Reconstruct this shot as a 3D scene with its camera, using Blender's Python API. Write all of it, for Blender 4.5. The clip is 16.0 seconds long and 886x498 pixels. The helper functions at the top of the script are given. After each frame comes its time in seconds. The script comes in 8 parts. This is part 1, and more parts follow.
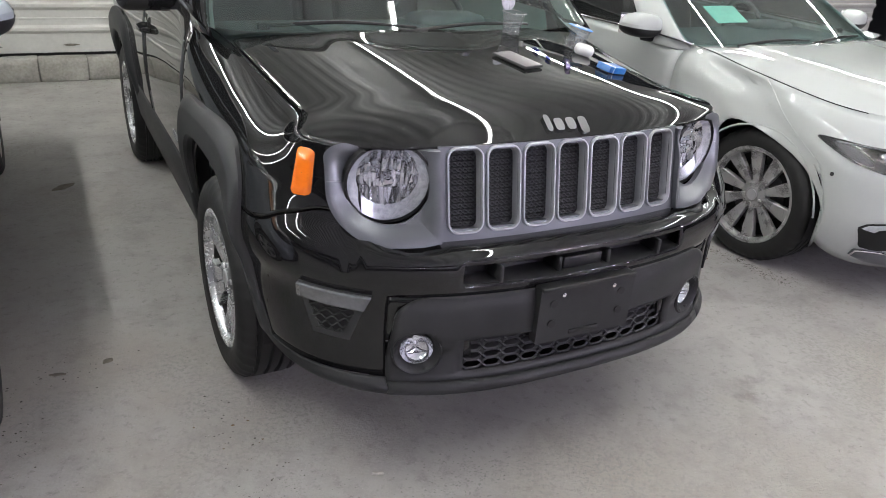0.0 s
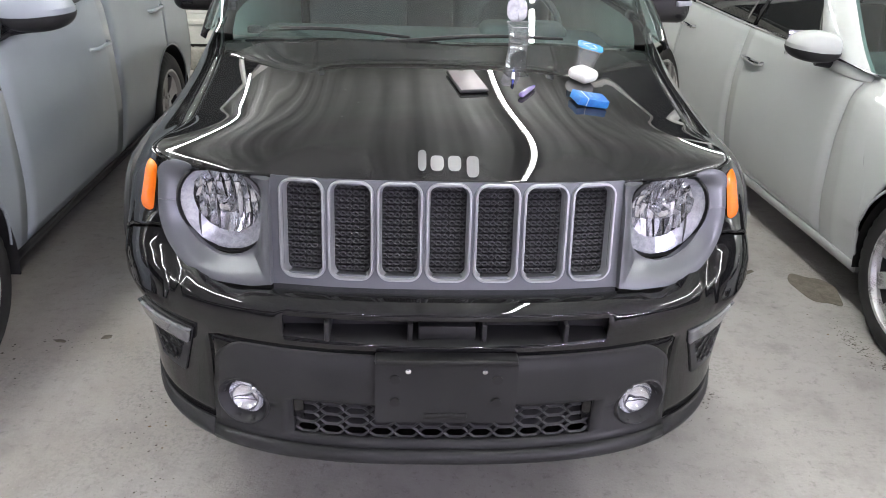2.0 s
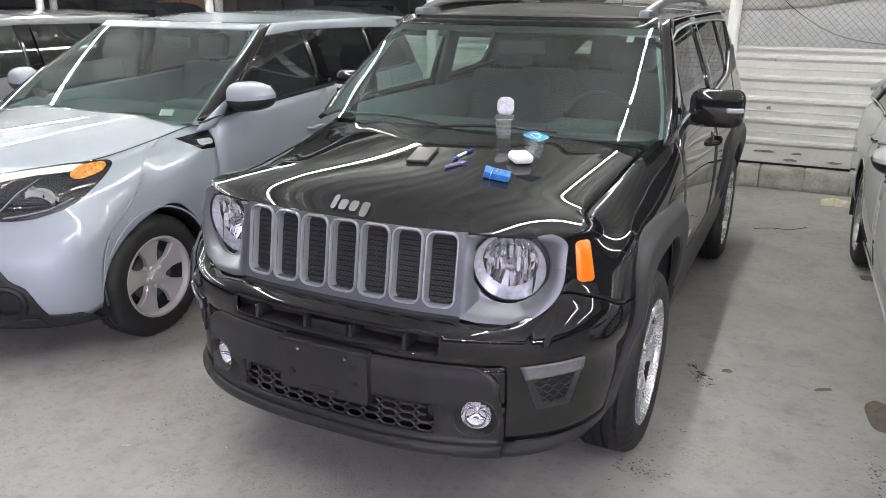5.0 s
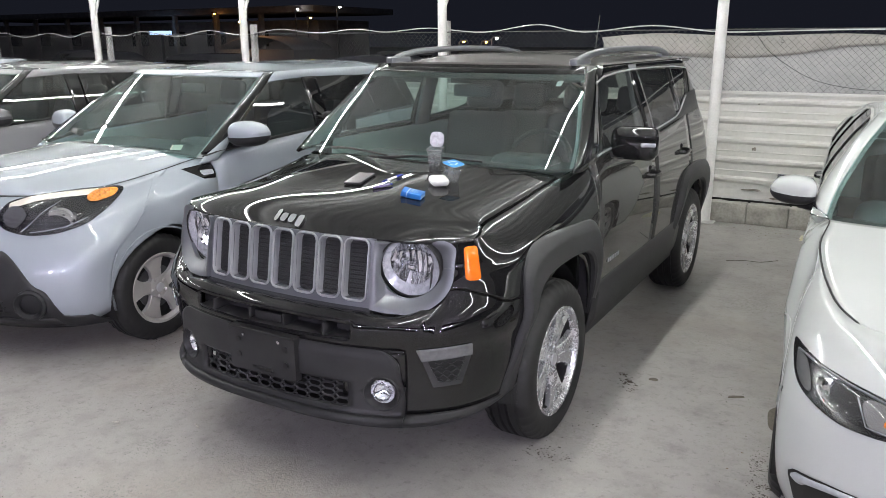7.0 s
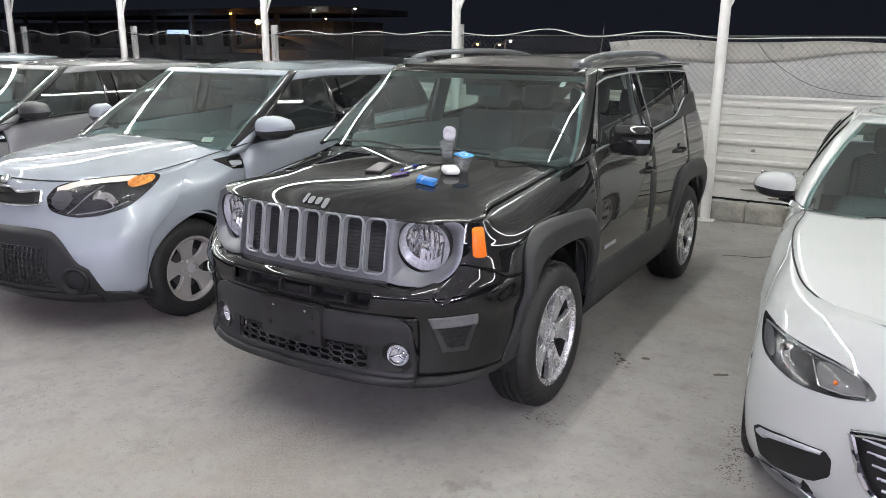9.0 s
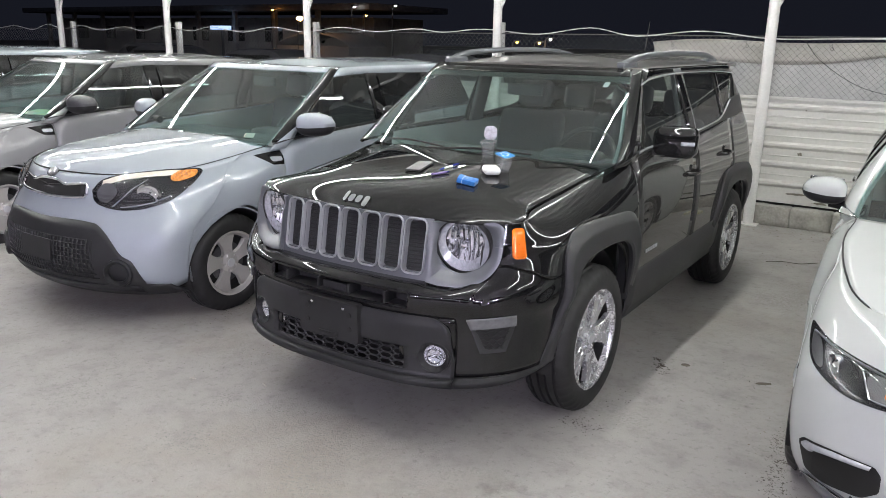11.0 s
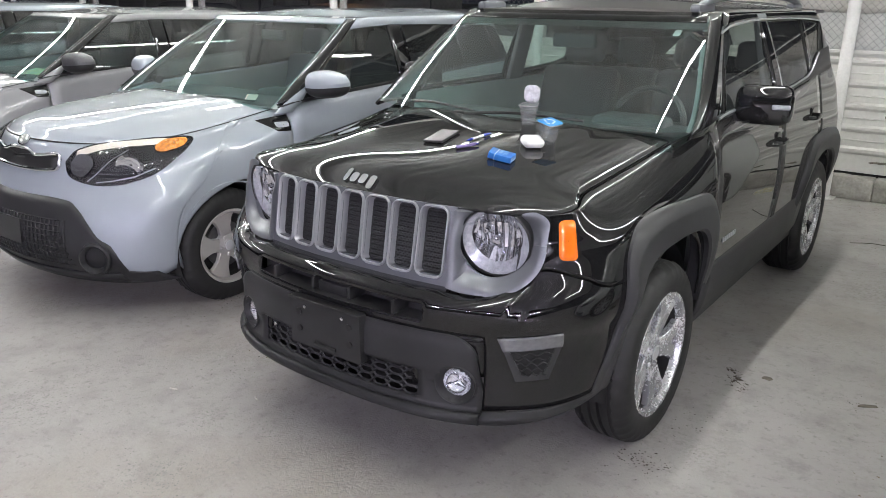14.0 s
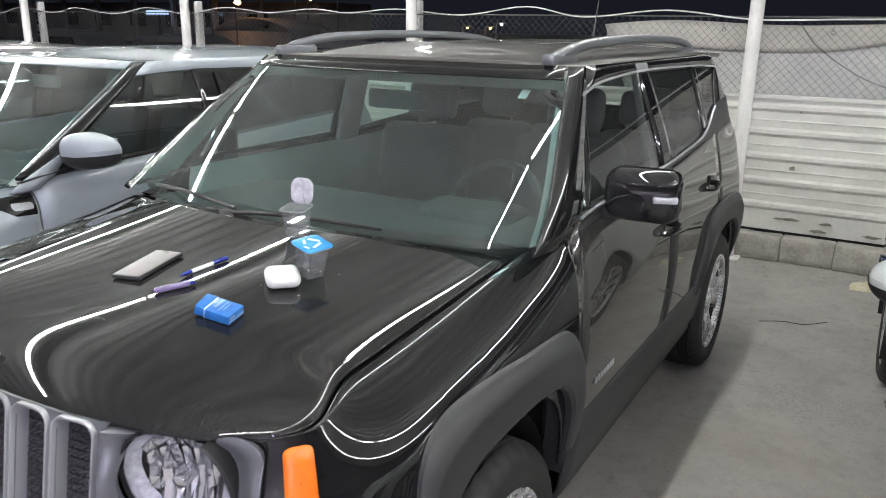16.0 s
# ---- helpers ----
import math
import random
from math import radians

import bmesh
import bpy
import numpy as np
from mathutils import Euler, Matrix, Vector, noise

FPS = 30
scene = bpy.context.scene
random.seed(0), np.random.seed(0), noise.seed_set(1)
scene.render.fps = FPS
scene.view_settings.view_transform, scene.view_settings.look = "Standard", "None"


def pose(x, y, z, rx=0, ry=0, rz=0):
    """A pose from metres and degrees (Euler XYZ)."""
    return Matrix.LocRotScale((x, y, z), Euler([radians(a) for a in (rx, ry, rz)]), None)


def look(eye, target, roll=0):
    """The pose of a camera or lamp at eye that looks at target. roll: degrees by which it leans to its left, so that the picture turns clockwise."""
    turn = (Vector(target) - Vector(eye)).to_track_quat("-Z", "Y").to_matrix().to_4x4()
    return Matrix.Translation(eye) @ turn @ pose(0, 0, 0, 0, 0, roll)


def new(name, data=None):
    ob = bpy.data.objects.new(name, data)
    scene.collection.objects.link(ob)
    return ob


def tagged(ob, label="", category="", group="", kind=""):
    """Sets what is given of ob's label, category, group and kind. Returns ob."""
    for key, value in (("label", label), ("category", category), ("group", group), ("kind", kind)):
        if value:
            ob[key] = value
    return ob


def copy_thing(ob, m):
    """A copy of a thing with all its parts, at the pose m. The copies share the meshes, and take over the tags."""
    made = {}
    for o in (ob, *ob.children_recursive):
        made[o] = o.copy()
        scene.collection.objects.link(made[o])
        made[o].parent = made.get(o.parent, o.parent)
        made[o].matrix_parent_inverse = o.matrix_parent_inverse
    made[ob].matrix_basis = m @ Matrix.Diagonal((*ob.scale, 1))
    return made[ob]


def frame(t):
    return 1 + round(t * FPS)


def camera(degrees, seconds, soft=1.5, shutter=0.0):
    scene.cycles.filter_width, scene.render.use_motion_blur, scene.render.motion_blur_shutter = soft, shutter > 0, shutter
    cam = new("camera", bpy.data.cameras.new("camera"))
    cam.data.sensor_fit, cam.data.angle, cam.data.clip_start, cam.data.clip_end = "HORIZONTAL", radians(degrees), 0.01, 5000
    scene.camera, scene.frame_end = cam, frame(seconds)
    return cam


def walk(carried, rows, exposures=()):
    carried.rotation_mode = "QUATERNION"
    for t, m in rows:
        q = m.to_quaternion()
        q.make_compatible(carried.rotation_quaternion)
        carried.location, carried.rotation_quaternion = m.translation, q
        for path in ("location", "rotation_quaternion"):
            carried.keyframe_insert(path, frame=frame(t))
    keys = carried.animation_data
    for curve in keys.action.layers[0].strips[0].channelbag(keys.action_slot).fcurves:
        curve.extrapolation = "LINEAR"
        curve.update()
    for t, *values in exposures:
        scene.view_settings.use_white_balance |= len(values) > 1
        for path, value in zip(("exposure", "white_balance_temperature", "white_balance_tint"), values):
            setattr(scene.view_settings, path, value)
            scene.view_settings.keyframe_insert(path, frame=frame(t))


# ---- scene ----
cam = camera(60.2, 16.0, soft=0.6, shutter=0.15)
PATH = [
    (0, (-1.374, -1.769, 1.667), (-0.502, -0.176, 0.831), 4.0),
    (0.5, (-0.993, -1.695, 1.644), (-0.299, -0.061, 0.722), 4.6),
    (1, (-0.667, -1.566, 1.66), (-0.174, 0.122, 0.707), 4.4),
    (1.5, (-0.307, -1.558, 1.647), (-0.034, 0.202, 0.738), 3.2),
    (2, (-0.097, -1.721, 1.691), (-0.006, 0.079, 0.823), 2.0),
    (2.5, (0.103, -1.915, 1.716), (0.012, -0.102, 0.878), 1.2),
    (3, (0.373, -1.951, 1.728), (0.092, -0.133, 0.943), 0.8),
    (3.5, (0.64, -1.971, 1.745), (0.18, -0.17, 1.008), 0.5),
    (3.7, (0.726, -2.016, 1.753), (0.206, -0.227, 1.026), 0.4),
    (5.8, (1.672, -2.117, 1.76), (0.778, -0.427, 1.174), 0.4),
    (6, (1.727, -2.188, 1.753), (0.838, -0.492, 1.177), 0.5),
    (6.5, (1.89, -2.297, 1.766), (0.977, -0.605, 1.217), 0.2),
    (7, (2.072, -2.3, 1.774), (1.104, -0.631, 1.248), -0.2),
    (7.5, (2.223, -2.302, 1.77), (1.215, -0.653, 1.255), -0.3),
    (8, (2.253, -2.385, 1.771), (1.226, -0.746, 1.264), -0.5),
    (8.5, (2.255, -2.532, 1.792), (1.238, -0.888, 1.278), -0.2),
    (9, (2.261, -2.622, 1.779), (1.269, -0.966, 1.258), 0.5),
    (9.5, (2.25, -2.658, 1.785), (1.253, -1.004, 1.263), 0.8),
    (10, (2.249, -2.669, 1.784), (1.224, -1.031, 1.266), 0.8),
    (10.2, (2.244, -2.678, 1.784), (1.208, -1.047, 1.267), 0.9),
    (12.5, (2.214, -2.303, 1.774), (1.111, -0.728, 1.223), 0.3),
    (13, (2.117, -2.202, 1.749), (1.008, -0.635, 1.187), 0.1),
    (13.5, (1.944, -2.097, 1.733), (0.82, -0.555, 1.134), 0.1),
    (14, (1.847, -1.96, 1.698), (0.714, -0.435, 1.073), 0.5),
    (14.5, (1.85, -1.689, 1.69), (0.726, -0.153, 1.073), 0.6),
    (15, (1.87, -1.455, 1.714), (0.801, 0.129, 1.123), 0.6),
    (15.5, (1.691, -1.116, 1.708), (0.7, 0.529, 1.151), 0.7),
    (16, (1.609, -0.762, 1.763), (0.637, 0.894, 1.203), 0.9),
]
walk(cam, [(t, look(eye, target, roll)) for t, eye, target, roll in PATH], exposures=[(0.0, 0.08), (0.5, 0.2), (1.0, 0.3), (2.0, 0.48), (3.0, 0.46), (3.5, 0.38), (6.0, 0.2), (7.5, 0.1), (10.0, 0.06), (12.5, 0.08), (14.5, 0.14), (16.0, 0.14)])

# ---- world and light ----
world = bpy.data.worlds.new("night")
scene.world = world
world.use_nodes = True
world.node_tree.nodes["Background"].inputs[0].default_value = (0.008, 0.009, 0.014, 1)
world.node_tree.nodes["Background"].inputs[1].default_value = 1.0
TUBE_POWER = 98.0


# ---- materials ----
def material(name, colour, rough=0.5, metal=0.0, var=0.12, scale=6.0, bump=0.0, fine=60.0, coat=0.0, second=None, alpha_glass=0.0, glow=0.0, rough_var=0.1, ior=1.45, spec=0.5):
    m = bpy.data.materials.new(name)
    m.use_nodes = True
    t = m.node_tree
    n, l = t.nodes, t.links
    p = n["Principled BSDF"]
    p.inputs["Metallic"].default_value = metal
    p.inputs["Coat Weight"].default_value = coat
    p.inputs["Specular IOR Level"].default_value = spec
    p.inputs["Coat Roughness"].default_value = 0.012
    p.inputs["IOR"].default_value = ior
    p.inputs["Transmission Weight"].default_value = alpha_glass
    if glow:
        p.inputs["Emission Color"].default_value = (*colour, 1)
        p.inputs["Emission Strength"].default_value = glow
    co = n.new("ShaderNodeTexCoord")
    big = n.new("ShaderNodeTexNoise")
    big.inputs["Scale"].default_value = scale
    big.inputs["Detail"].default_value = 5
    l.new(co.outputs["Object"], big.inputs["Vector"])
    small = n.new("ShaderNodeTexNoise")
    small.inputs["Scale"].default_value = fine
    small.inputs["Detail"].default_value = 3
    l.new(co.outputs["Object"], small.inputs["Vector"])
    add = n.new("ShaderNodeMath")
    add.operation = "MULTIPLY_ADD"
    add.inputs[1].default_value = 0.4
    l.new(small.outputs["Fac"], add.inputs[0])
    scaled = n.new("ShaderNodeMath")
    scaled.operation = "MULTIPLY"
    scaled.inputs[1].default_value = 0.6
    l.new(big.outputs["Fac"], scaled.inputs[0])
    l.new(scaled.outputs[0], add.inputs[2])
    ramp = n.new("ShaderNodeValToRGB")
    c2 = second or tuple(c * (1 + 2 * var) for c in colour)
    c1 = colour if second else tuple(c * max(0, 1 - 2 * var) for c in colour)
    ramp.color_ramp.elements[0].position, ramp.color_ramp.elements[1].position = 0.32, 0.68
    ramp.color_ramp.elements[0].color, ramp.color_ramp.elements[1].color = (*c1, 1), (*c2, 1)
    l.new(add.outputs[0], ramp.inputs[0])
    l.new(ramp.outputs[0], p.inputs["Base Color"])
    rr = n.new("ShaderNodeMapRange")
    rr.inputs["From Min"].default_value, rr.inputs["From Max"].default_value = 0.3, 0.7
    rr.inputs["To Min"].default_value, rr.inputs["To Max"].default_value = max(0.0, rough - rough_var * rough), min(1, rough + rough_var * rough)
    l.new(add.outputs[0], rr.inputs[0])
    l.new(rr.outputs[0], p.inputs["Roughness"])
    if bump:
        b = n.new("ShaderNodeBump")
        b.inputs["Strength"].default_value = 0.6
        b.inputs["Distance"].default_value = bump
        l.new(add.outputs[0], b.inputs["Height"])
        l.new(b.outputs[0], p.inputs["Normal"])
    return m


BLACK_PAINT = material("black_paint", (0.006, 0.006, 0.0065), 0.5, var=0.3, scale=5, fine=900, coat=1.0, second=(0.013, 0.013, 0.013), rough_var=0.3, spec=0.0)
SILVER_PAINT = material("silver_paint", (0.305, 0.335, 0.365), 0.42, metal=0.16, spec=0.2, var=0.05, scale=3, fine=1500, coat=1.0)
GREY_PAINT = material("grey_paint", (0.21, 0.21, 0.215), 0.42, metal=0.16, spec=0.2, var=0.05, scale=3, fine=1500, coat=1.0)
WHITE_PAINT = material("white_paint", (0.455, 0.473, 0.462), 0.5, spec=0.0, var=0.02, scale=3, fine=300, coat=1.0)
FLARE_GREY = material("grained_dark_grey_plastic", (0.019, 0.019, 0.020), 0.5, var=0.2, scale=4, fine=700, bump=0.0005, second=(0.031, 0.031, 0.0325))
MATTE_BLACK = material("matte_black_plastic", (0.0125, 0.0125, 0.0135), 0.40, var=0.25, scale=4, fine=700, bump=0.0004, second=(0.034, 0.034, 0.035), spec=0.28)
DEEP_BLACK = material("deep_black_plastic", (0.008, 0.008, 0.008), 0.6, var=0.2)
LAMP_BLACK = material("lamp_housing_black", (0.010, 0.010, 0.012), 0.2, var=0.1, coat=0.5)
SATIN_GREY = material("satin_grey_plastic", (0.135, 0.141, 0.153), 0.32, metal=0.35, var=0.06, scale=5, fine=800)
SLOT_GREY = material("slot_frame_grey", (0.40, 0.41, 0.425), 0.3, metal=0.5, var=0.05, fine=500)
CHROME = material("chrome", (0.75, 0.76, 0.78), 0.08, metal=1.0, var=0.02)
ALLOY = material("alloy", (0.50, 0.505, 0.515), 0.30, metal=0.42, var=0.015, scale=9, fine=120)
TAN_ALLOY = material("tan_grey_alloy", (0.43, 0.415, 0.395), 0.30, metal=0.4, var=0.02, scale=9, fine=120)
DARK_ALLOY = material("dark_alloy", (0.10, 0.10, 0.105), 0.4, metal=0.6, var=0.1)
POLISHED = material("polished_alloy", (0.60, 0.605, 0.615), 0.27, metal=0.68, var=0.03, scale=9, fine=120)
RUBBER = material("rubber", (0.009, 0.009, 0.0095), 0.6, var=0.3, scale=12, fine=200, bump=0.001, second=(0.019, 0.0186, 0.018))
DARK_INTERIOR = material("dark_interior", (0.065, 0.066, 0.068), 0.75, var=0.15, fine=200, bump=0.0006)
PALE_TRIM = material("pale_interior_trim", (0.26, 0.275, 0.265), 0.8, var=0.08, fine=200, bump=0.0004)
GREY_FABRIC = material("grey_fabric", (0.11, 0.115, 0.12), 0.9, var=0.12, fine=300, bump=0.0008)
BLACK_FABRIC = material("black_fabric", (0.05, 0.05, 0.053), 0.85, var=0.15, fine=300, bump=0.0008)
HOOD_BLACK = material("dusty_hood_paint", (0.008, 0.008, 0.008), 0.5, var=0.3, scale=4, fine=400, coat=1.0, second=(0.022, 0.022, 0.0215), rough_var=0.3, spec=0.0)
# dust, plus grey put in for the bright floor and saloon mirrored there
SIDE_BLACK = material("dusty_side_paint_with_reflection", (0.024, 0.0232, 0.0222), 0.5, var=0.3, scale=3, fine=300, coat=1.0, second=(0.046, 0.044, 0.041), rough_var=0.3, spec=0.0)
# coat IOR raised beyond plain paint to strengthen those reflections
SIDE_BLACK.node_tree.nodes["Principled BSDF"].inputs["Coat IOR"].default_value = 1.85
DUSTY_BLACK = material("dusty_black_paint", (0.045, 0.042, 0.040), 0.5, var=0.15, scale=3, fine=300, coat=0.6, second=(0.075, 0.07, 0.066))
GREY_ALLOY = material("grey_alloy", (0.36, 0.355, 0.355), 0.28, metal=0.5, var=0.08, scale=14, fine=300)
ORANGE = material("orange_lens", (0.85, 0.18, 0.01), 0.16, var=0.05, coat=0.6)
AMBER = material("amber_lens", (0.72, 0.27, 0.06), 0.2, var=0.25, scale=60, coat=0.6)
FROSTED = material("frosted_lens", (0.33, 0.34, 0.36), 0.25, var=0.1, coat=0.7)
REFLECTOR = material("reflector", (0.86, 0.87, 0.90), 0.09, metal=0.92, var=0.02, coat=0.3)
RING_WHITE = material("ribbed_clear_ring", (0.42, 0.43, 0.47), 0.12, metal=0.4, scale=70, fine=260, coat=0.8, second=(0.80, 0.81, 0.86))
PALE_LENS = material("pale_lens", (0.72, 0.66, 0.55), 0.22, var=0.05, coat=0.8)
SMOKED = material("smoked_lens", (0.12, 0.122, 0.128), 0.18, var=0.1, coat=0.8)
MESH_BLACK = material("mesh_black", (0.036, 0.036, 0.039), 0.55, var=0.15, spec=0.3)
TAN_CONCRETE = material("curb_concrete", (0.25, 0.24, 0.215), 0.92, var=0.2, scale=7, fine=45, bump=0.012, second=(0.46, 0.44, 0.40))
WHITE_METAL = material("white_sheet_metal", (0.54, 0.533, 0.505), 0.42, var=0.06, scale=2.5, fine=30, second=(0.65, 0.64, 0.61))
POLE_WHITE = material("pole_paint", (0.66, 0.65, 0.63), 0.45, var=0.06, scale=4, fine=60)
WIRE = material("galvanised_wire", (0.10, 0.10, 0.10), 0.6, metal=0.2, var=0.1)
TARP = material("white_tarp", (0.40, 0.40, 0.395), 0.75, var=0.1, scale=2, fine=14, bump=0.02, second=(0.56, 0.555, 0.54))
CABLE = material("white_cable", (0.62, 0.62, 0.60), 0.5, var=0.1)
TUBE_GLOW = material("led_tube", (0.985, 1.0, 0.97), 0.4, var=0.0, glow=TUBE_POWER)
# fill source out of view, far stronger than the canopy tubes
TUBE_COOL = material("cool_fill_tube", (0.95, 0.895, 1.14), 0.4, var=0.0, glow=TUBE_POWER * 9.3)
CANOPY = material("canopy_sheet", (0.50, 0.50, 0.50), 0.5, var=0.08, scale=1.5, fine=20, second=(0.62, 0.62, 0.62))


def glass(name, tint, rough=0.0, dusty=0.03, gloss=0.09):
    """Thin tinted pane: clear light through it and a mirror-like gloss."""
    m = bpy.data.materials.new(name)
    m.use_nodes = True
    n, l = m.node_tree.nodes, m.node_tree.links
    n.remove(n["Principled BSDF"])
    tr = n.new("ShaderNodeBsdfTransparent")
    tr.inputs[0].default_value = (*tint, 1)
    gl = n.new("ShaderNodeBsdfGlossy")
    gl.inputs["Roughness"].default_value = 0.015 + rough
    face = n.new("ShaderNodeLayerWeight")
    power = n.new("ShaderNodeMath")
    power.operation = "POWER"
    power.inputs[1].default_value = 5.0
    l.new(face.outputs["Facing"], power.inputs[0])
    fr = n.new("ShaderNodeMath")
    fr.operation = "MULTIPLY_ADD"
    fr.inputs[1].default_value, fr.inputs[2].default_value = 1.0 - gloss, gloss
    l.new(power.outputs[0], fr.inputs[0])
    dust = n.new("ShaderNodeBsdfDiffuse")
    dust.inputs[0].default_value = (0.55, 0.55, 0.53, 1)
    film = n.new("ShaderNodeMixShader")
    film.inputs[0].default_value = dusty
    l.new(tr.outputs[0], film.inputs[1])
    l.new(dust.outputs[0], film.inputs[2])
    mix = n.new("ShaderNodeMixShader")
    l.new(fr.outputs[0], mix.inputs[0])
    l.new(film.outputs[0], mix.inputs[1])
    l.new(gl.outputs[0], mix.inputs[2])
    l.new(mix.outputs[0], n["Material Output"].inputs[0])
    return m


WINDSCREEN = glass("windscreen_glass", (0.58, 0.78, 0.76), dusty=0.02, gloss=0.115)
SIDE_GLASS = glass("side_glass", (0.72, 0.78, 0.75))
TINTED_GLASS = glass("tinted_side_glass", (0.36, 0.42, 0.40))
DARK_GLASS = glass("dark_glass", (0.10, 0.11, 0.11))
LENS = glass("lens_glass", (0.97, 0.975, 0.985), dusty=0.005, gloss=0.06)


def floor_material():
    m = bpy.data.materials.new("painted_concrete")
    m.use_nodes = True
    n, l = m.node_tree.nodes, m.node_tree.links
    p = n["Principled BSDF"]
    co = n.new("ShaderNodeTexCoord")

    def noise_at(scale, detail, lo, hi, rough=0.55):
        t = n.new("ShaderNodeTexNoise")
        t.inputs["Scale"].default_value, t.inputs["Detail"].default_value, t.inputs["Roughness"].default_value = scale, detail, rough
        l.new(co.outputs["Object"], t.inputs["Vector"])
        r = n.new("ShaderNodeMapRange")
        r.inputs["From Min"].default_value, r.inputs["From Max"].default_value = lo, hi
        l.new(t.outputs["Fac"], r.inputs[0])
        return r.outputs[0]

    def mix(fac, a, b):
        x = n.new("ShaderNodeMix")
        x.data_type = "RGBA"
        l.new(fac, x.inputs[0])
        if isinstance(a, tuple):
            x.inputs[6].default_value = (*a, 1)
        else:
            l.new(a, x.inputs[6])
        x.inputs[7].default_value = (*b, 1)
        return x.outputs[2]

    c = mix(noise_at(0.7, 4, 0.3, 0.7), (0.3251, 0.3124, 0.2950), (0.3891, 0.3735, 0.3529))
    c = mix(noise_at(5, 6, 0.48, 0.78, 0.7), c, (0.2512, 0.2397, 0.2244))
    c = mix(noise_at(24, 7, 0.54, 0.70, 0.75), c, (0.2315, 0.2193, 0.2050))
    c = mix(noise_at(1.6, 8, 0.62, 0.72, 0.7), c, (0.2118, 0.2018, 0.1904))
    c = mix(noise_at(0.45, 6, 0.50, 0.72, 0.65), c, (0.3103, 0.2765, 0.2320))
    both = n.new("ShaderNodeMath")
    both.operation = "MULTIPLY"
    l.new(noise_at(60, 5, 0.47, 0.60, 0.65), both.inputs[0])
    l.new(noise_at(1.0, 6, 0.53, 0.62, 0.6), both.inputs[1])
    c = mix(both.outputs[0], c, (0.2807, 0.2659, 0.2457))
    c = mix(noise_at(70, 3, 0.67, 0.75), c, (0.1872, 0.1727, 0.1547))
    c = mix(noise_at(160, 2, 0.66, 0.74), c, (0.4334, 0.4171, 0.3964))
    l.new(c, p.inputs["Base Color"])
    r = n.new("ShaderNodeMapRange")
    r.inputs["To Min"].default_value, r.inputs["To Max"].default_value = 0.42, 0.75
    l.new(noise_at(3, 6, 0.3, 0.7), r.inputs[0])
    l.new(r.outputs[0], p.inputs["Roughness"])
    p.inputs["Specular IOR Level"].default_value = 0.35
    b = n.new("ShaderNodeBump")
    b.inputs["Strength"].default_value, b.inputs["Distance"].default_value = 0.35, 0.004
    worn = n.new("ShaderNodeMath")
    worn.operation = "MULTIPLY_ADD"
    l.new(both.outputs[0], worn.inputs[0])
    worn.inputs[1].default_value = -1.2
    l.new(noise_at(90, 5, 0.2, 0.8), worn.inputs[2])
    l.new(worn.outputs[0], b.inputs["Height"])
    l.new(b.outputs[0], p.inputs["Normal"])
    return m


FLOOR = floor_material()


# ---- building tools ----
def thing(name, label, category, group="", kind=""):
    return tagged(new(name), label, category, group, kind)


def part(name, bm, mat, parent=None, label="", sharp=38, solid=0.0, smooth=True, crisp=False):
    """Links a bmesh as one mesh object."""
    me = bpy.data.meshes.new(name)
    bm.normal_update()
    if smooth:
        lim = radians(sharp)
        for f in bm.faces:
            f.smooth = True
        for e in bm.edges:
            if len(e.link_faces) == 2 and e.calc_face_angle(0) > lim:
                e.smooth = False
    bm.to_mesh(me)
    bm.free()
    me.materials.append(mat)
    ob = new(name, me)
    if parent:
        ob.parent = parent
    if label:
        ob["label"] = label
    if solid:
        mod = ob.modifiers.new("thickness", "SOLIDIFY")
        mod.thickness, mod.offset = solid, -1
        if crisp:
            cut = ob.modifiers.new("crisp", "EDGE_SPLIT")
            cut.split_angle = radians(50)
    return ob


def curve1(xs, ys):
    """Monotone cubic through a few design values."""
    x, y = np.array(xs, float), np.array(ys, float)
    h, d = np.diff(x), np.diff(y) / np.diff(x)
    m = np.zeros(len(x))
    for k in range(1, len(x) - 1):
        if d[k - 1] * d[k] > 0:
            w1, w2 = 2 * h[k] + h[k - 1], h[k] + 2 * h[k - 1]
            m[k] = (w1 + w2) / (w1 / d[k - 1] + w2 / d[k])
    m[0], m[-1] = d[0], d[-1]

    def f(v):
        v = min(max(v, x[0]), x[-1])
        k = min(max(int(np.searchsorted(x, v)) - 1, 0), len(h) - 1)
        s = (v - x[k]) / h[k]
        return float((1 + 2 * s) * (1 - s) ** 2 * y[k] + s * (1 - s) ** 2 * h[k] * m[k] + s * s * (3 - 2 * s) * y[k + 1] + s * s * (s - 1) * h[k] * m[k + 1])

    return f


def smooth01(v):
    v = min(max(v, 0.0), 1.0)
    return v * v * (3 - 2 * v)


def lerp(a, b, t):
    return a + (b - a) * t


def steps(a, b, n):
    return [a + (b - a) * i / n for i in range(n + 1)]


def grid(bm, f, us, vs, flip=False, skip=None):
    """A sheet of quads through f(u, v)."""
    rows = [[bm.verts.new(f(u, v)) for u in us] for v in vs]
    for j in range(len(vs) - 1):
        for i in range(len(us) - 1):
            if skip and skip((us[i] + us[i + 1]) / 2, (vs[j] + vs[j + 1]) / 2):
                continue
            q = (rows[j][i], rows[j][i + 1], rows[j + 1][i + 1], rows[j + 1][i])
            try:
                bm.faces.new(q[::-1] if flip else q)
            except ValueError:
                pass
    return bm


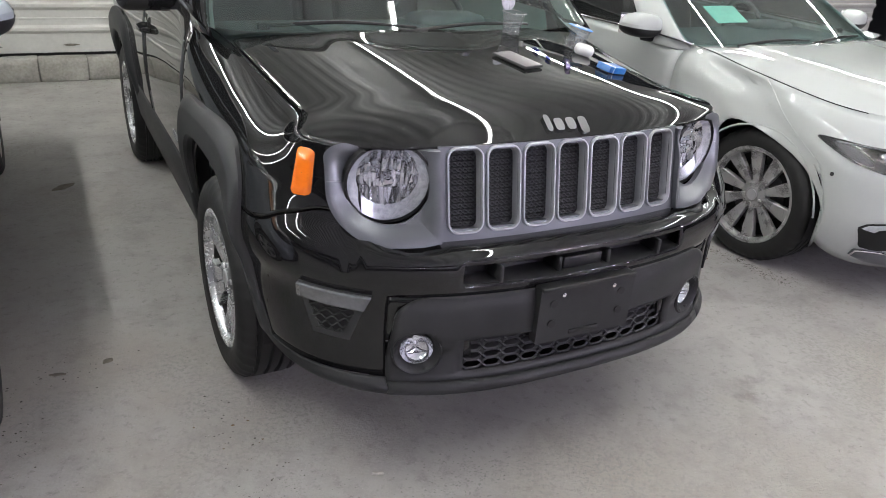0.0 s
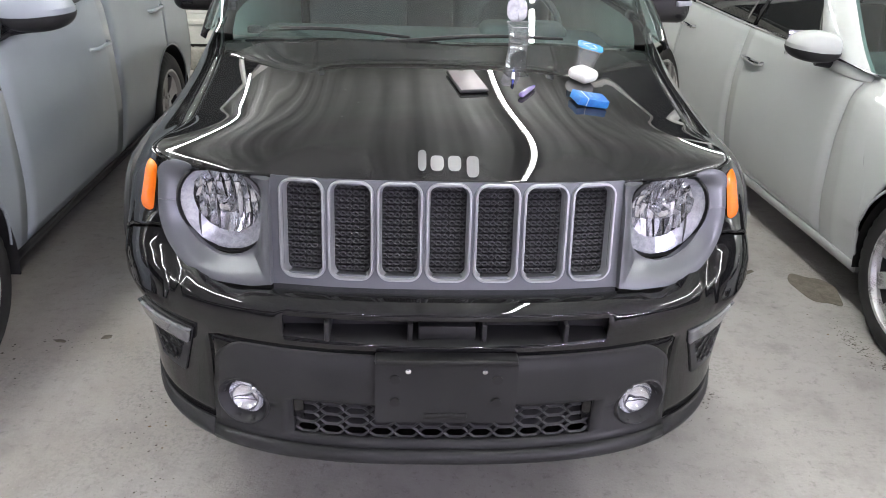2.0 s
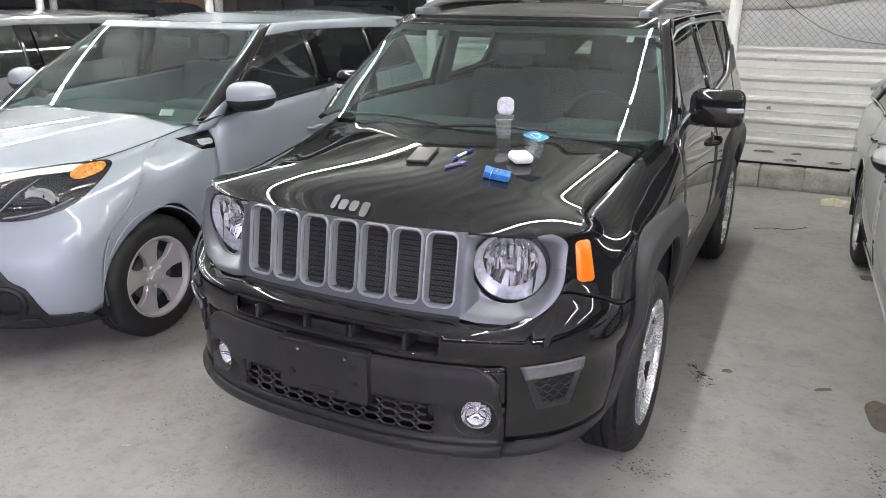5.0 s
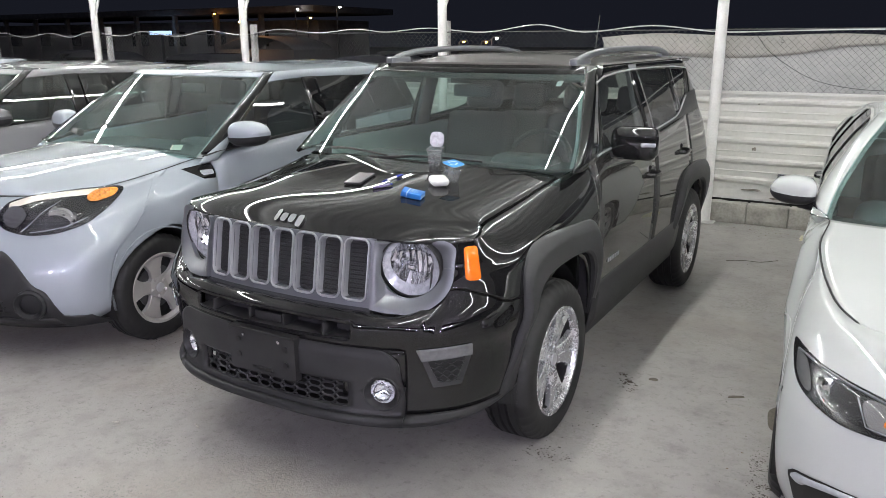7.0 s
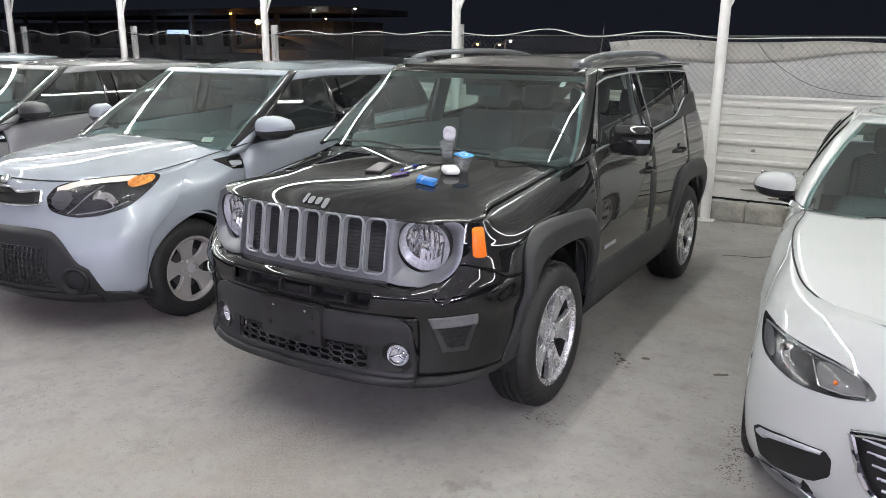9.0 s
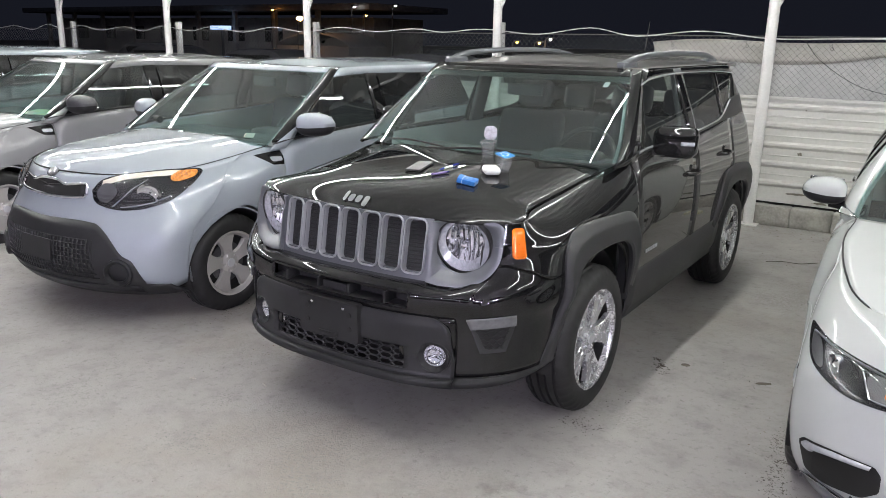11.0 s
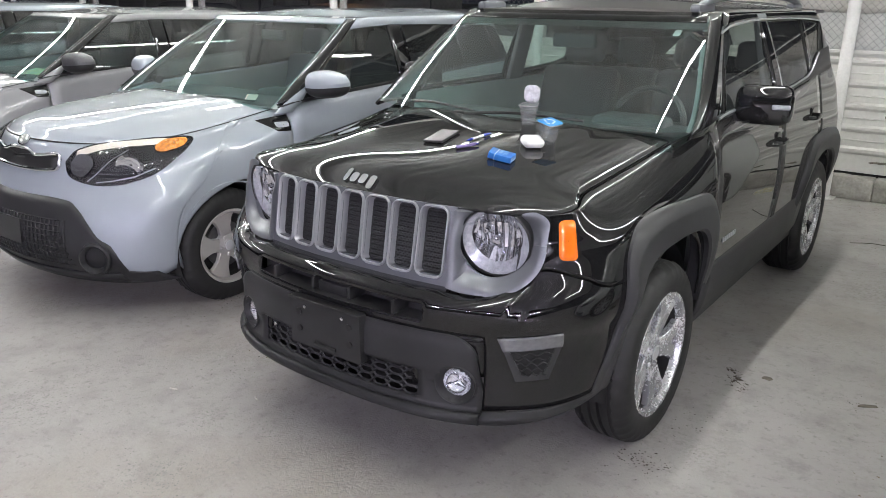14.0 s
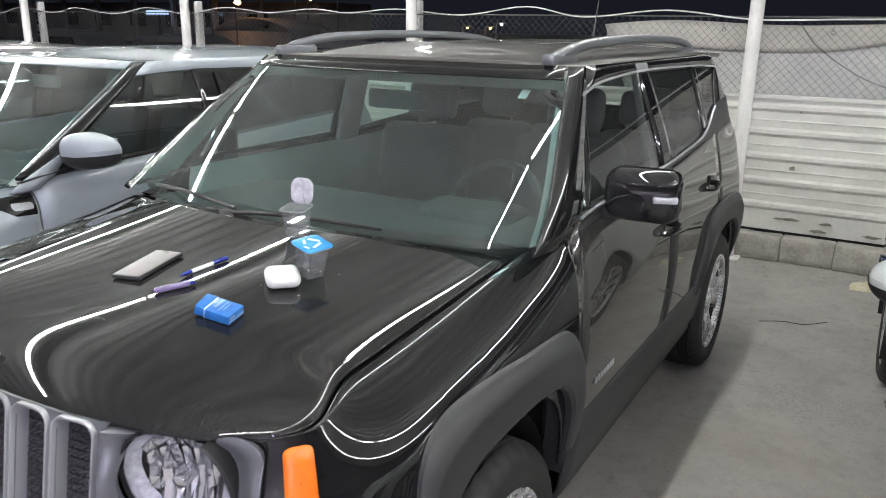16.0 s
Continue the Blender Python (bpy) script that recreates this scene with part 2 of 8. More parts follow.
def sheet(f, us, vs, flip=False, skip=None):
    bm = bmesh.new()
    grid(bm, f, us, vs, flip, skip)
    bmesh.ops.remove_doubles(bm, verts=bm.verts, dist=0.0004)
    return bm


def box(bm, c, size, bevel=0.0, m=None, seg=2):
    r = bmesh.ops.create_cube(bm, size=1.0)
    vs = r["verts"]
    bmesh.ops.scale(bm, vec=size, verts=vs)
    if bevel:
        es = list({e for v in vs for e in v.link_edges})
        b = bmesh.ops.bevel(bm, geom=es, offset=bevel, segments=seg, affect="EDGES", profile=0.5)
        vs = list({v for f in b["faces"] for v in f.verts} | {v for v in vs if v.is_valid})
    if m is not None:
        bmesh.ops.transform(bm, matrix=m, verts=vs)
    bmesh.ops.translate(bm, vec=c, verts=vs)
    return bm


def boxed(c, size, bevel=0.0, m=None, seg=2):
    return box(bmesh.new(), c, size, bevel, m, seg)


def revolve(bm, profile, m, n=32, closed=False):
    """profile: (radius, height along the local z axis)."""
    rings = []
    for r, h in profile:
        rings.append([bm.verts.new(m @ Vector((r * math.cos(a), r * math.sin(a), h))) for a in (2 * math.pi * k / n for k in range(n))])
    pairs = list(zip(rings, rings[1:])) + ([(rings[-1], rings[0])] if closed else [])
    for a, b in pairs:
        for k in range(n):
            bm.faces.new((a[k], a[(k + 1) % n], b[(k + 1) % n], b[k]))
    if not closed:
        for ring, flip in ((rings[0], True), (rings[-1], False)):
            bm.faces.new(ring[::-1] if flip else ring)
    return bm


def tube(bm, pts, r, n=8, cap=True):
    pts = [Vector(p) for p in pts]
    rings = []
    for k, p in enumerate(pts):
        d = (pts[min(k + 1, len(pts) - 1)] - pts[max(k - 1, 0)]).normalized()
        a = d.cross(Vector((0, 0, 1)) if abs(d.z) < 0.9 else Vector((1, 0, 0))).normalized()
        b = d.cross(a)
        rr = r(k / (len(pts) - 1)) if callable(r) else r
        rings.append([bm.verts.new(p + rr * (a * math.cos(t) + b * math.sin(t))) for t in (2 * math.pi * i / n for i in range(n))])
    for x, y in zip(rings, rings[1:]):
        for i in range(n):
            bm.faces.new((x[i], x[(i + 1) % n], y[(i + 1) % n], y[i]))
    if cap:
        bm.faces.new(rings[0][::-1])
        bm.faces.new(rings[-1])
    return bm


def spline(pts, n):
    """Smooth curve through points, n steps between neighbours."""
    p = [Vector(q) for q in pts]
    p = [2 * p[0] - p[1], *p, 2 * p[-1] - p[-2]]
    out = []
    for k in range(1, len(p) - 2):
        for i in range(n):
            t = i / n
            a, b, c, d = p[k - 1 : k + 3]
            out.append(0.5 * (2 * b + (c - a) * t + (2 * a - 5 * b + 4 * c - d) * t * t + (3 * b - a - 3 * c + d) * t**3))
    return [*out, p[-2]]


def slab(bm, outline, place, thick):
    """A plate: outline of (a, b) mapped by place(a, b, depth), front at depth 0 and back at thick."""
    front = [bm.verts.new(place(a, b, 0.0)) for a, b in outline]
    back = [bm.verts.new(place(a, b, thick)) for a, b in outline]
    bm.faces.new(front)
    bm.faces.new(back[::-1])
    k = len(outline)
    for i in range(k):
        bm.faces.new((front[i], back[i], back[(i + 1) % k], front[(i + 1) % k]))
    return bm


def rounded_rect(cx, cz, w, h, r, n=5, top=1.0):
    """Outline round a centre; top: width of the upper edge against the lower one."""
    out = []
    for sx, sz, a0 in ((1, -1, -90), (1, 1, 0), (-1, 1, 90), (-1, -1, 180)):
        for k in range(n + 1):
            a = radians(a0 + 90 * k / n)
            x = sx * (w / 2 - r) + r * math.cos(a)
            z = sz * (h / 2 - r) + r * math.sin(a)
            out.append((cx + x * lerp(1, top, (z + h / 2) / h), cz + z))
    return out


def ring_plate(bm, outer, inner, place, thick, lift=0.0):
    """A frame between two outlines with the same number of points."""
    k = len(outer)
    of, inn = [bm.verts.new(place(a, b, -lift)) for a, b in outer], [bm.verts.new(place(a, b, -lift)) for a, b in inner]
    ob_, ib = [bm.verts.new(place(a, b, thick)) for a, b in outer], [bm.verts.new(place(a, b, thick)) for a, b in inner]
    for i in range(k):
        j = (i + 1) % k
        bm.faces.new((of[i], of[j], inn[j], inn[i]))
        bm.faces.new((of[i], ob_[i], ob_[j], of[j]))
        bm.faces.new((inn[i], inn[j], ib[j], ib[i]))
    return bm


# ---- the place: floor, wall, fence, poles, canopy ----
def corrugated(x0, x1, prof, place, mat, name, parent=None, solid=0.0):
    """A pressed sheet: prof of (height, depth), carried from x0 to x1 by place(x, height, depth)."""
    bm = bmesh.new()
    grid(bm, lambda u, v: place(u, prof[int(v)][0], prof[int(v)][1]), [x0, x1], list(range(len(prof))))
    return part(name, bm, mat, parent, sharp=20, solid=solid)


def build_place():
    bm = bmesh.new()
    grid(bm, lambda x, y: (x, y, 0), [-200, -30, -12, -6, 0, 6, 12, 30, 200], [-200, -30, -8, 0, 5.62])
    tagged(part("ground", bm, FLOOR), "pale grey worn concrete parking floor with dust and stains", "floor", kind="structure")
    bm = bmesh.new()
    grid(bm, lambda x, y: (x, y, -0.02), [-200, -30, 0, 30, 200], [5.62, 12, 40, 200])
    tagged(part("ground_beyond", bm, ASPHALT), "dark asphalt of the street behind the fence", "ground", kind="structure")

    # block curb under the wall
    curb = thing("curb", "rough grey concrete block curb under the white sheet wall", "curb", kind="structure")
    rnd = random.Random(4)
    x = -17.0
    while x < 9:
        w = 0.39 + rnd.uniform(-0.01, 0.01)
        b = bmesh.new()
        box(b, (x + w / 2, 5.71 + rnd.uniform(-0.008, 0.008), 0.098), (w - 0.002, 0.22, 0.2), 0.010, seg=1)
        bmesh.ops.subdivide_edges(b, edges=[e for e in b.edges if e.calc_length() > 0.1], cuts=3, use_grid_fill=True)
        for v in b.verts:
            v.co += Vector(noise.noise_vector(v.co * 11)) * 0.008 + Vector(noise.noise_vector(v.co * 37)) * 0.005
        part("block", b, TAN_CONCRETE, curb, sharp=50)
        x += w

    # wall of horizontal pressed sheets
    wall = thing("wall_back", "white ribbed metal sheet wall, scuffed along its lower edge", "wall", kind="structure")
    prof = [(0.225, 0.0)]
    for z in (0.385, 0.580, 0.775, 0.970, 1.160):
        prof += [(z, 0.0), (z + 0.026, -0.024), (z + 0.050, -0.024), (z + 0.070, 0.0), (z + 0.118, 0.0), (z + 0.122, -0.006), (z + 0.130, -0.006), (z + 0.134, 0.0)] if z < 1.1 else [(z, 0.0), (z + 0.026, -0.024), (z + 0.050, -0.024), (z + 0.070, 0.0)]
    prof += [(1.262, 0.0)]
    x, k = -17.0, 0
    while x < 9:
        corrugated(x, x + 2.98, prof, lambda a, h, d: (a, 5.73 + d + 0.004 * (k % 2), h), WHITE_METAL, "wall_sheet", wall)
        x, k = x + 2.96, k + 1
    part("wall_core", boxed((-4, 5.765, 0.74), (26, 0.03, 1.04)), WHITE_METAL, wall)
    bm = bmesh.new()
    box(bm, (-4, 5.722, 1.275), (26, 0.05, 0.03), 0.005)
    part("cap_rail", bm, WHITE_METAL, wall)
    bm = bmesh.new()
    box(bm, (-4, 5.76, 0.215), (26, 0.02, 0.05), 0.0)
    part("shadow_gap", bm, DEEP_BLACK, wall)

    # poles carry the canopy
    pole = thing("canopy_pole", "white painted round steel pole carrying the canopy", "pole", "canopy poles")
    bm = bmesh.new()
    revolve(bm, [(0.052, 0.0), (0.052, 3.05)], pose(0, 0, 0), 20)
    part("post", bm, POLE_WHITE, pole)
    bm = bmesh.new()
    tube(bm, [(0.02, 0, 2.12), (0.42, 0, 2.97)], 0.02, 10)
    part("brace", bm, POLE_WHITE, pole)
    bm = bmesh.new()
    box(bm, (0, 0, 0.006), (0.2, 0.2, 0.012), 0.003)
    part("base_plate", bm, POLE_WHITE, pole)
    pole.location = (0.58, 5.55, 0)
    for k in (-5, -4, -3, -2, -1, 1, 2):
        copy_thing(pole, pose(0.58 + 3.06 * k, 5.55, 0))
    # lower fence posts beside the poles
    fp = thing("fence_post", "short pale fence post with a square top", "post", "fence posts")
    bm = bmesh.new()
    box(bm, (0, 0, 1.0), (0.075, 0.075, 2.0), 0.008)
    part("post", bm, POLE_WHITE, fp)
    fp.location = (-2.60, 5.86, 0)
    for k in (-4, -3, -2, -1):
        copy_thing(fp, pose(-2.60 + 3.06 * k, 5.86, 0))

    # chain-link: zigzag wires
    verts, faces = [], []
    p, r = 0.064, 0.0019
    n = int(20.0 / p)
    zs = [1.24 + p / 2 * j for j in range(int(0.64 / (p / 2)) + 1)]
    for i in range(n):
        x0 = -14.5 + p * i
        for s in (0, 1):
            last = None
            for j, z in enumerate(zs):
                off = (p / 2) * (j % 2) if s == 0 else p - (p / 2) * (j % 2)
                c = (x0 + off, 5.80 + (0.004 if (j + s) % 2 else -0.004), z)
                here = len(verts)
                verts += [(c[0] - r, c[1] - r, c[2]), (c[0] + r, c[1] - r, c[2]), (c[0], c[1] + r, c[2])]
                if last is not None:
                    faces += [(last + a, last + (a + 1) % 3, here + (a + 1) % 3, here + a) for a in range(3)]
                last = here
    me = bpy.data.meshes.new("chain_link_fence")
    me.from_pydata(verts, [], faces)
    me.materials.append(WIRE)
    tagged(new("chain_link_fence", me), "grey chain-link mesh fence above the white wall", "fence", kind="stuff")
    bm = bmesh.new()
    tube(bm, [(-14.5, 5.8, 1.87), (5.5, 5.8, 1.87)], 0.006, 6)
    part("line_wire", bm, WIRE, bpy.data.objects["chain_link_fence"])

    # sagging pale cable clipped along the fence
    bm = bmesh.new()
    pts = []
    rnd = random.Random(8)
    x, hi = -14.4, False
    while x < 5.4:
        pts.append((x, 5.77, (1.845 if x > 0.7 else 1.925 if hi else 1.86) + rnd.uniform(-0.015, 0.02)))
        hi = not hi
        x += rnd.uniform(0.45, 0.75)
    tube(bm, spline(pts, 6), 0.0065, 6)
    tagged(part("cable", bm, CABLE), "white cable sagging in waves along the fence top", "cable")
    bm = bmesh.new()
    tube(bm, spline([(0.85, 5.775, 1.84), (1.05, 5.77, 1.62), (1.5, 5.77, 1.38), (2.2, 5.77, 1.33), (3.0, 5.775, 1.5), (3.5, 5.775, 1.8)], 8), 0.003, 6)
    tagged(part("loose_wire", bm, MATTE_BLACK), "thin dark wire hanging in a loop on the fence", "wire")

    # pale tarpaulin behind the fence
    def tarp_at(u, v):
        x = lerp(-0.72, 6.5, u)
        left = 0.75 * max(0.0, 1 - u * 9) * (1 - v)
        top = 1.80 + 0.03 * math.sin(9 * u) + 0.02 * math.sin(23 * u)
        return (x + left, 5.93 + 0.018 * math.sin(17 * u + 3 * v) + 0.006 * math.sin(41 * u - 5 * v), lerp(-0.02, top, v))

    tarp = thing("tarpaulin", "off-white tarpaulin hung behind the chain-link fence", "tarpaulin")
    part("sheet", sheet(tarp_at, steps(0, 1, 80), steps(0, 1, 16)), TARP, tarp, solid=0.004)
    fold = lambda u, v: Vector(tarp_at(u, 1.0)) + Vector((0.02 * math.sin(30 * u), -0.012 - 0.01 * math.sin(3 * v), -v * (0.17 + 0.05 * math.sin(11 * u)) * (1 - 0.55 * smooth01((u - 0.25) / 0.2))))
    part("folded_edge", sheet(fold, steps(0.004, 0.55, 50), steps(0, 1, 4)), BEIGE_TARP, tarp, "beige folded-over upper edge", solid=0.004)
    for k in range(9):
        u = 0.03 + 0.11 * k
        x, y, z = tarp_at(u, 0.97)
        ring = bmesh.new()
        tube(ring, [(x + 0.014 * math.cos(a), y - 0.026, z + 0.014 * math.sin(a)) for a in steps(0, 2 * math.pi, 12)], 0.003, 6)
        tube(ring, [(x, y - 0.026, z + 0.014), (x + 0.01, 5.80, z + 0.05)], 0.002, 5)
        part("eyelet", ring, WIRE, tarp)

    # canopy: ribs along y
    prof = []
    x = -18.0
    while x < 10:
        prof += [(x + 0.25 * k / 8, 0.014 * (0, 0, 0, 1, 1, 1, 1, 0)[k]) for k in range(8)]
        x += 0.25
    bm = bmesh.new()
    grid(bm, lambda u, v: (prof[int(v)][0], u, 3.02 + prof[int(v)][1] + 0.03 * (5.2 - u) / 5), [-5.5, 0, 5.75], list(range(len(prof))))
    tagged(part("ceiling", bm, CANOPY, sharp=60, solid=0.003), "ribbed pale metal sheet canopy over the parking bays", "canopy", kind="structure")
    bm = bmesh.new()
    for y in (-5.4, 5.6):
        box(bm, (-4, y, 2.985), (28, 0.06, 0.06), 0.004)
    tagged(part("ceiling_beams", bm, POLE_WHITE), "white steel purlins under the canopy", "beam", kind="structure")

    # LED tubes under the canopy
    lamp = thing("tube_lamp", "white LED batten lamp under the canopy", "lamp", "canopy lamps")
    bm = bmesh.new()
    box(bm, (0, 0, 0.03), (0.05, LAMP_LEN, 0.03), 0.004)
    for y in (-1.2, 1.2):
        box(bm, (0, y, 0.115), (0.012, 0.012, 0.15))
    part("housing", bm, POLE_WHITE, lamp)
    bm = bmesh.new()
    tube(bm, [(0, -LAMP_LEN / 2, 0), (0, LAMP_LEN / 2, 0)], 0.016, 10)
    part("tube", bm, TUBE_GLOW, lamp)
    # added fill: an unseen row across the driving lane brightens the car fronts
    far = thing("tube_lamp", "cool white batten fill lamp, added unseen across the lane", "lamp", "lamps across the lane")
    bm = bmesh.new()
    box(bm, (0, 0, 0.03), (0.05, LAMP_LEN, 0.03), 0.004)
    for y in (-1.2, 1.2):
        box(bm, (0, y, 0.11), (0.012, 0.012, 0.14))
    part("housing", bm, POLE_WHITE, far)
    bm = bmesh.new()
    tube(bm, [(0, -LAMP_LEN / 2, 0), (0, LAMP_LEN / 2, 0)], 0.016, 10)
    part("tube", bm, TUBE_COOL, far)
    far.location = (-1.6, -10.5, LAMP_Z)
    for k in range(1, 5):
        copy_thing(far, pose(-1.6 + 2.9 * k, -10.5, LAMP_Z))
    # unseen sheet added above the fill row
    bm = bmesh.new()
    grid(bm, lambda u, v: (u, v, 3.05), [-18, -9, 0, 9, 16], [-15, -12, -8.2])
    tagged(part("ceiling_across_added", bm, CANOPY, solid=0.01), "unseen pale sheet added over the fill lamps across the lane", "canopy", kind="structure")
    first = True
    for lx in LAMP_XS:
        for ly in LAMP_YS:
            ly += 0.3 if lx < -1 else 0.0
            if first:
                lamp.location, first = (lx, ly, LAMP_Z), False
            else:
                copy_thing(lamp, pose(lx, ly, LAMP_Z))


BEIGE_TARP = material("beige_tarp", (0.40, 0.385, 0.35), 0.8, var=0.1, scale=3, fine=20, bump=0.01, second=(0.52, 0.50, 0.46))
ASPHALT = material("dark_asphalt", (0.03, 0.03, 0.032), 0.9, var=0.2, scale=3, fine=60, bump=0.004)
LAMP_LEN, LAMP_Z = 3.5, 2.88
LAMP_XS, LAMP_YS = (-8.0, -5.2, -2.3, 0.60, 3.45, 6.3), (-0.2, 3.35)
build_place()


# ---- car body tool ----
class Body:
    """A car's outer skin from a few design curves. x across from the middle, y back from the nose, z up."""

    def __init__(self, nose, corner_w, n, length, side_w, seam_x, seam_z, roll_from, tail, wheels, sill, roll_pow=2.6):
        self.nose, self.corner_w, self.n, self.length = nose, corner_w, n, length
        self.side_w, self.seam_x, self.seam_z, self.roll_from = side_w, seam_x, seam_z, roll_from
        self.tail, self.wheels, self.sill, self.roll_pow = tail, wheels, sill, roll_pow
        self.rolled = False
        self.corner_nose = None

    def shift(self, x, z):
        """How far the skin moves along y where the nose turns into the corner."""
        if self.corner_nose is None or not 0.70 < z < 0.95:
            return 0.0
        return (self.corner_nose(z) - self.nose(z)) * smooth01((abs(x) - 0.60) / 0.22)

    def front(self, x, z, off=0.0):
        """Point of the front face, off metres proud of it."""
        def y_at(a, b):
            w, n = self.corner_w(b), self.n(b)
            q = min(abs(a) / w, 0.9995)
            return self.nose(b) + self.length(b) * (1 - (1 - q**n) ** (1 / n)) + self.shift(a, b)

        y = y_at(x, z)
        if not off:
            return Vector((x, y, z))
        e = 0.004
        nx, nz = (y_at(x + e, z) - y_at(x - e, z)) / (2 * e), (y_at(x, z + e) - y_at(x, z - e)) / (2 * e)
        return Vector((x, y, z)) + Vector((nx, -1, nz)).normalized() * off

    def corner(self, c, z, off=0.0):
        """c from 0 (middle of the nose) to 1 (where the side begins)."""
        w, n = self.corner_w(z), self.n(z)
        a = radians(90 * c)
        x = w * math.sin(a) ** (2 / n)
        y = self.nose(z) + self.length(z) * (1 - max(math.cos(a), 0) ** (2 / n)) + self.shift(x, z)
        if self.rolled:
            c_in = self.c_of_x(0.703, z)
            x -= max(0.0, x - self.seam_x(y)) * self.roll(y, z) * smooth01((c - c_in) / (0.9 - c_in))
        return Vector((x + off * math.sin(a), y - off * math.cos(a), z))

    def c_of_x(self, x, z):
        return math.degrees(math.asin(min(1.0, (abs(x) / self.corner_w(z)) ** (self.n(z) / 2)))) / 90

    def roll(self, y, z):
        """How far the shoulder has turned in towards the hood seam, 0 to 1."""
        t = (z - self.roll_from(y)) / max(self.seam_z(y) - self.roll_from(y), 0.01)
        return min(max(t, 0.0), 1.0) ** self.roll_pow

    def y0(self, z):
        return self.nose(z) + self.length(z) + self.shift(1.0, z)

    def width(self, y, z):
        w = self.side_w(z) + self.bulge(y)
        if self.rolled:
            w = lerp(self.corner_w(z), w, smooth01((y - self.y0(z)) / 0.35))
        zs, xs = self.seam_z(y), self.seam_x(y)
        t = (z - self.roll_from(y)) / max(zs - self.roll_from(y), 0.01)
        if t > 0:
            w = w - (w - xs) * min(t, 1.0) ** self.roll_pow
        if not self.rolled:
            w = lerp(self.corner_w(z), w, smooth01((y - self.y0(z)) / 0.35))
        back = (y - (self.tail(z) - 0.4)) / 0.4
        if back > 0:
            w *= max(0.02, 1 - min(back, 1.0) ** 4) ** 0.25
        return w

    def skin(self, y, z, off=0.0):
        """Point of the side skin at y, also where the corner still turns."""
        y0 = self.y0(z)
        if y >= y0:
            return self.side(y, z, off)
        w, n = self.corner_w(z), self.n(z)
        t = min(max(1 - (y - self.nose(z)) / self.length(z), 0.0), 1.0)
        if self.corner_nose is not None and 0.70 < z < 0.95:
            lo, hi = 0.0, 1.0
            for _ in range(18):
                mid = (lo + hi) / 2
                lo, hi = (mid, hi) if self.corner(mid, z).y < y else (lo, mid)
            p = self.corner(lo, z)
            return Vector((p.x + off * (1 - 0.6 * t), p.y - off * t, z))
        if self.rolled:
            p = self.corner(math.degrees(math.acos(t ** (n / 2))) / 90, z)
            return Vector((p.x + off * (1 - 0.6 * t), p.y - off * t, z))
        x = w * max(1 - t**n, 0.0) ** (1 / n)
        return Vector((x + off * (1 - 0.6 * t), y - off * t, z))

    def edge_x(self, y):
        """Half width of the hood opening at y."""
        return self.skin(y, self.seam_z(y)).x

    def corner_top(self, x_in, u):
        """Height at which the corner skin meets the hood seam."""
        z = self.seam_z(0.1)
        for _ in range(12):
            z = 0.5 * z + 0.5 * self.seam_z(self.corner(lerp(self.c_of_x(x_in, z), 1.0, u), z).y)
        return z

    def bulge(self, y):
        return 0.0

    def side(self, y, z, off=0.0):
        return Vector((self.width(y, z) + off, y, z))

    def arch(self, y, low=None, grow=0.0):
        low = self.sill(y) if low is None else low
        for yc, zc, a, b, n in self.wheels:
            a, b = a + grow, b + grow
            d = abs(y - yc) / a
            if d < 1:
                low = max(low, zc + b * (1 - d**n) ** (1 / n))
        return low


def arch_ys(yc, a, n=14):
    return [yc - a * math.cos(math.pi * k / n) for k in range(n + 1)]


def mirror_x(v, s):
    return Vector((v[0] * s, v[1], v[2]))


def side_patch(b, s, ys, zlo, zhi, rows=12, off=0.0, shift=0.0):
    """Sheet on the side between two heights over the given y stations."""
    bm = bmesh.new()
    f = lambda u, v: mirror_x(b.side(max(ys[int(u)], b.y0(lerp(zlo(ys[int(u)]), zhi(ys[int(u)]), v)) if u == 0 and shift else -9), lerp(zlo(ys[int(u)]), zhi(ys[int(u)]), v), off), s)
    grid(bm, f, list(range(len(ys))), steps(0, 1, rows), flip=s < 0)
    return bm


def corner_patch(b, s, x_in, zlo, zhi, cols=16, rows=10, off=0.0):
    """Sheet round the front corner, from x_in on the nose to the start of the side."""
    bm = bmesh.new()

    def f(u, v):
        z = lerp(zlo(u), zhi(u), v)
        return mirror_x(b.corner(lerp(b.c_of_x(x_in, z), 1.0, u), z, off), s)

    grid(bm, f, steps(0, 1, cols), steps(0, 1, rows), flip=s < 0)
    return bm


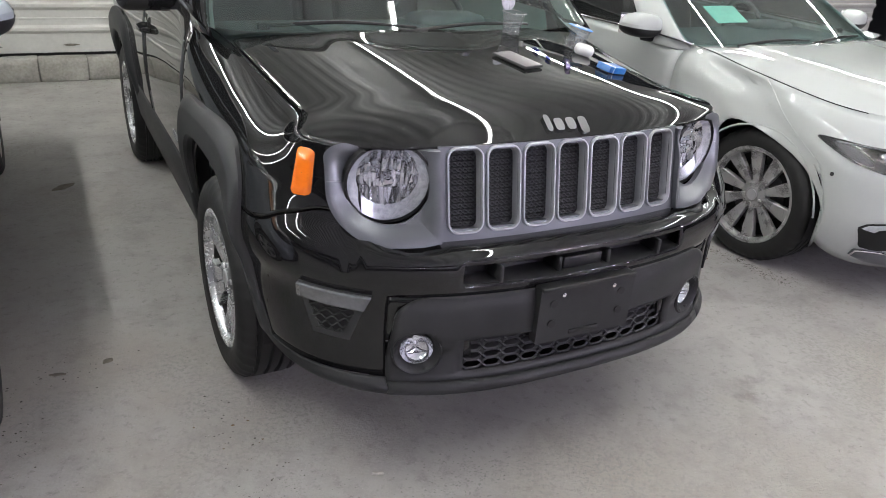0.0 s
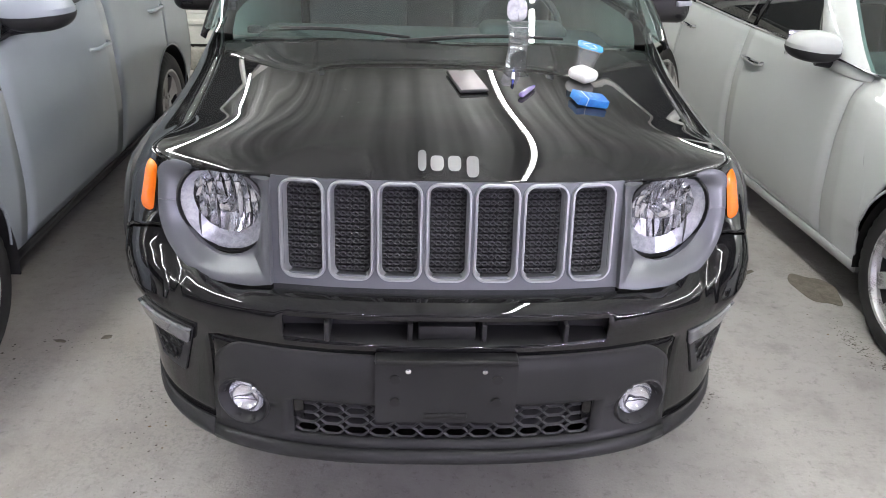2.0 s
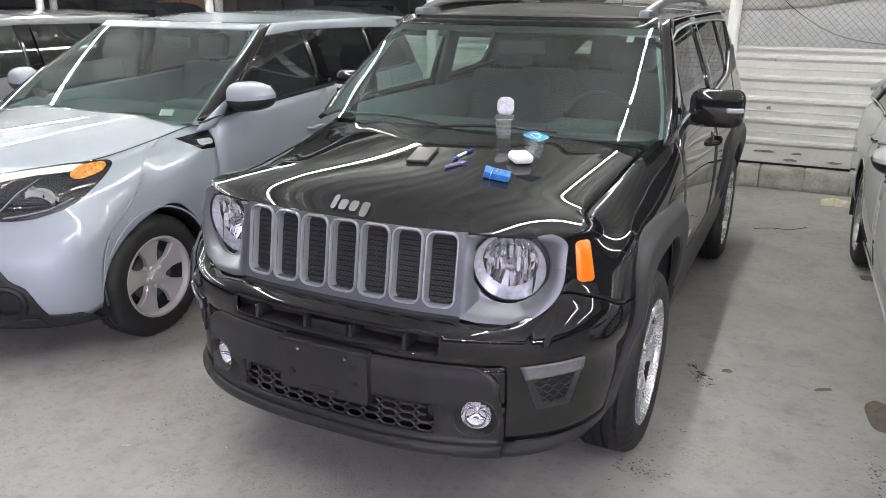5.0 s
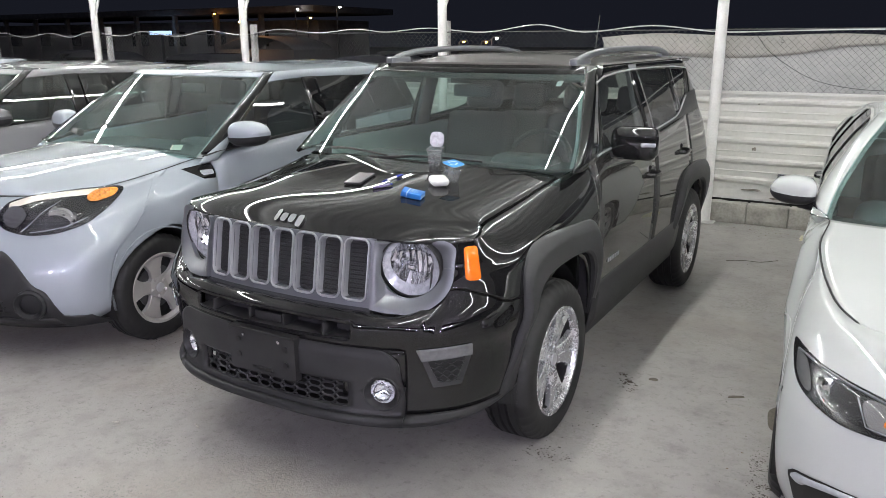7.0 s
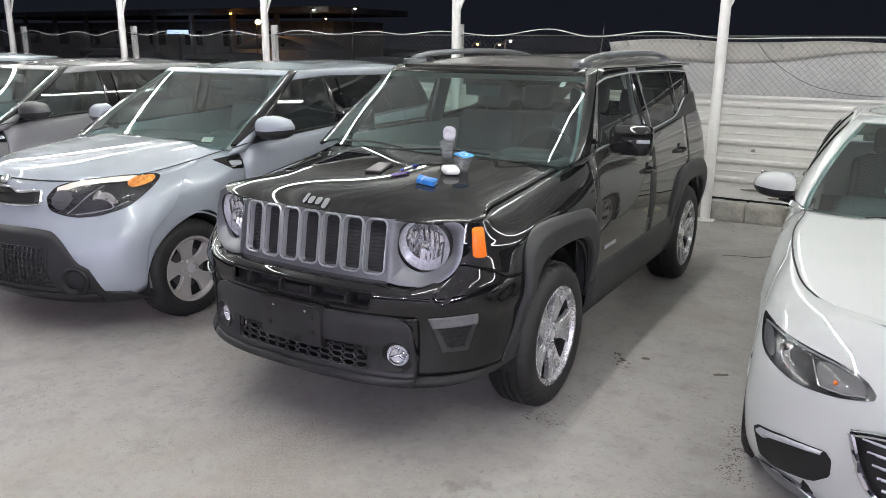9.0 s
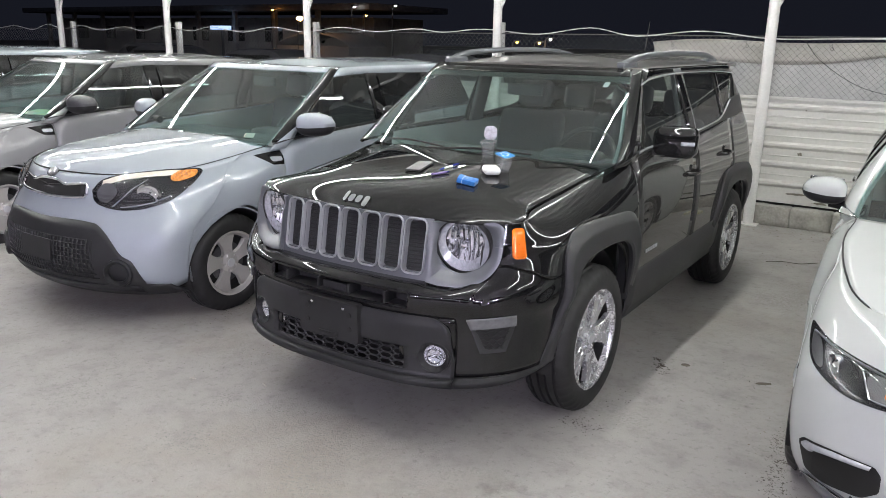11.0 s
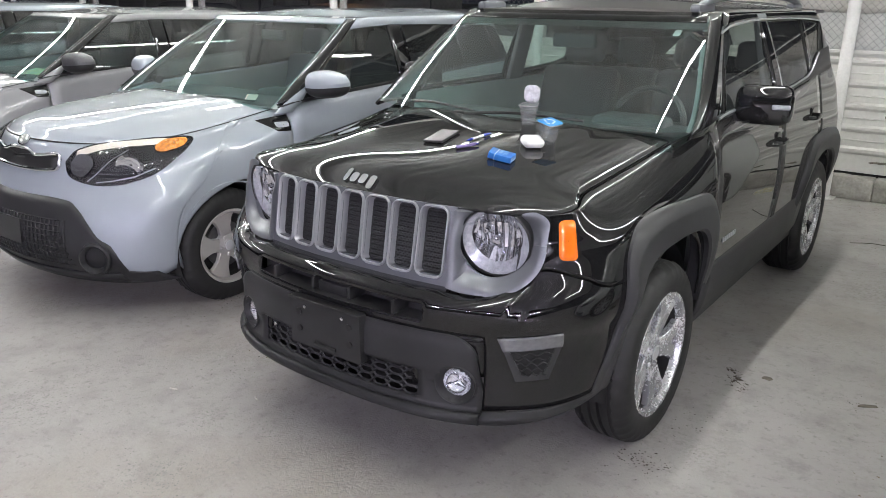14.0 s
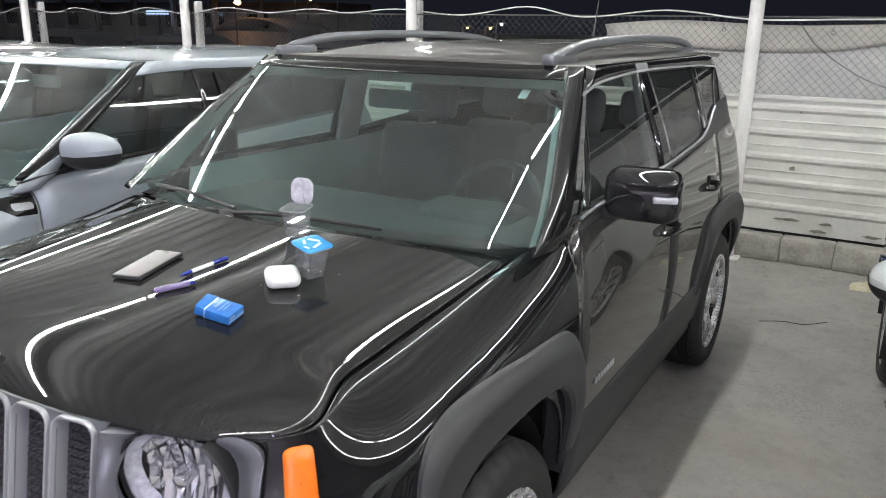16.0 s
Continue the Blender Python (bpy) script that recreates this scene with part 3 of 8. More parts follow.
def wheel(car, label, radius, width, rim_r, spokes, style, rim_mat=None, turn=0.0, axle=9.0):
    """Wheel standing upright, its outer face towards +x, centre at the origin."""
    w = new("wheel")
    w.parent = car
    w["label"] = label
    ax = pose(0, 0, 0, 0, 90, 0)
    h = width / 2
    bm = bmesh.new()
    prof = [(rim_r - 0.012, -h + 0.02), (rim_r + 0.004, -h + 0.004), (rim_r + 0.02, -h), (radius - 0.05, -h - 0.004), (radius - 0.02, -h + 0.012), (radius - 0.004, -h + 0.035)]
    prof += [(radius, -h * 0.6), (radius - 0.011, -h * 0.56), (radius - 0.011, -h * 0.5), (radius, -h * 0.46), (radius + 0.001, -0.028), (radius - 0.011, -0.024), (radius - 0.011, -0.014), (radius + 0.001, -0.01)]
    prof += [(r, -z) for r, z in reversed(prof)]
    revolve(bm, prof, ax, 120, closed=True)
    # shoulder blocks: notches cut between every other pair of stations
    for v in bm.verts:
        rr = math.hypot(v.co.y, v.co.z)
        if rr > radius - 0.025 and abs(v.co.x) > h * 0.5:
            k = round(math.degrees(math.atan2(v.co.z, v.co.y)) / 3 + (0.0 if v.co.x > 0 else 1.0)) % 3
            if k == 0:
                v.co.y, v.co.z = v.co.y * (1 - 0.007 / rr), v.co.z * (1 - 0.007 / rr)
    # flattened where it stands on the floor
    for v in bm.verts:
        if v.co.z < 0.001 - axle:
            v.co.x *= 1 + 0.5 * (0.001 - axle - v.co.z)
            v.co.z = 0.001 - axle
    part("tyre", bm, RUBBER, w, "worn black rubber tyre", sharp=50)
    bm = bmesh.new()
    revolve(bm, [(rim_r + 0.006, h - 0.012), (rim_r, h - 0.004), (rim_r - 0.012, h - 0.006), (rim_r - 0.026, h - 0.028), (rim_r - 0.03, -h + 0.03), (rim_r - 0.02, -h + 0.01), (rim_r + 0.006, -h + 0.01)], ax, 48, closed=True)
    part("rim", bm, rim_mat or ALLOY, w, "silver alloy rim")
    bm = bmesh.new()
    revolve(bm, [(0.03, h * 0.26), (rim_r * 0.62, h * 0.26), (rim_r * 0.62, h * 0.34), (0.03, h * 0.34)], ax, 40)
    part("brake_disc", bm, DARK_ALLOY, w)
    # black disc keeps the openings between the spokes in painted shade
    bm = bmesh.new()
    revolve(bm, [(0.02, -h * 0.6), (rim_r - 0.028, -h * 0.6), (rim_r - 0.028, h * 0.28), (0.02, h * 0.28)], ax, 32)
    part("backing", bm, DEEP_BLACK, w)
    # black sleeve over the alloy barrel, shade put in as colour
    part("barrel", dome([(rim_r - 0.034, h * 0.28), (rim_r - 0.029, h - 0.036)], ax, 48), DEEP_BLACK, w, "black sleeve standing in for the shade inside the wheel barrel")
    face = h - 0.02
    for k in range(spokes):
        a = 2 * math.pi * k / spokes + turn
        R = Matrix.Rotation(a, 4, "X")
        bm = bmesh.new()
        for prongs in style(rim_r):
            # each prong: stations of (radius, left, right, depth)
            rows = []
            for r, lo, hi, d in prongs:
                rows.append([R @ Vector((face - d - 0.03, lo * 1.02, r)), R @ Vector((face - d, lo, r)), R @ Vector((face - d, hi, r)), R @ Vector((face - d - 0.03, hi * 1.02, r))])
            vs = [[bm.verts.new(p) for p in row] for row in rows]
            for p, q in zip(vs, vs[1:]):
                for i in range(4):
                    bm.faces.new((p[i], p[(i + 1) % 4], q[(i + 1) % 4], q[i]))
            bm.faces.new(vs[0][::-1])
            bm.faces.new(vs[-1])
        bmesh.ops.recalc_face_normals(bm, faces=bm.faces)
        bmesh.ops.bevel(bm, geom=[e for e in bm.edges if len(e.link_faces) == 2 and e.calc_face_angle(0) > 0.7], offset=0.003, segments=1, affect="EDGES")
        part("spoke", bm, rim_mat or ALLOY, w, sharp=22)
    bm = bmesh.new()
    revolve(bm, [(0.078, face - 0.055), (0.074, face - 0.022), (0.04, face - 0.016), (0.036, face - 0.012), (0.01, face - 0.01)], ax, 28)
    part("hub", bm, rim_mat or ALLOY, w)
    bm = bmesh.new()
    revolve(bm, [(0.03, face - 0.014), (0.029, face - 0.006), (0.01, face - 0.005)], ax, 24)
    part("centre_cap", bm, ALLOY, w)
    for k in range(5):
        a = 2 * math.pi * (k + 0.5) / 5 + turn
        bm = bmesh.new()
        revolve(bm, [(0.011, 0), (0.011, 0.012), (0.007, 0.016)], pose(face - 0.024, 0.054 * math.sin(a), 0.054 * math.cos(a), 0, 90, 0), 8)
        part("lug_nut", bm, rim_mat or ALLOY, w)
    return w


def jeep_spoke(R):
    # broad spoke of two halves with a ridge seam and a shallow pocket near the rim
    half = [(0.045, 0.030, 0.0, 0.03), (0.085, 0.044, 0.0, 0.018), (0.115, 0.048, 0.0, 0.014), (0.160, 0.060, 0.0, 0.009), (0.192, 0.076, 0.014, 0.006), (0.218, 0.102, 0.024, 0.004), (0.226, 0.106, 0.0, 0.004), (R - 0.010, 0.060, 0.0, 0.006)]
    yield [(r, -w, -g, d) for r, w, g, d in half]
    yield [(r, g, w, d) for r, w, g, d in half]
    yield [(0.15, -0.02, 0.02, 0.03), (0.222, -0.035, 0.035, 0.022)]


def soul_spoke(R):
    yield [(0.04, -0.03, 0.03, 0.03), (0.07, -0.037, 0.037, 0.018), (0.115, -0.042, 0.037, 0.012), (R - 0.06, -0.064, 0.054, 0.009), (R - 0.03, -0.088, 0.076, 0.007), (R - 0.008, -0.102, 0.090, 0.006)]


def malibu_spoke(R):
    yield [(0.05, -0.016, 0.016, 0.03), (0.09, -0.02, 0.02, 0.02), (R - 0.06, -0.040, 0.030, 0.008), (R - 0.008, -0.046, 0.028, 0.006)]


def put_wheels(w, xs, ys, z, cx=0.0):
    """Both sides of both axles; the first wheel is moved, the others are copies."""
    first = True
    for y in ys:
        for s in (1, -1):
            m = pose(cx + s * xs, y, z, 0, 0, 0 if s > 0 else 180)
            if first:
                w.matrix_basis, first = m, False
            else:
                copy_thing(w, m)


def seat(parent, x, y, z, mat, width=0.5, back=0.62):
    bm = bmesh.new()
    box(bm, (x, y, z), (width, 0.5, 0.16), 0.05, seg=3)
    part("seat_cushion", bm, mat, parent)
    bm = bmesh.new()
    box(bm, (0, 0, back / 2), (width, 0.14, back), 0.055, seg=3)
    bmesh.ops.transform(bm, matrix=pose(x, y + 0.27, z + 0.02, -14, 0, 0), verts=bm.verts)
    part("seat_back", bm, mat, parent)
    bm = bmesh.new()
    box(bm, (0, 0, back + 0.12), (0.26, 0.1, 0.19), 0.045, seg=3)
    box(bm, (-0.06, 0, back), (0.014, 0.014, 0.12))
    box(bm, (0.06, 0, back), (0.014, 0.014, 0.12))
    bmesh.ops.transform(bm, matrix=pose(x, y + 0.27, z + 0.02, -14, 0, 0), verts=bm.verts)
    part("headrest", bm, mat, parent)


def steering_wheel(parent, x, y, z, r=0.19):
    m = pose(x, y, z, 68, 0, 0)
    bm = bmesh.new()
    tube(bm, [m @ Vector((r * math.cos(a), r * math.sin(a), 0)) for a in steps(0, 2 * math.pi, 28)], 0.015, 8)
    revolve(bm, [(0.055, -0.02), (0.06, 0.015), (0.03, 0.03)], m, 16)
    for a in (0.1, math.pi - 0.1, -math.pi / 2):
        tube(bm, [m @ Vector((0.04 * math.cos(a), 0.04 * math.sin(a), 0)), m @ Vector((r * math.cos(a), r * math.sin(a), 0))], 0.014, 6)
    part("steering_wheel", bm, DARK_INTERIOR, parent)


def below(bm, z):
    """Cuts away what stands above z."""
    bmesh.ops.bisect_plane(bm, geom=[*bm.verts, *bm.edges, *bm.faces], plane_co=(0, 0, z), plane_no=(0, 0, 1), clear_outer=True)
    return bm


def dome(profile, m, n):
    """An open cap of revolution whose faces look along the local z axis."""
    bm = bmesh.new()
    rings = [[bm.verts.new(m @ Vector((r * math.cos(a), r * math.sin(a), h))) for a in (2 * math.pi * k / n for k in range(n))] for r, h in profile]
    for a, b in zip(rings, rings[1:]):
        for k in range(n):
            bm.faces.new((a[k], a[(k + 1) % n], b[(k + 1) % n], b[k]))
    return bm


# ---- black compact off-roader ----
# wheel arch flares: outer and inner edge as (back from the nose, up)
FLARES = (
    (
        ((0.275, 0.385), (0.285, 0.43), (0.325, 0.52), (0.350, 0.614), (0.360, 0.772), (0.378, 0.885), (0.43, 0.948), (0.525, 0.975), (0.70, 0.980), (0.90, 0.970), (1.08, 0.957), (1.165, 0.935), (1.222, 0.88), (1.258, 0.79), (1.282, 0.62), (1.295, 0.44)),
        ((0.385, 0.37), (0.395, 0.43), (0.402, 0.52), (0.414, 0.614), (0.438, 0.70), (0.475, 0.765), (0.53, 0.80), (0.62, 0.825), (0.80, 0.832), (0.95, 0.825), (1.06, 0.805), (1.13, 0.765), (1.18, 0.70), (1.205, 0.62), (1.215, 0.52), (1.22, 0.44)),
    ),
    (
        ((2.84, 0.42), (2.86, 0.52), (2.90, 0.66), (2.945, 0.80), (2.985, 0.87), (3.06, 0.908), (3.20, 0.925), (3.36, 0.93), (3.55, 0.92), (3.68, 0.90), (3.77, 0.85), (3.82, 0.77), (3.85, 0.66), (3.87, 0.55), (3.88, 0.45)),
        ((2.95, 0.42), (2.96, 0.52), (2.98, 0.61), (3.01, 0.67), (3.05, 0.715), (3.11, 0.755), (3.22, 0.787), (3.36, 0.795), (3.48, 0.787), (3.58, 0.76), (3.66, 0.71), (3.71, 0.64), (3.74, 0.58), (3.76, 0.52), (3.77, 0.45)),
    ),
)


def jeep_bodies():
    k = lambda v: (lambda *a: v)
    low = Body(
        nose=curve1([0.29, 0.322, 0.355, 0.385, 0.5, 0.62, 0.70, 0.735, 0.765, 0.79, 0.81, 0.95, 1.06, 1.2], [-0.13, -0.180, -0.192, -0.165, -0.155, -0.155, -0.155, -0.15, -0.125, -0.075, -0.045, -0.02, 0.0, 0.02]),
        corner_w=curve1([0.27, 0.33, 0.4, 0.5, 0.62, 0.69, 0.74, 0.80, 0.92, 1.0, 1.15], [0.79, 0.83, 0.855, 0.868, 0.88, 0.90, 0.904, 0.90, 0.892, 0.885, 0.875]),
        n=curve1([0.3, 0.6, 0.8, 1.1], [2.7, 2.5, 2.7, 2.7]),
        length=curve1([0.3, 0.6, 0.8, 1.1], [0.62, 0.60, 0.55, 0.54]),
        side_w=curve1([0.33, 0.5, 0.62, 0.8, 0.95, 1.05, 1.2, 1.32], [0.85, 0.875, 0.888, 0.90, 0.895, 0.88, 0.852, 0.83]),
        seam_x=curve1([0.0, 0.2, 0.73, 1.03, 1.45, 2.3, 3.2, 4.0], [0.696, 0.704, 0.732, 0.757, 0.84, 0.84, 0.835, 0.80]),
        seam_z=curve1([0.0, 0.2, 0.73, 1.03, 1.45, 2.36, 3.1, 4.0], [1.032, 1.051, 1.111, 1.155, 1.215, 1.23, 1.27, 1.30]),
        roll_from=curve1([0.0, 0.9, 1.45, 4.0], [0.86, 0.95, 1.1, 1.15]),
        tail=curve1([0.3, 0.6, 1.2, 1.4], [4.0, 4.04, 3.98, 3.93]),
        wheels=[(0.80, 0.33, 0.42, 0.49, 2.6), (3.36, 0.33, 0.41, 0.46, 2.6)],
        sill=k(0.34),
    )
    up = Body(
        nose=curve1([1.15, 1.2, 1.64, 1.7], [0.87, 0.945, 1.63, 1.72]),
        corner_w=curve1([1.15, 1.22, 1.5, 1.64], [0.85, 0.84, 0.745, 0.685]),
        n=k(4.6), length=curve1([1.2, 1.64], [0.34, 0.10]),
        side_w=curve1([1.15, 1.22, 1.5, 1.64], [0.85, 0.84, 0.745, 0.685]),
        seam_x=k(0.5), seam_z=k(9.0), roll_from=k(8.0),
        tail=curve1([1.2, 1.64], [4.0, 3.86]), wheels=[], sill=k(0),
    )
    face = Body(
        nose=curve1([0.70, 0.80, 0.95, 1.06, 1.2], [-0.07, -0.045, -0.02, 0.0, 0.02]), corner_w=low.corner_w, n=low.n, length=low.length, side_w=low.side_w,
        seam_x=low.seam_x, seam_z=low.seam_z, roll_from=low.roll_from, tail=low.tail, wheels=low.wheels, sill=low.sill,
    )
    low.rolled = face.rolled = True
    low.corner_nose = curve1([0.62, 0.70, 0.74, 0.78, 0.82, 0.86, 0.90, 0.95], [-0.155, -0.155, -0.144, -0.117, -0.087, -0.06, -0.038, -0.02])
    return low, up, face


def build_jeep():
    car = thing("off_road_car", "black compact off-road car with round headlamps, parked facing out", "car")
    B, U, G = jeep_bodies()
    BODY = BLACK_PAINT
    # --- nose ---
    # upper edge of the bumper: under the grille, round the lamp surround, then back along the fender seam
    edge_top = curve1([0, 0.41, 0.48, 0.55, 0.617, 0.667, 0.705, 0.74, 0.80, 0.84, 0.867, 0.89, 0.93], [0.775, 0.775, 0.768, 0.768, 0.782, 0.822, 0.856, 0.862, 0.846, 0.828, 0.805, 0.790, 0.784])
    btop = lambda x: edge_top(abs(x))
    seam_at = lambda u: edge_top(B.corner(lerp(B.c_of_x(0.60, 0.8), 1.0, u), 0.8).x)
    rows = [0.645, 0.66, 0.682, 0.708, 0.735, 0.75, 0.758]
    xs = sorted({*steps(-0.60, 0.60, 40), -0.4, 0.4})
    bump = bmesh.new()

    def nose_skin(x, v):
        if v < len(rows):
            z = rows[int(v)]
            return B.front(x, z if z < 0.70 else lerp(0.70, btop(x), (z - 0.70) / 0.066))
        t = (v - len(rows) + 1) / 3
        z = lerp(lerp(0.70, btop(x), 0.879), btop(x), t)
        p = B.front(x, z)
        return p if v < len(rows) + 2 else Vector((x, G.front(x, z).y + 0.012, z + 0.002))

    grid(bump, nose_skin, xs, list(range(len(rows) + 3)), skip=lambda x, v: abs(x) < 0.40 and 2 < v < 4)
    for s in (1, -1):
        grid(bump, lambda x, z: B.front(s * x, z, -0.001), steps(0.36, 0.602, 10), [0.44, 0.47, 0.50, 0.53, 0.57, 0.61, 0.646], flip=s < 0, skip=lambda x, z: math.hypot(x - 0.515, z - 0.467) < 0.085)
    for s in (1, -1):
        fill = bmesh.new()
        grid(fill, lambda x, z: G.front(s * x, z, -0.03), steps(0.64, 0.78, 8), steps(0.79, 1.03, 8), flip=s < 0)
        part("lamp_gap_seal", fill, DEEP_BLACK, car)
    low_rows = steps(0.384, 0.645, 9)[:-1]
    zl = low_rows + rows + [lerp(rows[-1], 0.766, t) for t in (1 / 3, 2 / 3, 1)]
    for s in (1, -1):

        def corner_skin(u, v):
            top = seam_at(u)
            if v == len(zl):
                c = lerp(B.c_of_x(0.60, top), 1.0, u)
                p, q = G.corner(c, top + 0.003, -0.012), B.corner(c, top + 0.001, -0.014)
                return mirror_x(p.lerp(q, smooth01((q.x - 0.66) / 0.05)), s)
            z = zl[int(v)]
            if z > 0.70:
                z = lerp(0.70, top, (z - 0.70) / 0.066)
            return mirror_x(B.corner(lerp(B.c_of_x(0.60, z), 1.0, u), z), s)

        grid(bump, corner_skin, steps(0, 1, 34), list(range(len(zl) + 1)), flip=s < 0)
    bmesh.ops.remove_doubles(bump, verts=bump.verts, dist=0.0012)
    bumper = part("front_bumper", bump, BODY, car, "glossy black front bumper", solid=0.012)
    slot = bmesh.new()
    box(slot, (0, -0.06, 0.708), (0.86, 0.02, 0.08))
    grid(slot, lambda x, v: (x, lerp(-0.175 + 0.3 * x * x, -0.06, v), 0.684), steps(-0.4, 0.4, 8), [0, 1])
    part("upper_intake", slot, MATTE_BLACK, car)
    for x in (-0.29, -0.09, 0.09, 0.29):
        part("intake_rib", boxed((x, -0.105, 0.705), (0.012, 0.09, 0.05), 0.003), MATTE_BLACK, car)
    part("intake_block", boxed((0, -0.10, 0.70), (0.14, 0.08, 0.04), 0.004), MATTE_BLACK, car)
    # matte middle panel with the lower grille opening
    half = [*steps(0.0, 0.35, 7), 0.385, 0.415, *steps(0.45, 0.58, 16), 0.60]
    xm = sorted({round(s * v, 4) + 0.0 for v in half for s in (-1, 1)})
    zm = sorted({0.372, 0.384, 0.395, 0.502, *(round(0.395 + 0.00892 * k, 4) for k in range(1, 17) if k != 12), 0.545, 0.56, 0.58, 0.6, 0.615, 0.625, 0.632, 0.638, 0.642, 0.645})
    inset = lambda z: 0.02 * smooth01((z - 0.42) / 0.15) + 0.09 * (1 - math.sqrt(max(0, 1 - max(0, (z - 0.565) / 0.08) ** 2)))
    tuck = lambda x, z: math.copysign(min(abs(x), 0.42) + max(0.0, abs(x) - 0.42) * (0.18 - inset(z)) / 0.18, x)
    pan = bmesh.new()
    cut = lambda x, z: abs(x) < 0.385 and 0.395 < z < 0.502
    fogs = lambda x, z: (abs(x) - 0.515) ** 2 + (z - 0.467) ** 2 < 0.062**2
    grid(pan, lambda x, z: B.front(tuck(x, z), z, 0.006 + 0.01 * smooth01((0.645 - z) / 0.05) - 0.012 * smooth01((0.52 - z) / 0.08)), xm, zm, skip=lambda x, z: cut(x, z) or fogs(x, z))
    part("lower_panel", pan, MATTE_BLACK, car, "matte black lower bumper panel", solid=0.02)
    back = sheet(lambda x, z: B.front(x, z, -0.07), steps(-0.42, 0.42, 8), [0.38, 0.52])
    part("grille_backing", back, DEEP_BLACK, car)
    # lower mesh: wavy bars
    mesh = bmesh.new()
    flat_wave = lambda a: max(-1.0, min(1.0, 1.6 * math.sin(a)))
    for j in range(4):
        z = 0.408 + 0.0272 * j
        for s in (-1, 1):
            pts = [B.front(x, z + s * 0.0128 * flat_wave((x + 0.385) / 0.77 * math.pi * 12), -0.014) for x in steps(-0.385, 0.385, 96)]
            tube(mesh, pts, 0.0046, 4)
    part("lower_grille", mesh, FLARE_GREY, car, "black honeycomb lower grille")
    # gloss corners, lip, fenders
    for s in (1, -1):
        part("lip_end", corner_patch(B, s, 0.60, lambda u: lerp(0.336, 0.376, u * u), lambda u: 0.384, 14, 6, 0.006), MATTE_BLACK, car, solid=0.012)
    lip = bmesh.new()
    low_z = lambda x: 0.342 - 0.006 * (x / 0.6) ** 2
    grid(lip, lambda x, v: B.front(x, lerp(low_z(x), 0.372, v), 0.006), steps(-0.6, 0.6, 24), [0, 0.1, 0.23, 0.46, 0.75, 1])
    grid(lip, lambda x, v: (x, lerp(B.front(x, low_z(x), 0.006).y, 0.25, v), lerp(low_z(x), 0.28, v)), steps(-0.6, 0.6, 12), [0, 0.5, 1], flip=True)
    part("front_lip", lip, MATTE_BLACK, car, "scuffed matte black front lip", solid=0.01)
    for s in (1, -1):
        # fender: corner part above the bumper, then the arch part
        ys = [y for y in arch_ys(0.80, 0.42, 18)] + [1.245, 1.268]
        tops = {u: B.corner_top(0.703, u) for u in steps(0, 1, 18)}

        hem = lambda v: 0.006 * smooth01((v - 0.955) / 0.045)

        def fender(k, v):
            if k <= 18:
                u = steps(0, 1, 18)[int(k)]
                low = edge_top(B.corner(lerp(B.c_of_x(0.703, 0.83), 1.0, u), 0.83).x) + 0.005
                z = lerp(low, tops[u], v)
                return mirror_x(B.corner(lerp(B.c_of_x(0.703, z), 1.0, u), z), s) - Vector((0, 0, hem(v)))
            ya, a, e = ys[int(k) - 18], ys[0], ys[-1]
            lo = max(0.789, B.arch(ya, 0.45)) if ya < 0.8 else B.arch(ya, 0.45)
            y = ya
            for _ in range(4):
                z = lerp(lo, B.seam_z(y), v)
                y = B.y0(z) + (ya - a) * (e - B.y0(z)) / (e - a)
            return mirror_x(B.side(y, z), s) - Vector((0, 0, hem(v)))

        fen = bmesh.new()
        grid(fen, fender, list(range(18 + len(ys))), [*steps(0, 0.94, 24), 0.955, 0.965, 0.975, 0.985, 1.0], flip=s < 0)
        part("front_fender", fen, BODY, car, "glossy black front fender", solid=0.008)
        door_lo = lambda y: 0.50
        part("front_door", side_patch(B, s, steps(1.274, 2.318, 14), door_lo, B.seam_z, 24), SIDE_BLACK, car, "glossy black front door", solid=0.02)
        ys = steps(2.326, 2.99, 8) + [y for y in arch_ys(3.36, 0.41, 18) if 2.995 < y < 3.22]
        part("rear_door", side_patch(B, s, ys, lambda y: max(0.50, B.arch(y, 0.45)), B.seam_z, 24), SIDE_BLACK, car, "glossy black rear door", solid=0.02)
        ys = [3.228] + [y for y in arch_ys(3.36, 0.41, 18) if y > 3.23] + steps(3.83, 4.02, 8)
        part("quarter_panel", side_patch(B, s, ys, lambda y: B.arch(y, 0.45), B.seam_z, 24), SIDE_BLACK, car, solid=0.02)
        # matte cladding: flares and sill
        for (yc, zc, a, b, n), (outer, inner) in zip(B.wheels, FLARES):
            f = bmesh.new()
            po, pi_ = spline([(0, *q) for q in outer], 4), spline([(0, *q) for q in inner], 4)
            across = ((0.0, 0.001), (0.02, 0.014), (0.10, 0.024), (0.26, 0.036), (0.34, 0.037), (0.62, 0.034), (0.92, 0.030), (1.0, 0.020), (1.0, -0.06))

            def rim(k, v):
                w, off = across[int(v)]
                q = po[int(k)].lerp(pi_[int(k)], w)
                if off > 0:
                    off *= lerp(0.35, 1.0, smooth01((q.z - 0.40) / 0.3))
                return mirror_x(B.skin(q.y, q.z, off), s)

            grid(f, rim, list(range(len(po))), list(range(len(across))), flip=s < 0)
            bmesh.ops.recalc_face_normals(f, faces=f.faces)
            part("wheel_flare", facing(f, (s, 0, 0)), FLARE_GREY, car, "matte black plastic wheel arch flare", sharp=30)
            liner = bmesh.new()
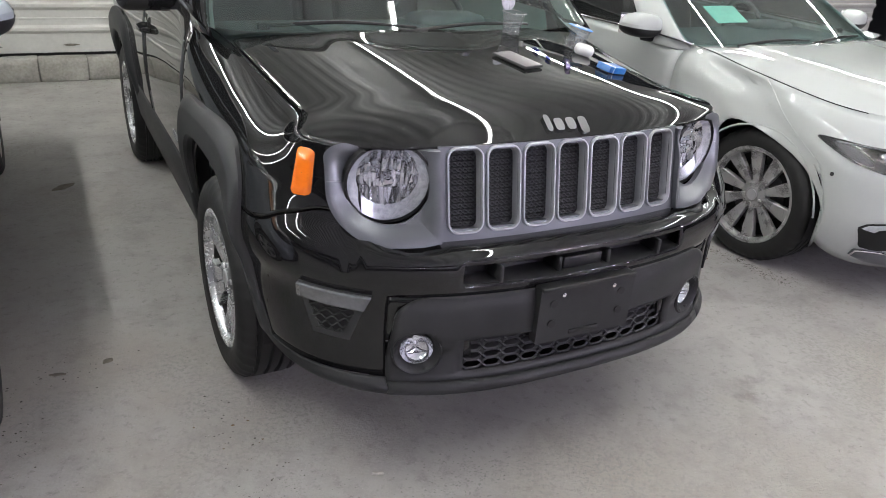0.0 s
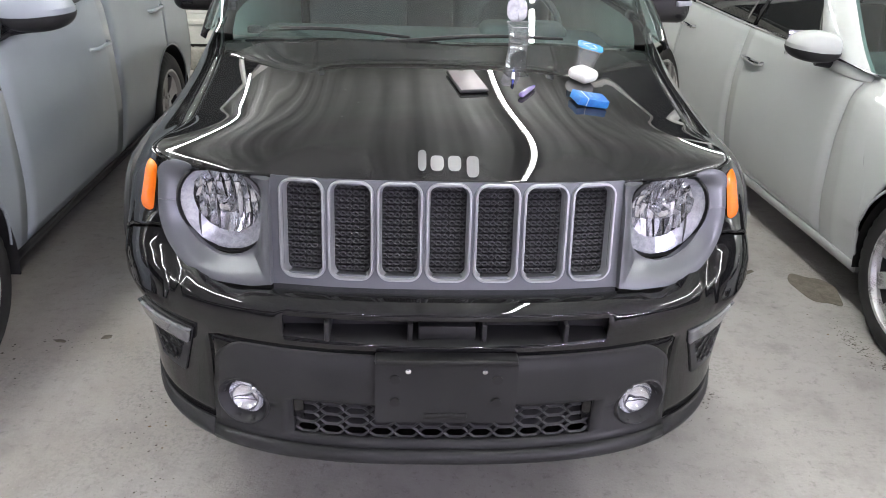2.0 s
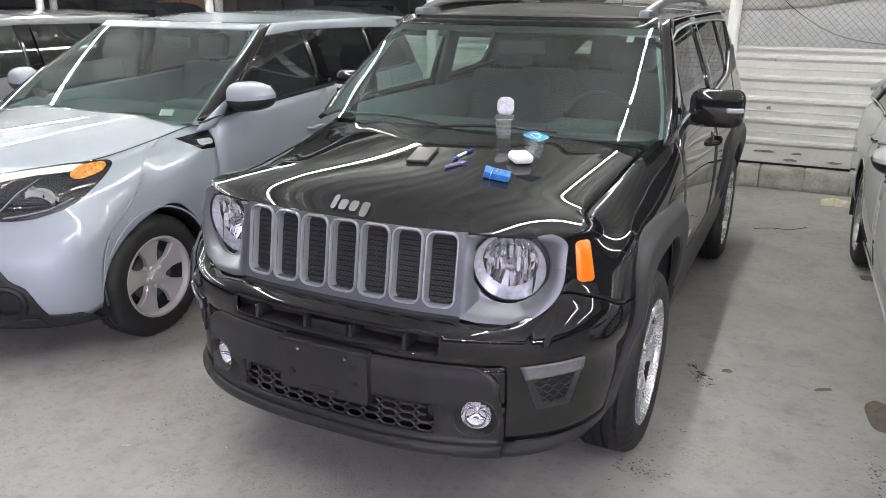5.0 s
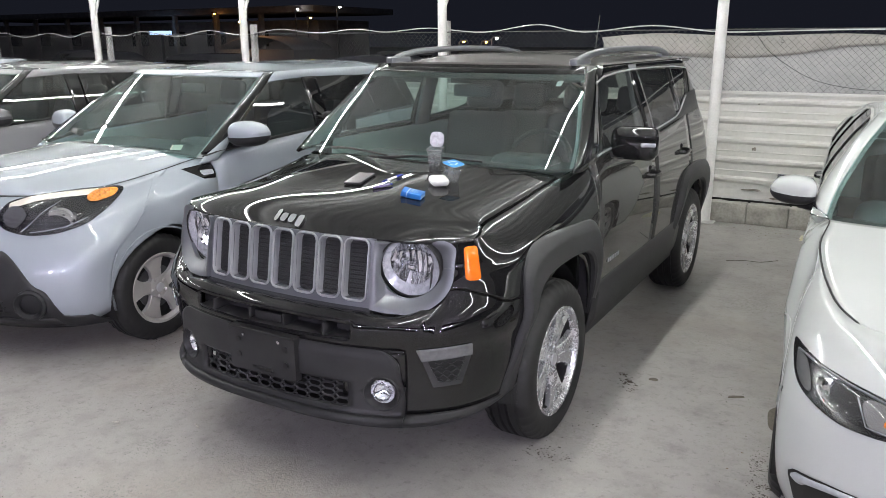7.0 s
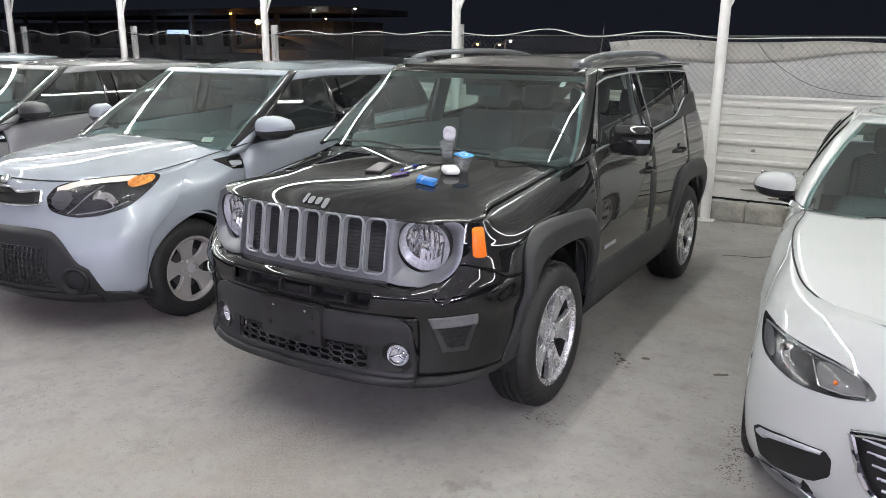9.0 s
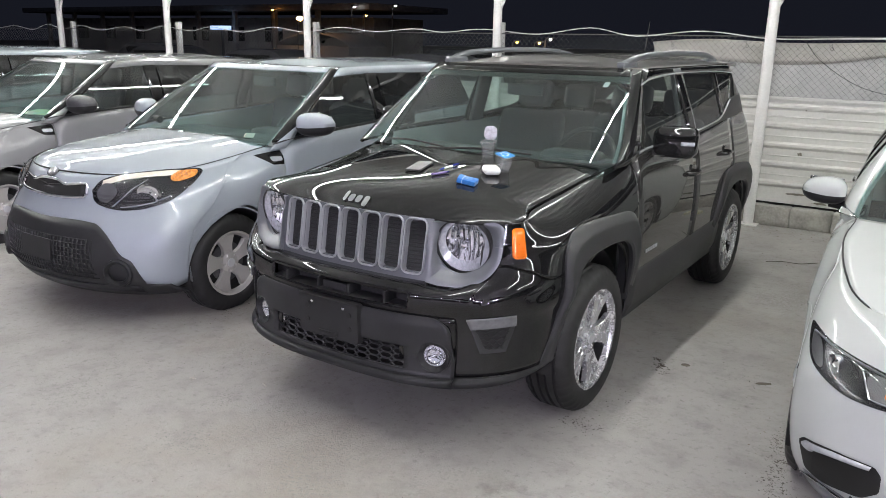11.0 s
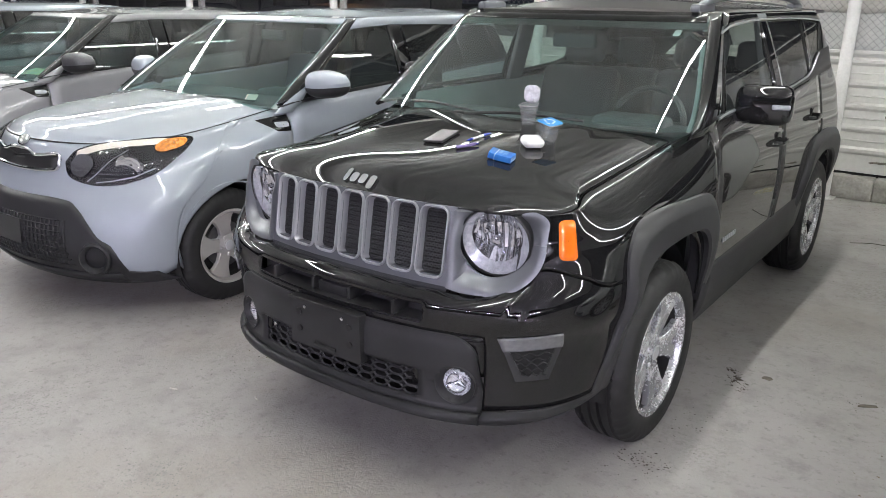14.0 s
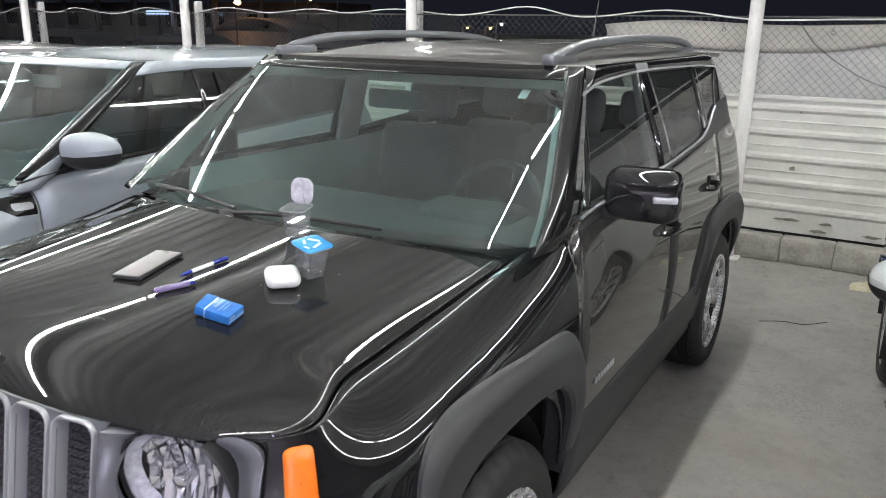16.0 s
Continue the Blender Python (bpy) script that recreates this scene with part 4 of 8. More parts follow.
            grid(liner, lambda u, v: mirror_x(Vector((lerp(0.84, 0.42, v), yc - (a - 0.01) * math.cos(u), zc + (b - 0.02) * math.sin(u))), s), steps(-0.1, math.pi + 0.1, 20), [0, 1])
            grid(liner, lambda u, v: mirror_x(Vector((0.44, yc - (a - 0.01) * math.cos(u) * v, zc + (b - 0.02) * math.sin(u) * v)), s), steps(-0.1, math.pi + 0.1, 20), [0.02, 1])
            part("wheel_liner", liner, DEEP_BLACK, car)
        sill = bmesh.new()
        grid(sill, lambda y, z: mirror_x(Vector((B.width(y, z) + (0.02 if 0.37 < z < 0.54 else 0.004), y, z)), s), steps(1.22, 3.0, 16), [0.31, 0.34, 0.38, 0.44, 0.52, 0.55, 0.575], flip=s < 0)
        grid(sill, lambda y, v: mirror_x(Vector((lerp(B.width(y, 0.31) + 0.004, 0.3, v), y, lerp(0.31, 0.27, v))), s), steps(1.22, 3.0, 4), [0, 1], flip=s > 0)
        part("sill_cladding", sill, FLARE_GREY, car, "matte black sill cladding", solid=0.01)
    under = boxed((0, 2.1, 0.36), (1.3, 3.6, 0.16), 0.03)
    part("underbody", under, DEEP_BLACK, car)
    tail = bmesh.new()
    grid(tail, lambda u, z: (u * (B.width(4.015, z) + 0.0), 4.02, z), [-1, -0.5, 0, 0.5, 1], steps(0.35, 1.3, 6), flip=True)
    part("tailgate", tail, BODY, car)

    # --- grille face ---
    gz = sorted({0.772, 0.782, 0.797, 0.808, 0.86, 0.92, 0.98, 1.028, 1.035, 1.0415})
    cs = [0.118 * k for k in range(-3, 4)]
    gx = sorted({-0.43, 0.43, *[c + d for c in cs for d in (-0.047, 0.047)], *[c + 0.059 for c in cs[:-1]]})
    face = bmesh.new()
    grid(face, lambda x, z: G.front(x, z, 0.006), gx, gz, skip=lambda x, z: 0.808 < z < 1.028 and any(abs(x - c) < 0.047 for c in cs))
    grille = part("grille_panel", face, SATIN_GREY, car, "satin grey seven-slot grille panel", solid=0.03, crisp=True)
    for c in cs:
        place = lambda a, b, d: G.front(a, b, 0.006 - d)
        fr = bmesh.new()
        rings = [(0.1175, 0.251, 0.036, -0.0005), (0.113, 0.247, 0.034, -0.004), (0.1105, 0.245, 0.033, 0.007), (0.1075, 0.242, 0.031, 0.010), (0.100, 0.235, 0.027, 0.010), (0.096, 0.231, 0.025, 0.007), (0.088, 0.222, 0.020, -0.026)]
        loops = [[fr.verts.new(place(a, b, -lift)) for a, b in rounded_rect(c, 0.917, w, h, r, 6)] for w, h, r, lift in rings]
        for lo_, hi_ in zip(loops, loops[1:]):
            for q in range(len(lo_)):
                r = (q + 1) % len(lo_)
                fr.faces.new((lo_[q], lo_[r], hi_[r], hi_[q]))
        part("slot_frame", fr, SLOT_GREY, grille, "pale grey slot surround", sharp=50)
        me = bmesh.new()
        for j in range(13):
            z = 0.816 + 0.0172 * j
            for sg in (-1, 1):
                tube(me, [G.front(c + x, z + sg * 0.0055 * math.sin(x / 0.096 * math.pi * 6), -0.022) for x in steps(-0.047, 0.047, 14)], 0.0036, 4)
        bk = slab(bmesh.new(), [(c - 0.05, 0.8), (c + 0.05, 0.8), (c + 0.05, 1.035), (c - 0.05, 1.035)], lambda a, b, d: G.front(a, b, -0.034 - d), 0.005)
        part("slot_backing", bk, DEEP_BLACK, grille)
        part("slot_mesh", me, MESH_BLACK, grille, "black honeycomb insert")

    # --- headlamps and their dished surrounds ---
    cx, cz, R = 0.566, 0.941, 0.119

    hood_line = lambda x: lerp(1.042, 1.037, smooth01((abs(x) - 0.45) / 0.22))

    def inside(x, z):
        if not (0.43 < x < 0.716 and lerp(0.772, 0.765, smooth01((x - 0.43) / 0.06)) < z < hood_line(x)):
            return False
        for (qx, qz, r, sx, sz) in ((0.716 - 0.15, 0.765 + 0.15, 0.15, 1, -1), (0.716 - 0.034, 1.037 - 0.034, 0.034, 1, 1)):
            if (x - qx) * sx > 0 and (z - qz) * sz > 0 and math.hypot(x - qx, z - qz) > r:
                return False
        return True

    def edge(a):
        lo, hi = R, 0.4
        for _ in range(24):
            m = (lo + hi) / 2
            lo, hi = (m, hi) if inside(cx + m * math.cos(a), cz + m * math.sin(a)) else (lo, m)
        return lo

    angles = steps(0, 2 * math.pi, 120)
    reach = {a: edge(a) for a in angles}
    for s in (1, -1):
        bz = bmesh.new()

        def dish(a, t):
            r = lerp(R, max(reach[a], R + 0.004), t)
            x, z = cx + r * math.cos(a), cz + r * math.sin(a)
            deep = 0.036 * smooth01((reach[a] - R + 0.02) / 0.08)
            rec = 0.006 - deep * (1 - smooth01(t * 1.05)) - 0.026 * (1 - smooth01((reach[a] - R) / 0.06)) * smooth01(math.sin(a) * 1.6)
            return mirror_x(G.front(x, z, rec), s)

        grid(bz, dish, angles, [0, 0.08, 0.16, 0.26, 0.36, 0.46, 0.56, 0.66, 0.76, 0.86, 0.94, 1.0], flip=s < 0)
        part("lamp_surround", below(bz, 1.036), SATIN_GREY, grille, "satin grey dished lamp surround", sharp=50, solid=0.02, crisp=True)
        c0 = G.front(cx, cz, -0.026)
        m = Matrix.Translation((s * c0.x, c0.y, c0.z)) @ Matrix.Rotation(s * 0.24, 4, "Z") @ pose(0, 0, 0, 90 + 6, 0, 0)
        lamp = part("headlamp", below(revolve(bmesh.new(), [(R + 0.004, -0.09), (R + 0.006, 0.012), (R, 0.016), (R - 0.004, -0.06)], m, 40, closed=True), 1.033), MATTE_BLACK, car, "round clear headlamp with a chrome reflector")
        ring = bmesh.new()
        nn = 48
        for q in range(nn):
            a, b2 = 2 * math.pi * q / nn, 2 * math.pi * (q + 1) / nn
            d = 0.0008 * math.sin(q * 1.7)
            pts = []
            for r, t, h in ((R - 0.004, a, 0.008), (R - 0.004, b2, 0.008), (0.088, b2, -0.012), (0.088, a, -0.012)):
                up = 0.013 if r < 0.1 else 0.0
                pts.append(ring.verts.new(m @ Vector((r * math.cos(t), r * math.sin(t) + up, h + d))))
            ring.faces.new(pts)
        bmesh.ops.remove_doubles(ring, verts=ring.verts, dist=0.002)
        part("light_ring", below(ring, 1.033), RING_WHITE, lamp, "frosted daytime light ring")
        bowl = bmesh.new()
        rnd = random.Random(21)
        for q in range(15):
            xa, xb = lerp(-0.087, 0.087, q / 15), lerp(-0.087, 0.087, (q + 1) / 15)
            for j in range(4):
                pts = []
                for x, t, d in ((xa, j, 1), (xb, j, -1), (xb, j + 1, -1), (xa, j + 1, 1)):
                    hh = math.sqrt(max(0.089**2 - x * x, 0.0))
                    y = lerp(-hh, hh, t / 4)
                    h = -0.012 - 0.032 * (1 - (x * x + y * y) / 0.0080)
                    pts.append(bowl.verts.new(m @ Vector((x, y + 0.013, h + 0.005 * d * (1 if q % 2 else -1) + rnd.uniform(-0.005, 0.005)))))
                bowl.faces.new(pts)
        bmesh.ops.recalc_face_normals(bowl, faces=bowl.faces)
        part("reflector", below(bowl, 1.033), REFLECTOR, lamp, smooth=False)
        bulb = bmesh.new()
        revolve(bulb, [(0.016, -0.04), (0.018, -0.006), (0.014, 0.002), (0.004, 0.006)], m, 14)
        part("bulb_cap", bulb, CHROME, lamp)
        part("lens", below(dome([(R - 0.002, 0.006), (R - 0.012, 0.016), (R * 0.72, 0.026), (R * 0.4, 0.032), (0.001, 0.034)], m, 40), 1.033), LENS, lamp)
        # orange side marker on the fender corner
        mo = [(a + 0.16 * (b - 0.96), b) for a, b in rounded_rect(0.168, 0.958, 0.044, 0.128, 0.014, 4)]
        mk = facing(blob(mo, lambda a, b, t: mirror_x(B.skin(a, b, 0.014 - 0.012 * t**5), s), 7), (s, -0.5, 0))
        part("side_marker", mk, ORANGE, car, "orange side marker lens")
        # daytime lamp pod on the bumper corner
        pod = bmesh.new()
        ou = [(0.686, 0.490), (0.766, 0.494), (0.806, 0.662), (0.640, 0.648)]
        inn = [(0.702, 0.512), (0.754, 0.515), (0.782, 0.616), (0.668, 0.606)]
        pl = lambda a, b, d: mirror_x(B.front(a, b, 0.005 - d), s)
        dense = lambda q: [(lerp(q[i][0], q[(i + 1) % 4][0], t / 6), lerp(q[i][1], q[(i + 1) % 4][1], t / 6)) for i in range(4) for t in range(6)]
        ring_plate(pod, dense(ou), dense(inn), pl, 0.015, 0.0)
        lampod = part("lamp_pod", pod, FLARE_GREY, car, "grey framed corner lamp pod", sharp=50)
        tp = bmesh.new()
        grid(tp, lambda u, v: mirror_x(B.front(lerp(lerp(0.652, 0.640, v), lerp(0.796, 0.806, v), u), lerp(lerp(0.600, 0.648, v), lerp(0.612, 0.664, v), u), 0.007), s), steps(0, 1, 10), [0, 0.1, 0.5, 0.9, 1])
        part("lamp_bar", tp, SMOKED, lampod, "frosted clear lamp bar", solid=0.012)
        nm = bmesh.new()
        grid(nm, lambda u, v: mirror_x(B.front(lerp(lerp(0.705, 0.66, v), lerp(0.76, 0.785, v), u), lerp(0.500, 0.610, v), 0.001), s), steps(0, 1, 6), [0, 0.5, 1])
        for j in range(5):
            z = 0.516 + 0.019 * j
            v = (z - 0.500) / 0.110
            tube(nm, [mirror_x(B.front(lerp(lerp(0.71, 0.666, v), lerp(0.757, 0.78, v), u), z + 0.006 * math.sin(u * 18 + j * 3), 0.005), s) for u in steps(0, 1, 16)], 0.003, 4)
        part("pod_mesh", nm, DEEP_BLACK, lampod)
        # fog lamp
        f0 = B.front(0.515, 0.467, 0.006)
        fm = Matrix.Translation((s * f0.x, f0.y, f0.z)) @ Matrix.Rotation(s * 0.3, 4, "Z") @ pose(0, 0, 0, 90, 0, 0)
        fog = part("fog_lamp", revolve(bmesh.new(), [(0.049, -0.05), (0.050, -0.020), (0.054, -0.016), (0.064, 0.006), (0.069, 0.009), (0.074, 0.005), (0.076, -0.03)], fm, 28, closed=True), MATTE_BLACK, car, "round fog lamp in a black cup")
        part("reflector", dome([(0.049, -0.014), (0.042, -0.028), (0.028, -0.038), (0.012, -0.044), (0.002, -0.038)], fm, 40), REFLECTOR, fog)
        part("lens", dome([(0.0485, -0.020), (0.046, -0.010), (0.033, 0.0), (0.001, 0.006)], fm, 24), LENS, fog)

    # number plate holder without a plate
    hold = bmesh.new()
    slab(hold, rounded_rect(0, 0.562, 0.348, 0.188, 0.008, 3), lambda a, b, d: Vector((a, -0.188 + d + 0.02 * (0.554 - b), b)), 0.035)
    ph = part("plate_holder", hold, MATTE_BLACK, car, "empty black number plate holder")
    b2 = bmesh.new()
    box(b2, (0, -0.191, 0.652), (0.344, 0.012, 0.012), 0.003)
    box(b2, (0, -0.187, 0.490), (0.11, 0.010, 0.016), 0.004)
    for x in (-0.125, 0.125):
        for z in (0.533, 0.600):
            revolve(b2, [(0.013, 0), (0.013, 0.005), (0.007, 0.005)], pose(x, -0.187, z, 90, 0, 0), 12)
    part("plate_ribs", b2, DEEP_BLACK, ph)
    for x in (-0.093, 0.093):
        part("bolt", revolve(bmesh.new(), [(0.007, 0), (0.007, 0.004), (0.003, 0.006)], pose(x, -0.189, 0.625, 90, 0, 0), 10), CHROME, ph)

    # --- hood ---
    def zc(y):
        r = y + 0.016
        return 1.043 + 1.09 * r if r < 0 else 1.043 + 0.088 * (1 - math.exp(-r / 0.09)) + 0.112 * r - 0.018 * r * r

    def hood(u, v):
        xe = 0.705
        yf = B.front(u * xe, 1.055).y
        yb = 0.838 + 0.20 * abs(u) ** 2.2
        y = lerp(yf - 0.004, yb, v**1.35)
        x = u * B.edge_x(lerp(B.front(xe, 1.055).y, 1.03, v**1.35)) * 0.994
        rel = y - yf
        t = min(1.0, max(0.0, rel / 0.6))
        top = lerp(zc(rel - 0.016), zc(y), t * t * t * (6 * t * t - 15 * t + 10)) + (hood_line(u * xe) - 1.042) * math.exp(-((rel / 0.12) ** 2))
        zs = B.seam_z(y) + 0.004
        zs = 0.5 * (zs + top - math.sqrt((zs - top) ** 2 + 0.010**2))
        k = abs(u) ** 3.4
        z = lerp(top, zs, k)
        edge = lerp(0.34, 0.45, v)
        z += 0.008 * (-smooth01((abs(x) - edge + 0.08) / 0.16) + smooth01((abs(x) - edge - 0.02) / 0.26)) * smooth01((v - 0.05) * 1.6)
        z -= 0.006 * smooth01((abs(u) - 0.982) / 0.018)
        return Vector((x, y, z))

    hb = bmesh.new()
    ribs = [-1, -0.995, -0.989, -0.983, *steps(-0.975, 0.975, 72), 0.983, 0.989, 0.995, 1]
    grid(hb, hood, ribs, steps(0, 1, 40))
    part("hood", hb, HOOD_BLACK, car, "glossy black dusty hood with a raised centre", solid=0.015, sharp=60)
    # plain bars in place of the hood lettering
    badge = bmesh.new()
    yf0 = B.front(0.0, 1.055).y

    def on_lip(a, b, d):
        rel = 0.013 + 1.1 * b
        return Vector((a, yf0 + rel, zc(rel - 0.016))) + Vector((0, -0.5, 0.86)) * (0.009 - d)

    for x, w, h, b0 in ((-0.066, 0.020, 0.044, 0.022), (-0.030, 0.032, 0.030, 0.016), (0.012, 0.032, 0.030, 0.016), (0.056, 0.030, 0.040, 0.011)):
        slab(badge, rounded_rect(x, b0, w, h, 0.010, 4), on_lip, 0.016)
    part("hood_badge", badge, CHROME, car, "small chrome badge bars on the hood lip", sharp=30)
    bay = boxed((0, 0.5, 0.8), (1.1, 0.7, 0.4))
    part("engine_bay", bay, DEEP_BLACK, car)

    # --- cabin ---
    cowl = bmesh.new()
    grid(cowl, lambda u, v: Vector((u * 0.765, 0.80 + 0.20 * u * u + 0.25 * v, 1.184 - 0.045 * u**4 - 0.010 * v)), steps(-1, 1, 20), [0, 0.5, 1])
    part("cowl", cowl, MATTE_BLACK, car, solid=0.01)
    wx = lambda z: U.corner_w(z) * lerp(0.978, 0.950, smooth01((z - 1.2) / 0.4))
    base = lambda u: 1.185 + 0.012 * abs(u)
    ws = bmesh.new()
    grid(ws, lambda u, v: U.front(u * wx(lerp(base(u), 1.606, v)), lerp(base(u), 1.606, v), 0.0), steps(-1, 1, 28), steps(0, 1, 14))
    part("windscreen", ws, WINDSCREEN, car, "windscreen with reflected lamp streaks")
    top = bmesh.new()
    grid(top, lambda u, z: U.front(u * U.corner_w(z) * 0.94, z, 0.002), steps(-1, 1, 24), [1.602, 1.62, 1.642])
    part("windscreen_header", top, BODY, car, solid=0.01)
    band = bmesh.new()
    grid(band, lambda u, z: U.front(u * wx(z), z, -0.004), steps(-1, 1, 24), [1.575, 1.606])
    part("windscreen_shade", band, DEEP_BLACK, car)
    belt = lambda y: B.seam_z(y) + 0.012 + 0.11 * smooth01((y - 2.92) / 0.55)
    wtop = curve1([1.3, 1.6, 1.78, 2.36, 3.2, 3.8], [1.53, 1.56, 1.59, 1.61, 1.60, 1.57])
    for s in (1, -1):
        pil = bmesh.new()

        def pillar(u, v):
            z = lerp(1.175, 1.642, v)
            c0 = U.c_of_x(wx(z), z)
            return mirror_x(U.corner(lerp(c0, 1.0, u), z, 0.004), s)

        grid(pil, pillar, steps(0, 1, 12), steps(0, 1, 14), flip=s < 0)
        part("windscreen_pillar", pil, BODY, car, "glossy black windscreen pillar", solid=0.02)
        pt = bmesh.new()
        grid(pt, lambda u, v: mirror_x(U.corner(lerp(U.c_of_x(wx(lerp(1.19, 1.63, v)), lerp(1.19, 1.63, v)), 1.0, u), lerp(1.19, 1.63, v), -0.026), s), steps(0, 1, 6), steps(0, 1, 8))
        part("pillar_trim", pt, PALE_TRIM, car)
        dt = bmesh.new()
        grid(dt, lambda y, z: mirror_x(Vector((min(B.width(y, z), U.width(max(y, 1.5), 1.23)) - 0.06, y, z)), s), steps(1.3, 3.2, 8), [0.5, 0.8, 1.0, 1.15, 1.215])
        part("door_trim", dt, PALE_TRIM, car)
        bt = boxed((s * 0.735, 2.335, 1.42), (0.03, 0.16, 0.44), 0.01, pose(0, 0, 0, 0, s * -14, 0))
        part("belt_pillar_trim", bt, GREY_FABRIC, car)

        def pane(y0, y1, name, mat=SIDE_GLASS, off=-0.006):
            g = bmesh.new()

            def f(u, v):
                y_a, y_b = lerp(y0(0), y0(1), v), lerp(y1(0), y1(1), v)
                y = lerp(y_a, y_b, u)
                z = lerp(belt(y), wtop(y), v)
                return mirror_x(U.skin(y, z, off), s)

            grid(g, f, steps(0, 1, 10), steps(0, 1, 8), flip=s < 0)
            return part(name, g, mat, car)

        pane(lambda v: lerp(1.335, 1.61, v), lambda v: 2.27, "front_door_window")
        pane(lambda v: 2.40, lambda v: lerp(3.06, 3.12, v), "rear_door_window")
        pane(lambda v: lerp(3.12, 3.18, v), lambda v: lerp(3.40, 3.62, v), "quarter_window", TINTED_GLASS)
        # frames: roof rail over the doors, pillars, belt
        fr = bmesh.new()

        def header(u, v):
            z = lerp(wtop(lerp(1.60, 3.86, u)) - 0.004, 1.643, v)
            return mirror_x(U.side(lerp(U.y0(z) - 0.004, 3.86, u), z, 0.004), s)

        grid(fr, header, steps(0, 1, 24), [0, 0.5, 1], flip=s < 0)
        part("door_header", fr, BODY, car, solid=0.03)
        for a0, a1, b0, b1, nm in ((2.265, 2.265, 2.405, 2.405, "door_pillar"), (3.055, 3.115, 3.125, 3.185, "rear_pillar"), (3.395, 3.615, 4.0, 3.87, "tail_pillar"), (1.25, 1.53, 1.345, 1.62, "mirror_pillar"), (1.41, 1.615, 1.428, 1.633, "quarterlight_post")):
            pb = bmesh.new()

            def pf(u, v):
                y = lerp(lerp(a0, a1, v), lerp(b0, b1, v), u)
                return mirror_x(U.skin(y, lerp(belt(y) - 0.01, min(wtop(y) + 0.01, 1.64), v), 0.003), s)

            grid(pb, pf, steps(0, 1, 5), steps(0, 1, 10), flip=s < 0)
            part(nm, pb, BODY, car, solid=0.025)
        br = bmesh.new()
        grid(br, lambda y, v: mirror_x(Vector((lerp(B.width(y, B.seam_z(y)) + 0.002, U.width(y, belt(y)) + 0.005, v), y, lerp(B.seam_z(y) - 0.003, belt(y) + 0.006, v))), s), steps(1.24, 3.95, 30), [0, 0.4, 0.7, 1], flip=s < 0)
        part("window_ledge", br, MATTE_BLACK, car, solid=0.01)
        tr = bmesh.new()
        tube(tr, [mirror_x(U.skin(y, belt(y) + 0.004, 0.008), s) for y in steps(1.34, 3.35, 30)], 0.005, 6)
        tube(tr, [mirror_x(U.skin(y, wtop(y) - 0.004, 0.008), s) for y in steps(1.62, 3.6, 30)], 0.005, 6)
        part("window_trim", tr, SLOT_GREY, car)
        # mirror
        mir = boxed((s * 0.955, 1.60, 1.262), (0.235, 0.13, 0.168), 0.045, seg=4)
        for v in mir.verts:
            v.co.y += 0.05 * (abs(v.co.x) - 0.9)
        mirr = part("door_mirror", mir, BODY, car, "glossy black door mirror", sharp=60)
        part("mirror_arm", boxed((s * 0.865, 1.58, 1.205), (0.11, 0.07, 0.04), 0.012), MATTE_BLACK, mirr)
        part("turn_signal", boxed((s * 1.035, 1.553, 1.262), (0.075, 0.03, 0.022), 0.006, pose(0, 0, 0, 0, 0, s * 25)), FROSTED, mirr)
        part("mirror_glass", boxed((s * 0.955, 1.666, 1.265), (0.15, 0.006, 0.12), 0.002), CHROME, mirr)
        # door handles
        for y, z in ((2.23, 1.005), (3.02, 1.045)):
            x = B.width(y, z)
            hd = bmesh.new()
            tube(hd, spline([(s * (x - 0.004), y - 0.10, z), (s * (x + 0.03), y - 0.07, z), (s * (x + 0.036), y + 0.02, z + 0.002), (s * (x + 0.028), y + 0.07, z), (s * (x - 0.004), y + 0.09, z)], 5), 0.013, 8)
            cup = revolve(hd, [(0.004, 0.0), (0.052, 0.0), (0.05, 0.004), (0.004, 0.003)], pose(s * (x - 0.001), y, z, 0, s * 90, 0), 20)
            part("door_handle", hd, BODY, car, "black pull handle")
        # badge bars on the door
        bd = bmesh.new()
        for k2 in range(7):
            y = 1.45 + 0.028 * k2
            box(bd, (s * (B.width(y, 0.665) + 0.003), y, 0.665), (0.004, 0.018, 0.022), 0.001, seg=1)
        part("door_badge", bd, SLOT_GREY, car)
        # roof rail
        rl = bmesh.new()
        pts = spline([(s * 0.580, 1.66, 1.652), (s * 0.592, 1.78, 1.684), (s * 0.600, 2.05, 1.712), (s * 0.605, 2.6, 1.722), (s * 0.60, 3.2, 1.712), (s * 0.588, 3.50, 1.682), (s * 0.578, 3.62, 1.650)], 6)
        tube(rl, pts, 0.019, 10)
        for y in (1.63, 3.56):
            box(rl, (s * 0.585, y + (0.12 if y < 2 else -0.1), 1.660), (0.05, 0.22, 0.04), 0.014)
        part("roof_rail", rl, SATIN_GREY, car, "grey roof rail")

    def roof(u, v):
        w = U.corner_w(1.64) + 0.001
        y = lerp(U.front(u * w * 0.997, 1.642).y, 3.86, v)
        drop = 0.05 * (1 - smooth01(v * 5)) + 0.05 * (smooth01((v - 0.8) * 5))
        return Vector((u * w, y, 1.641 + 0.062 * (1 - abs(u) ** 2.6) - drop * (1 - abs(u) ** 2.6)))

    rf = bmesh.new()
    grid(rf, roof, steps(-1, 1, 36), steps(0, 1, 30))
    part("roof", rf, DUSTY_BLACK, car, "dusty black roof", solid=0.02)
    an = bmesh.new()
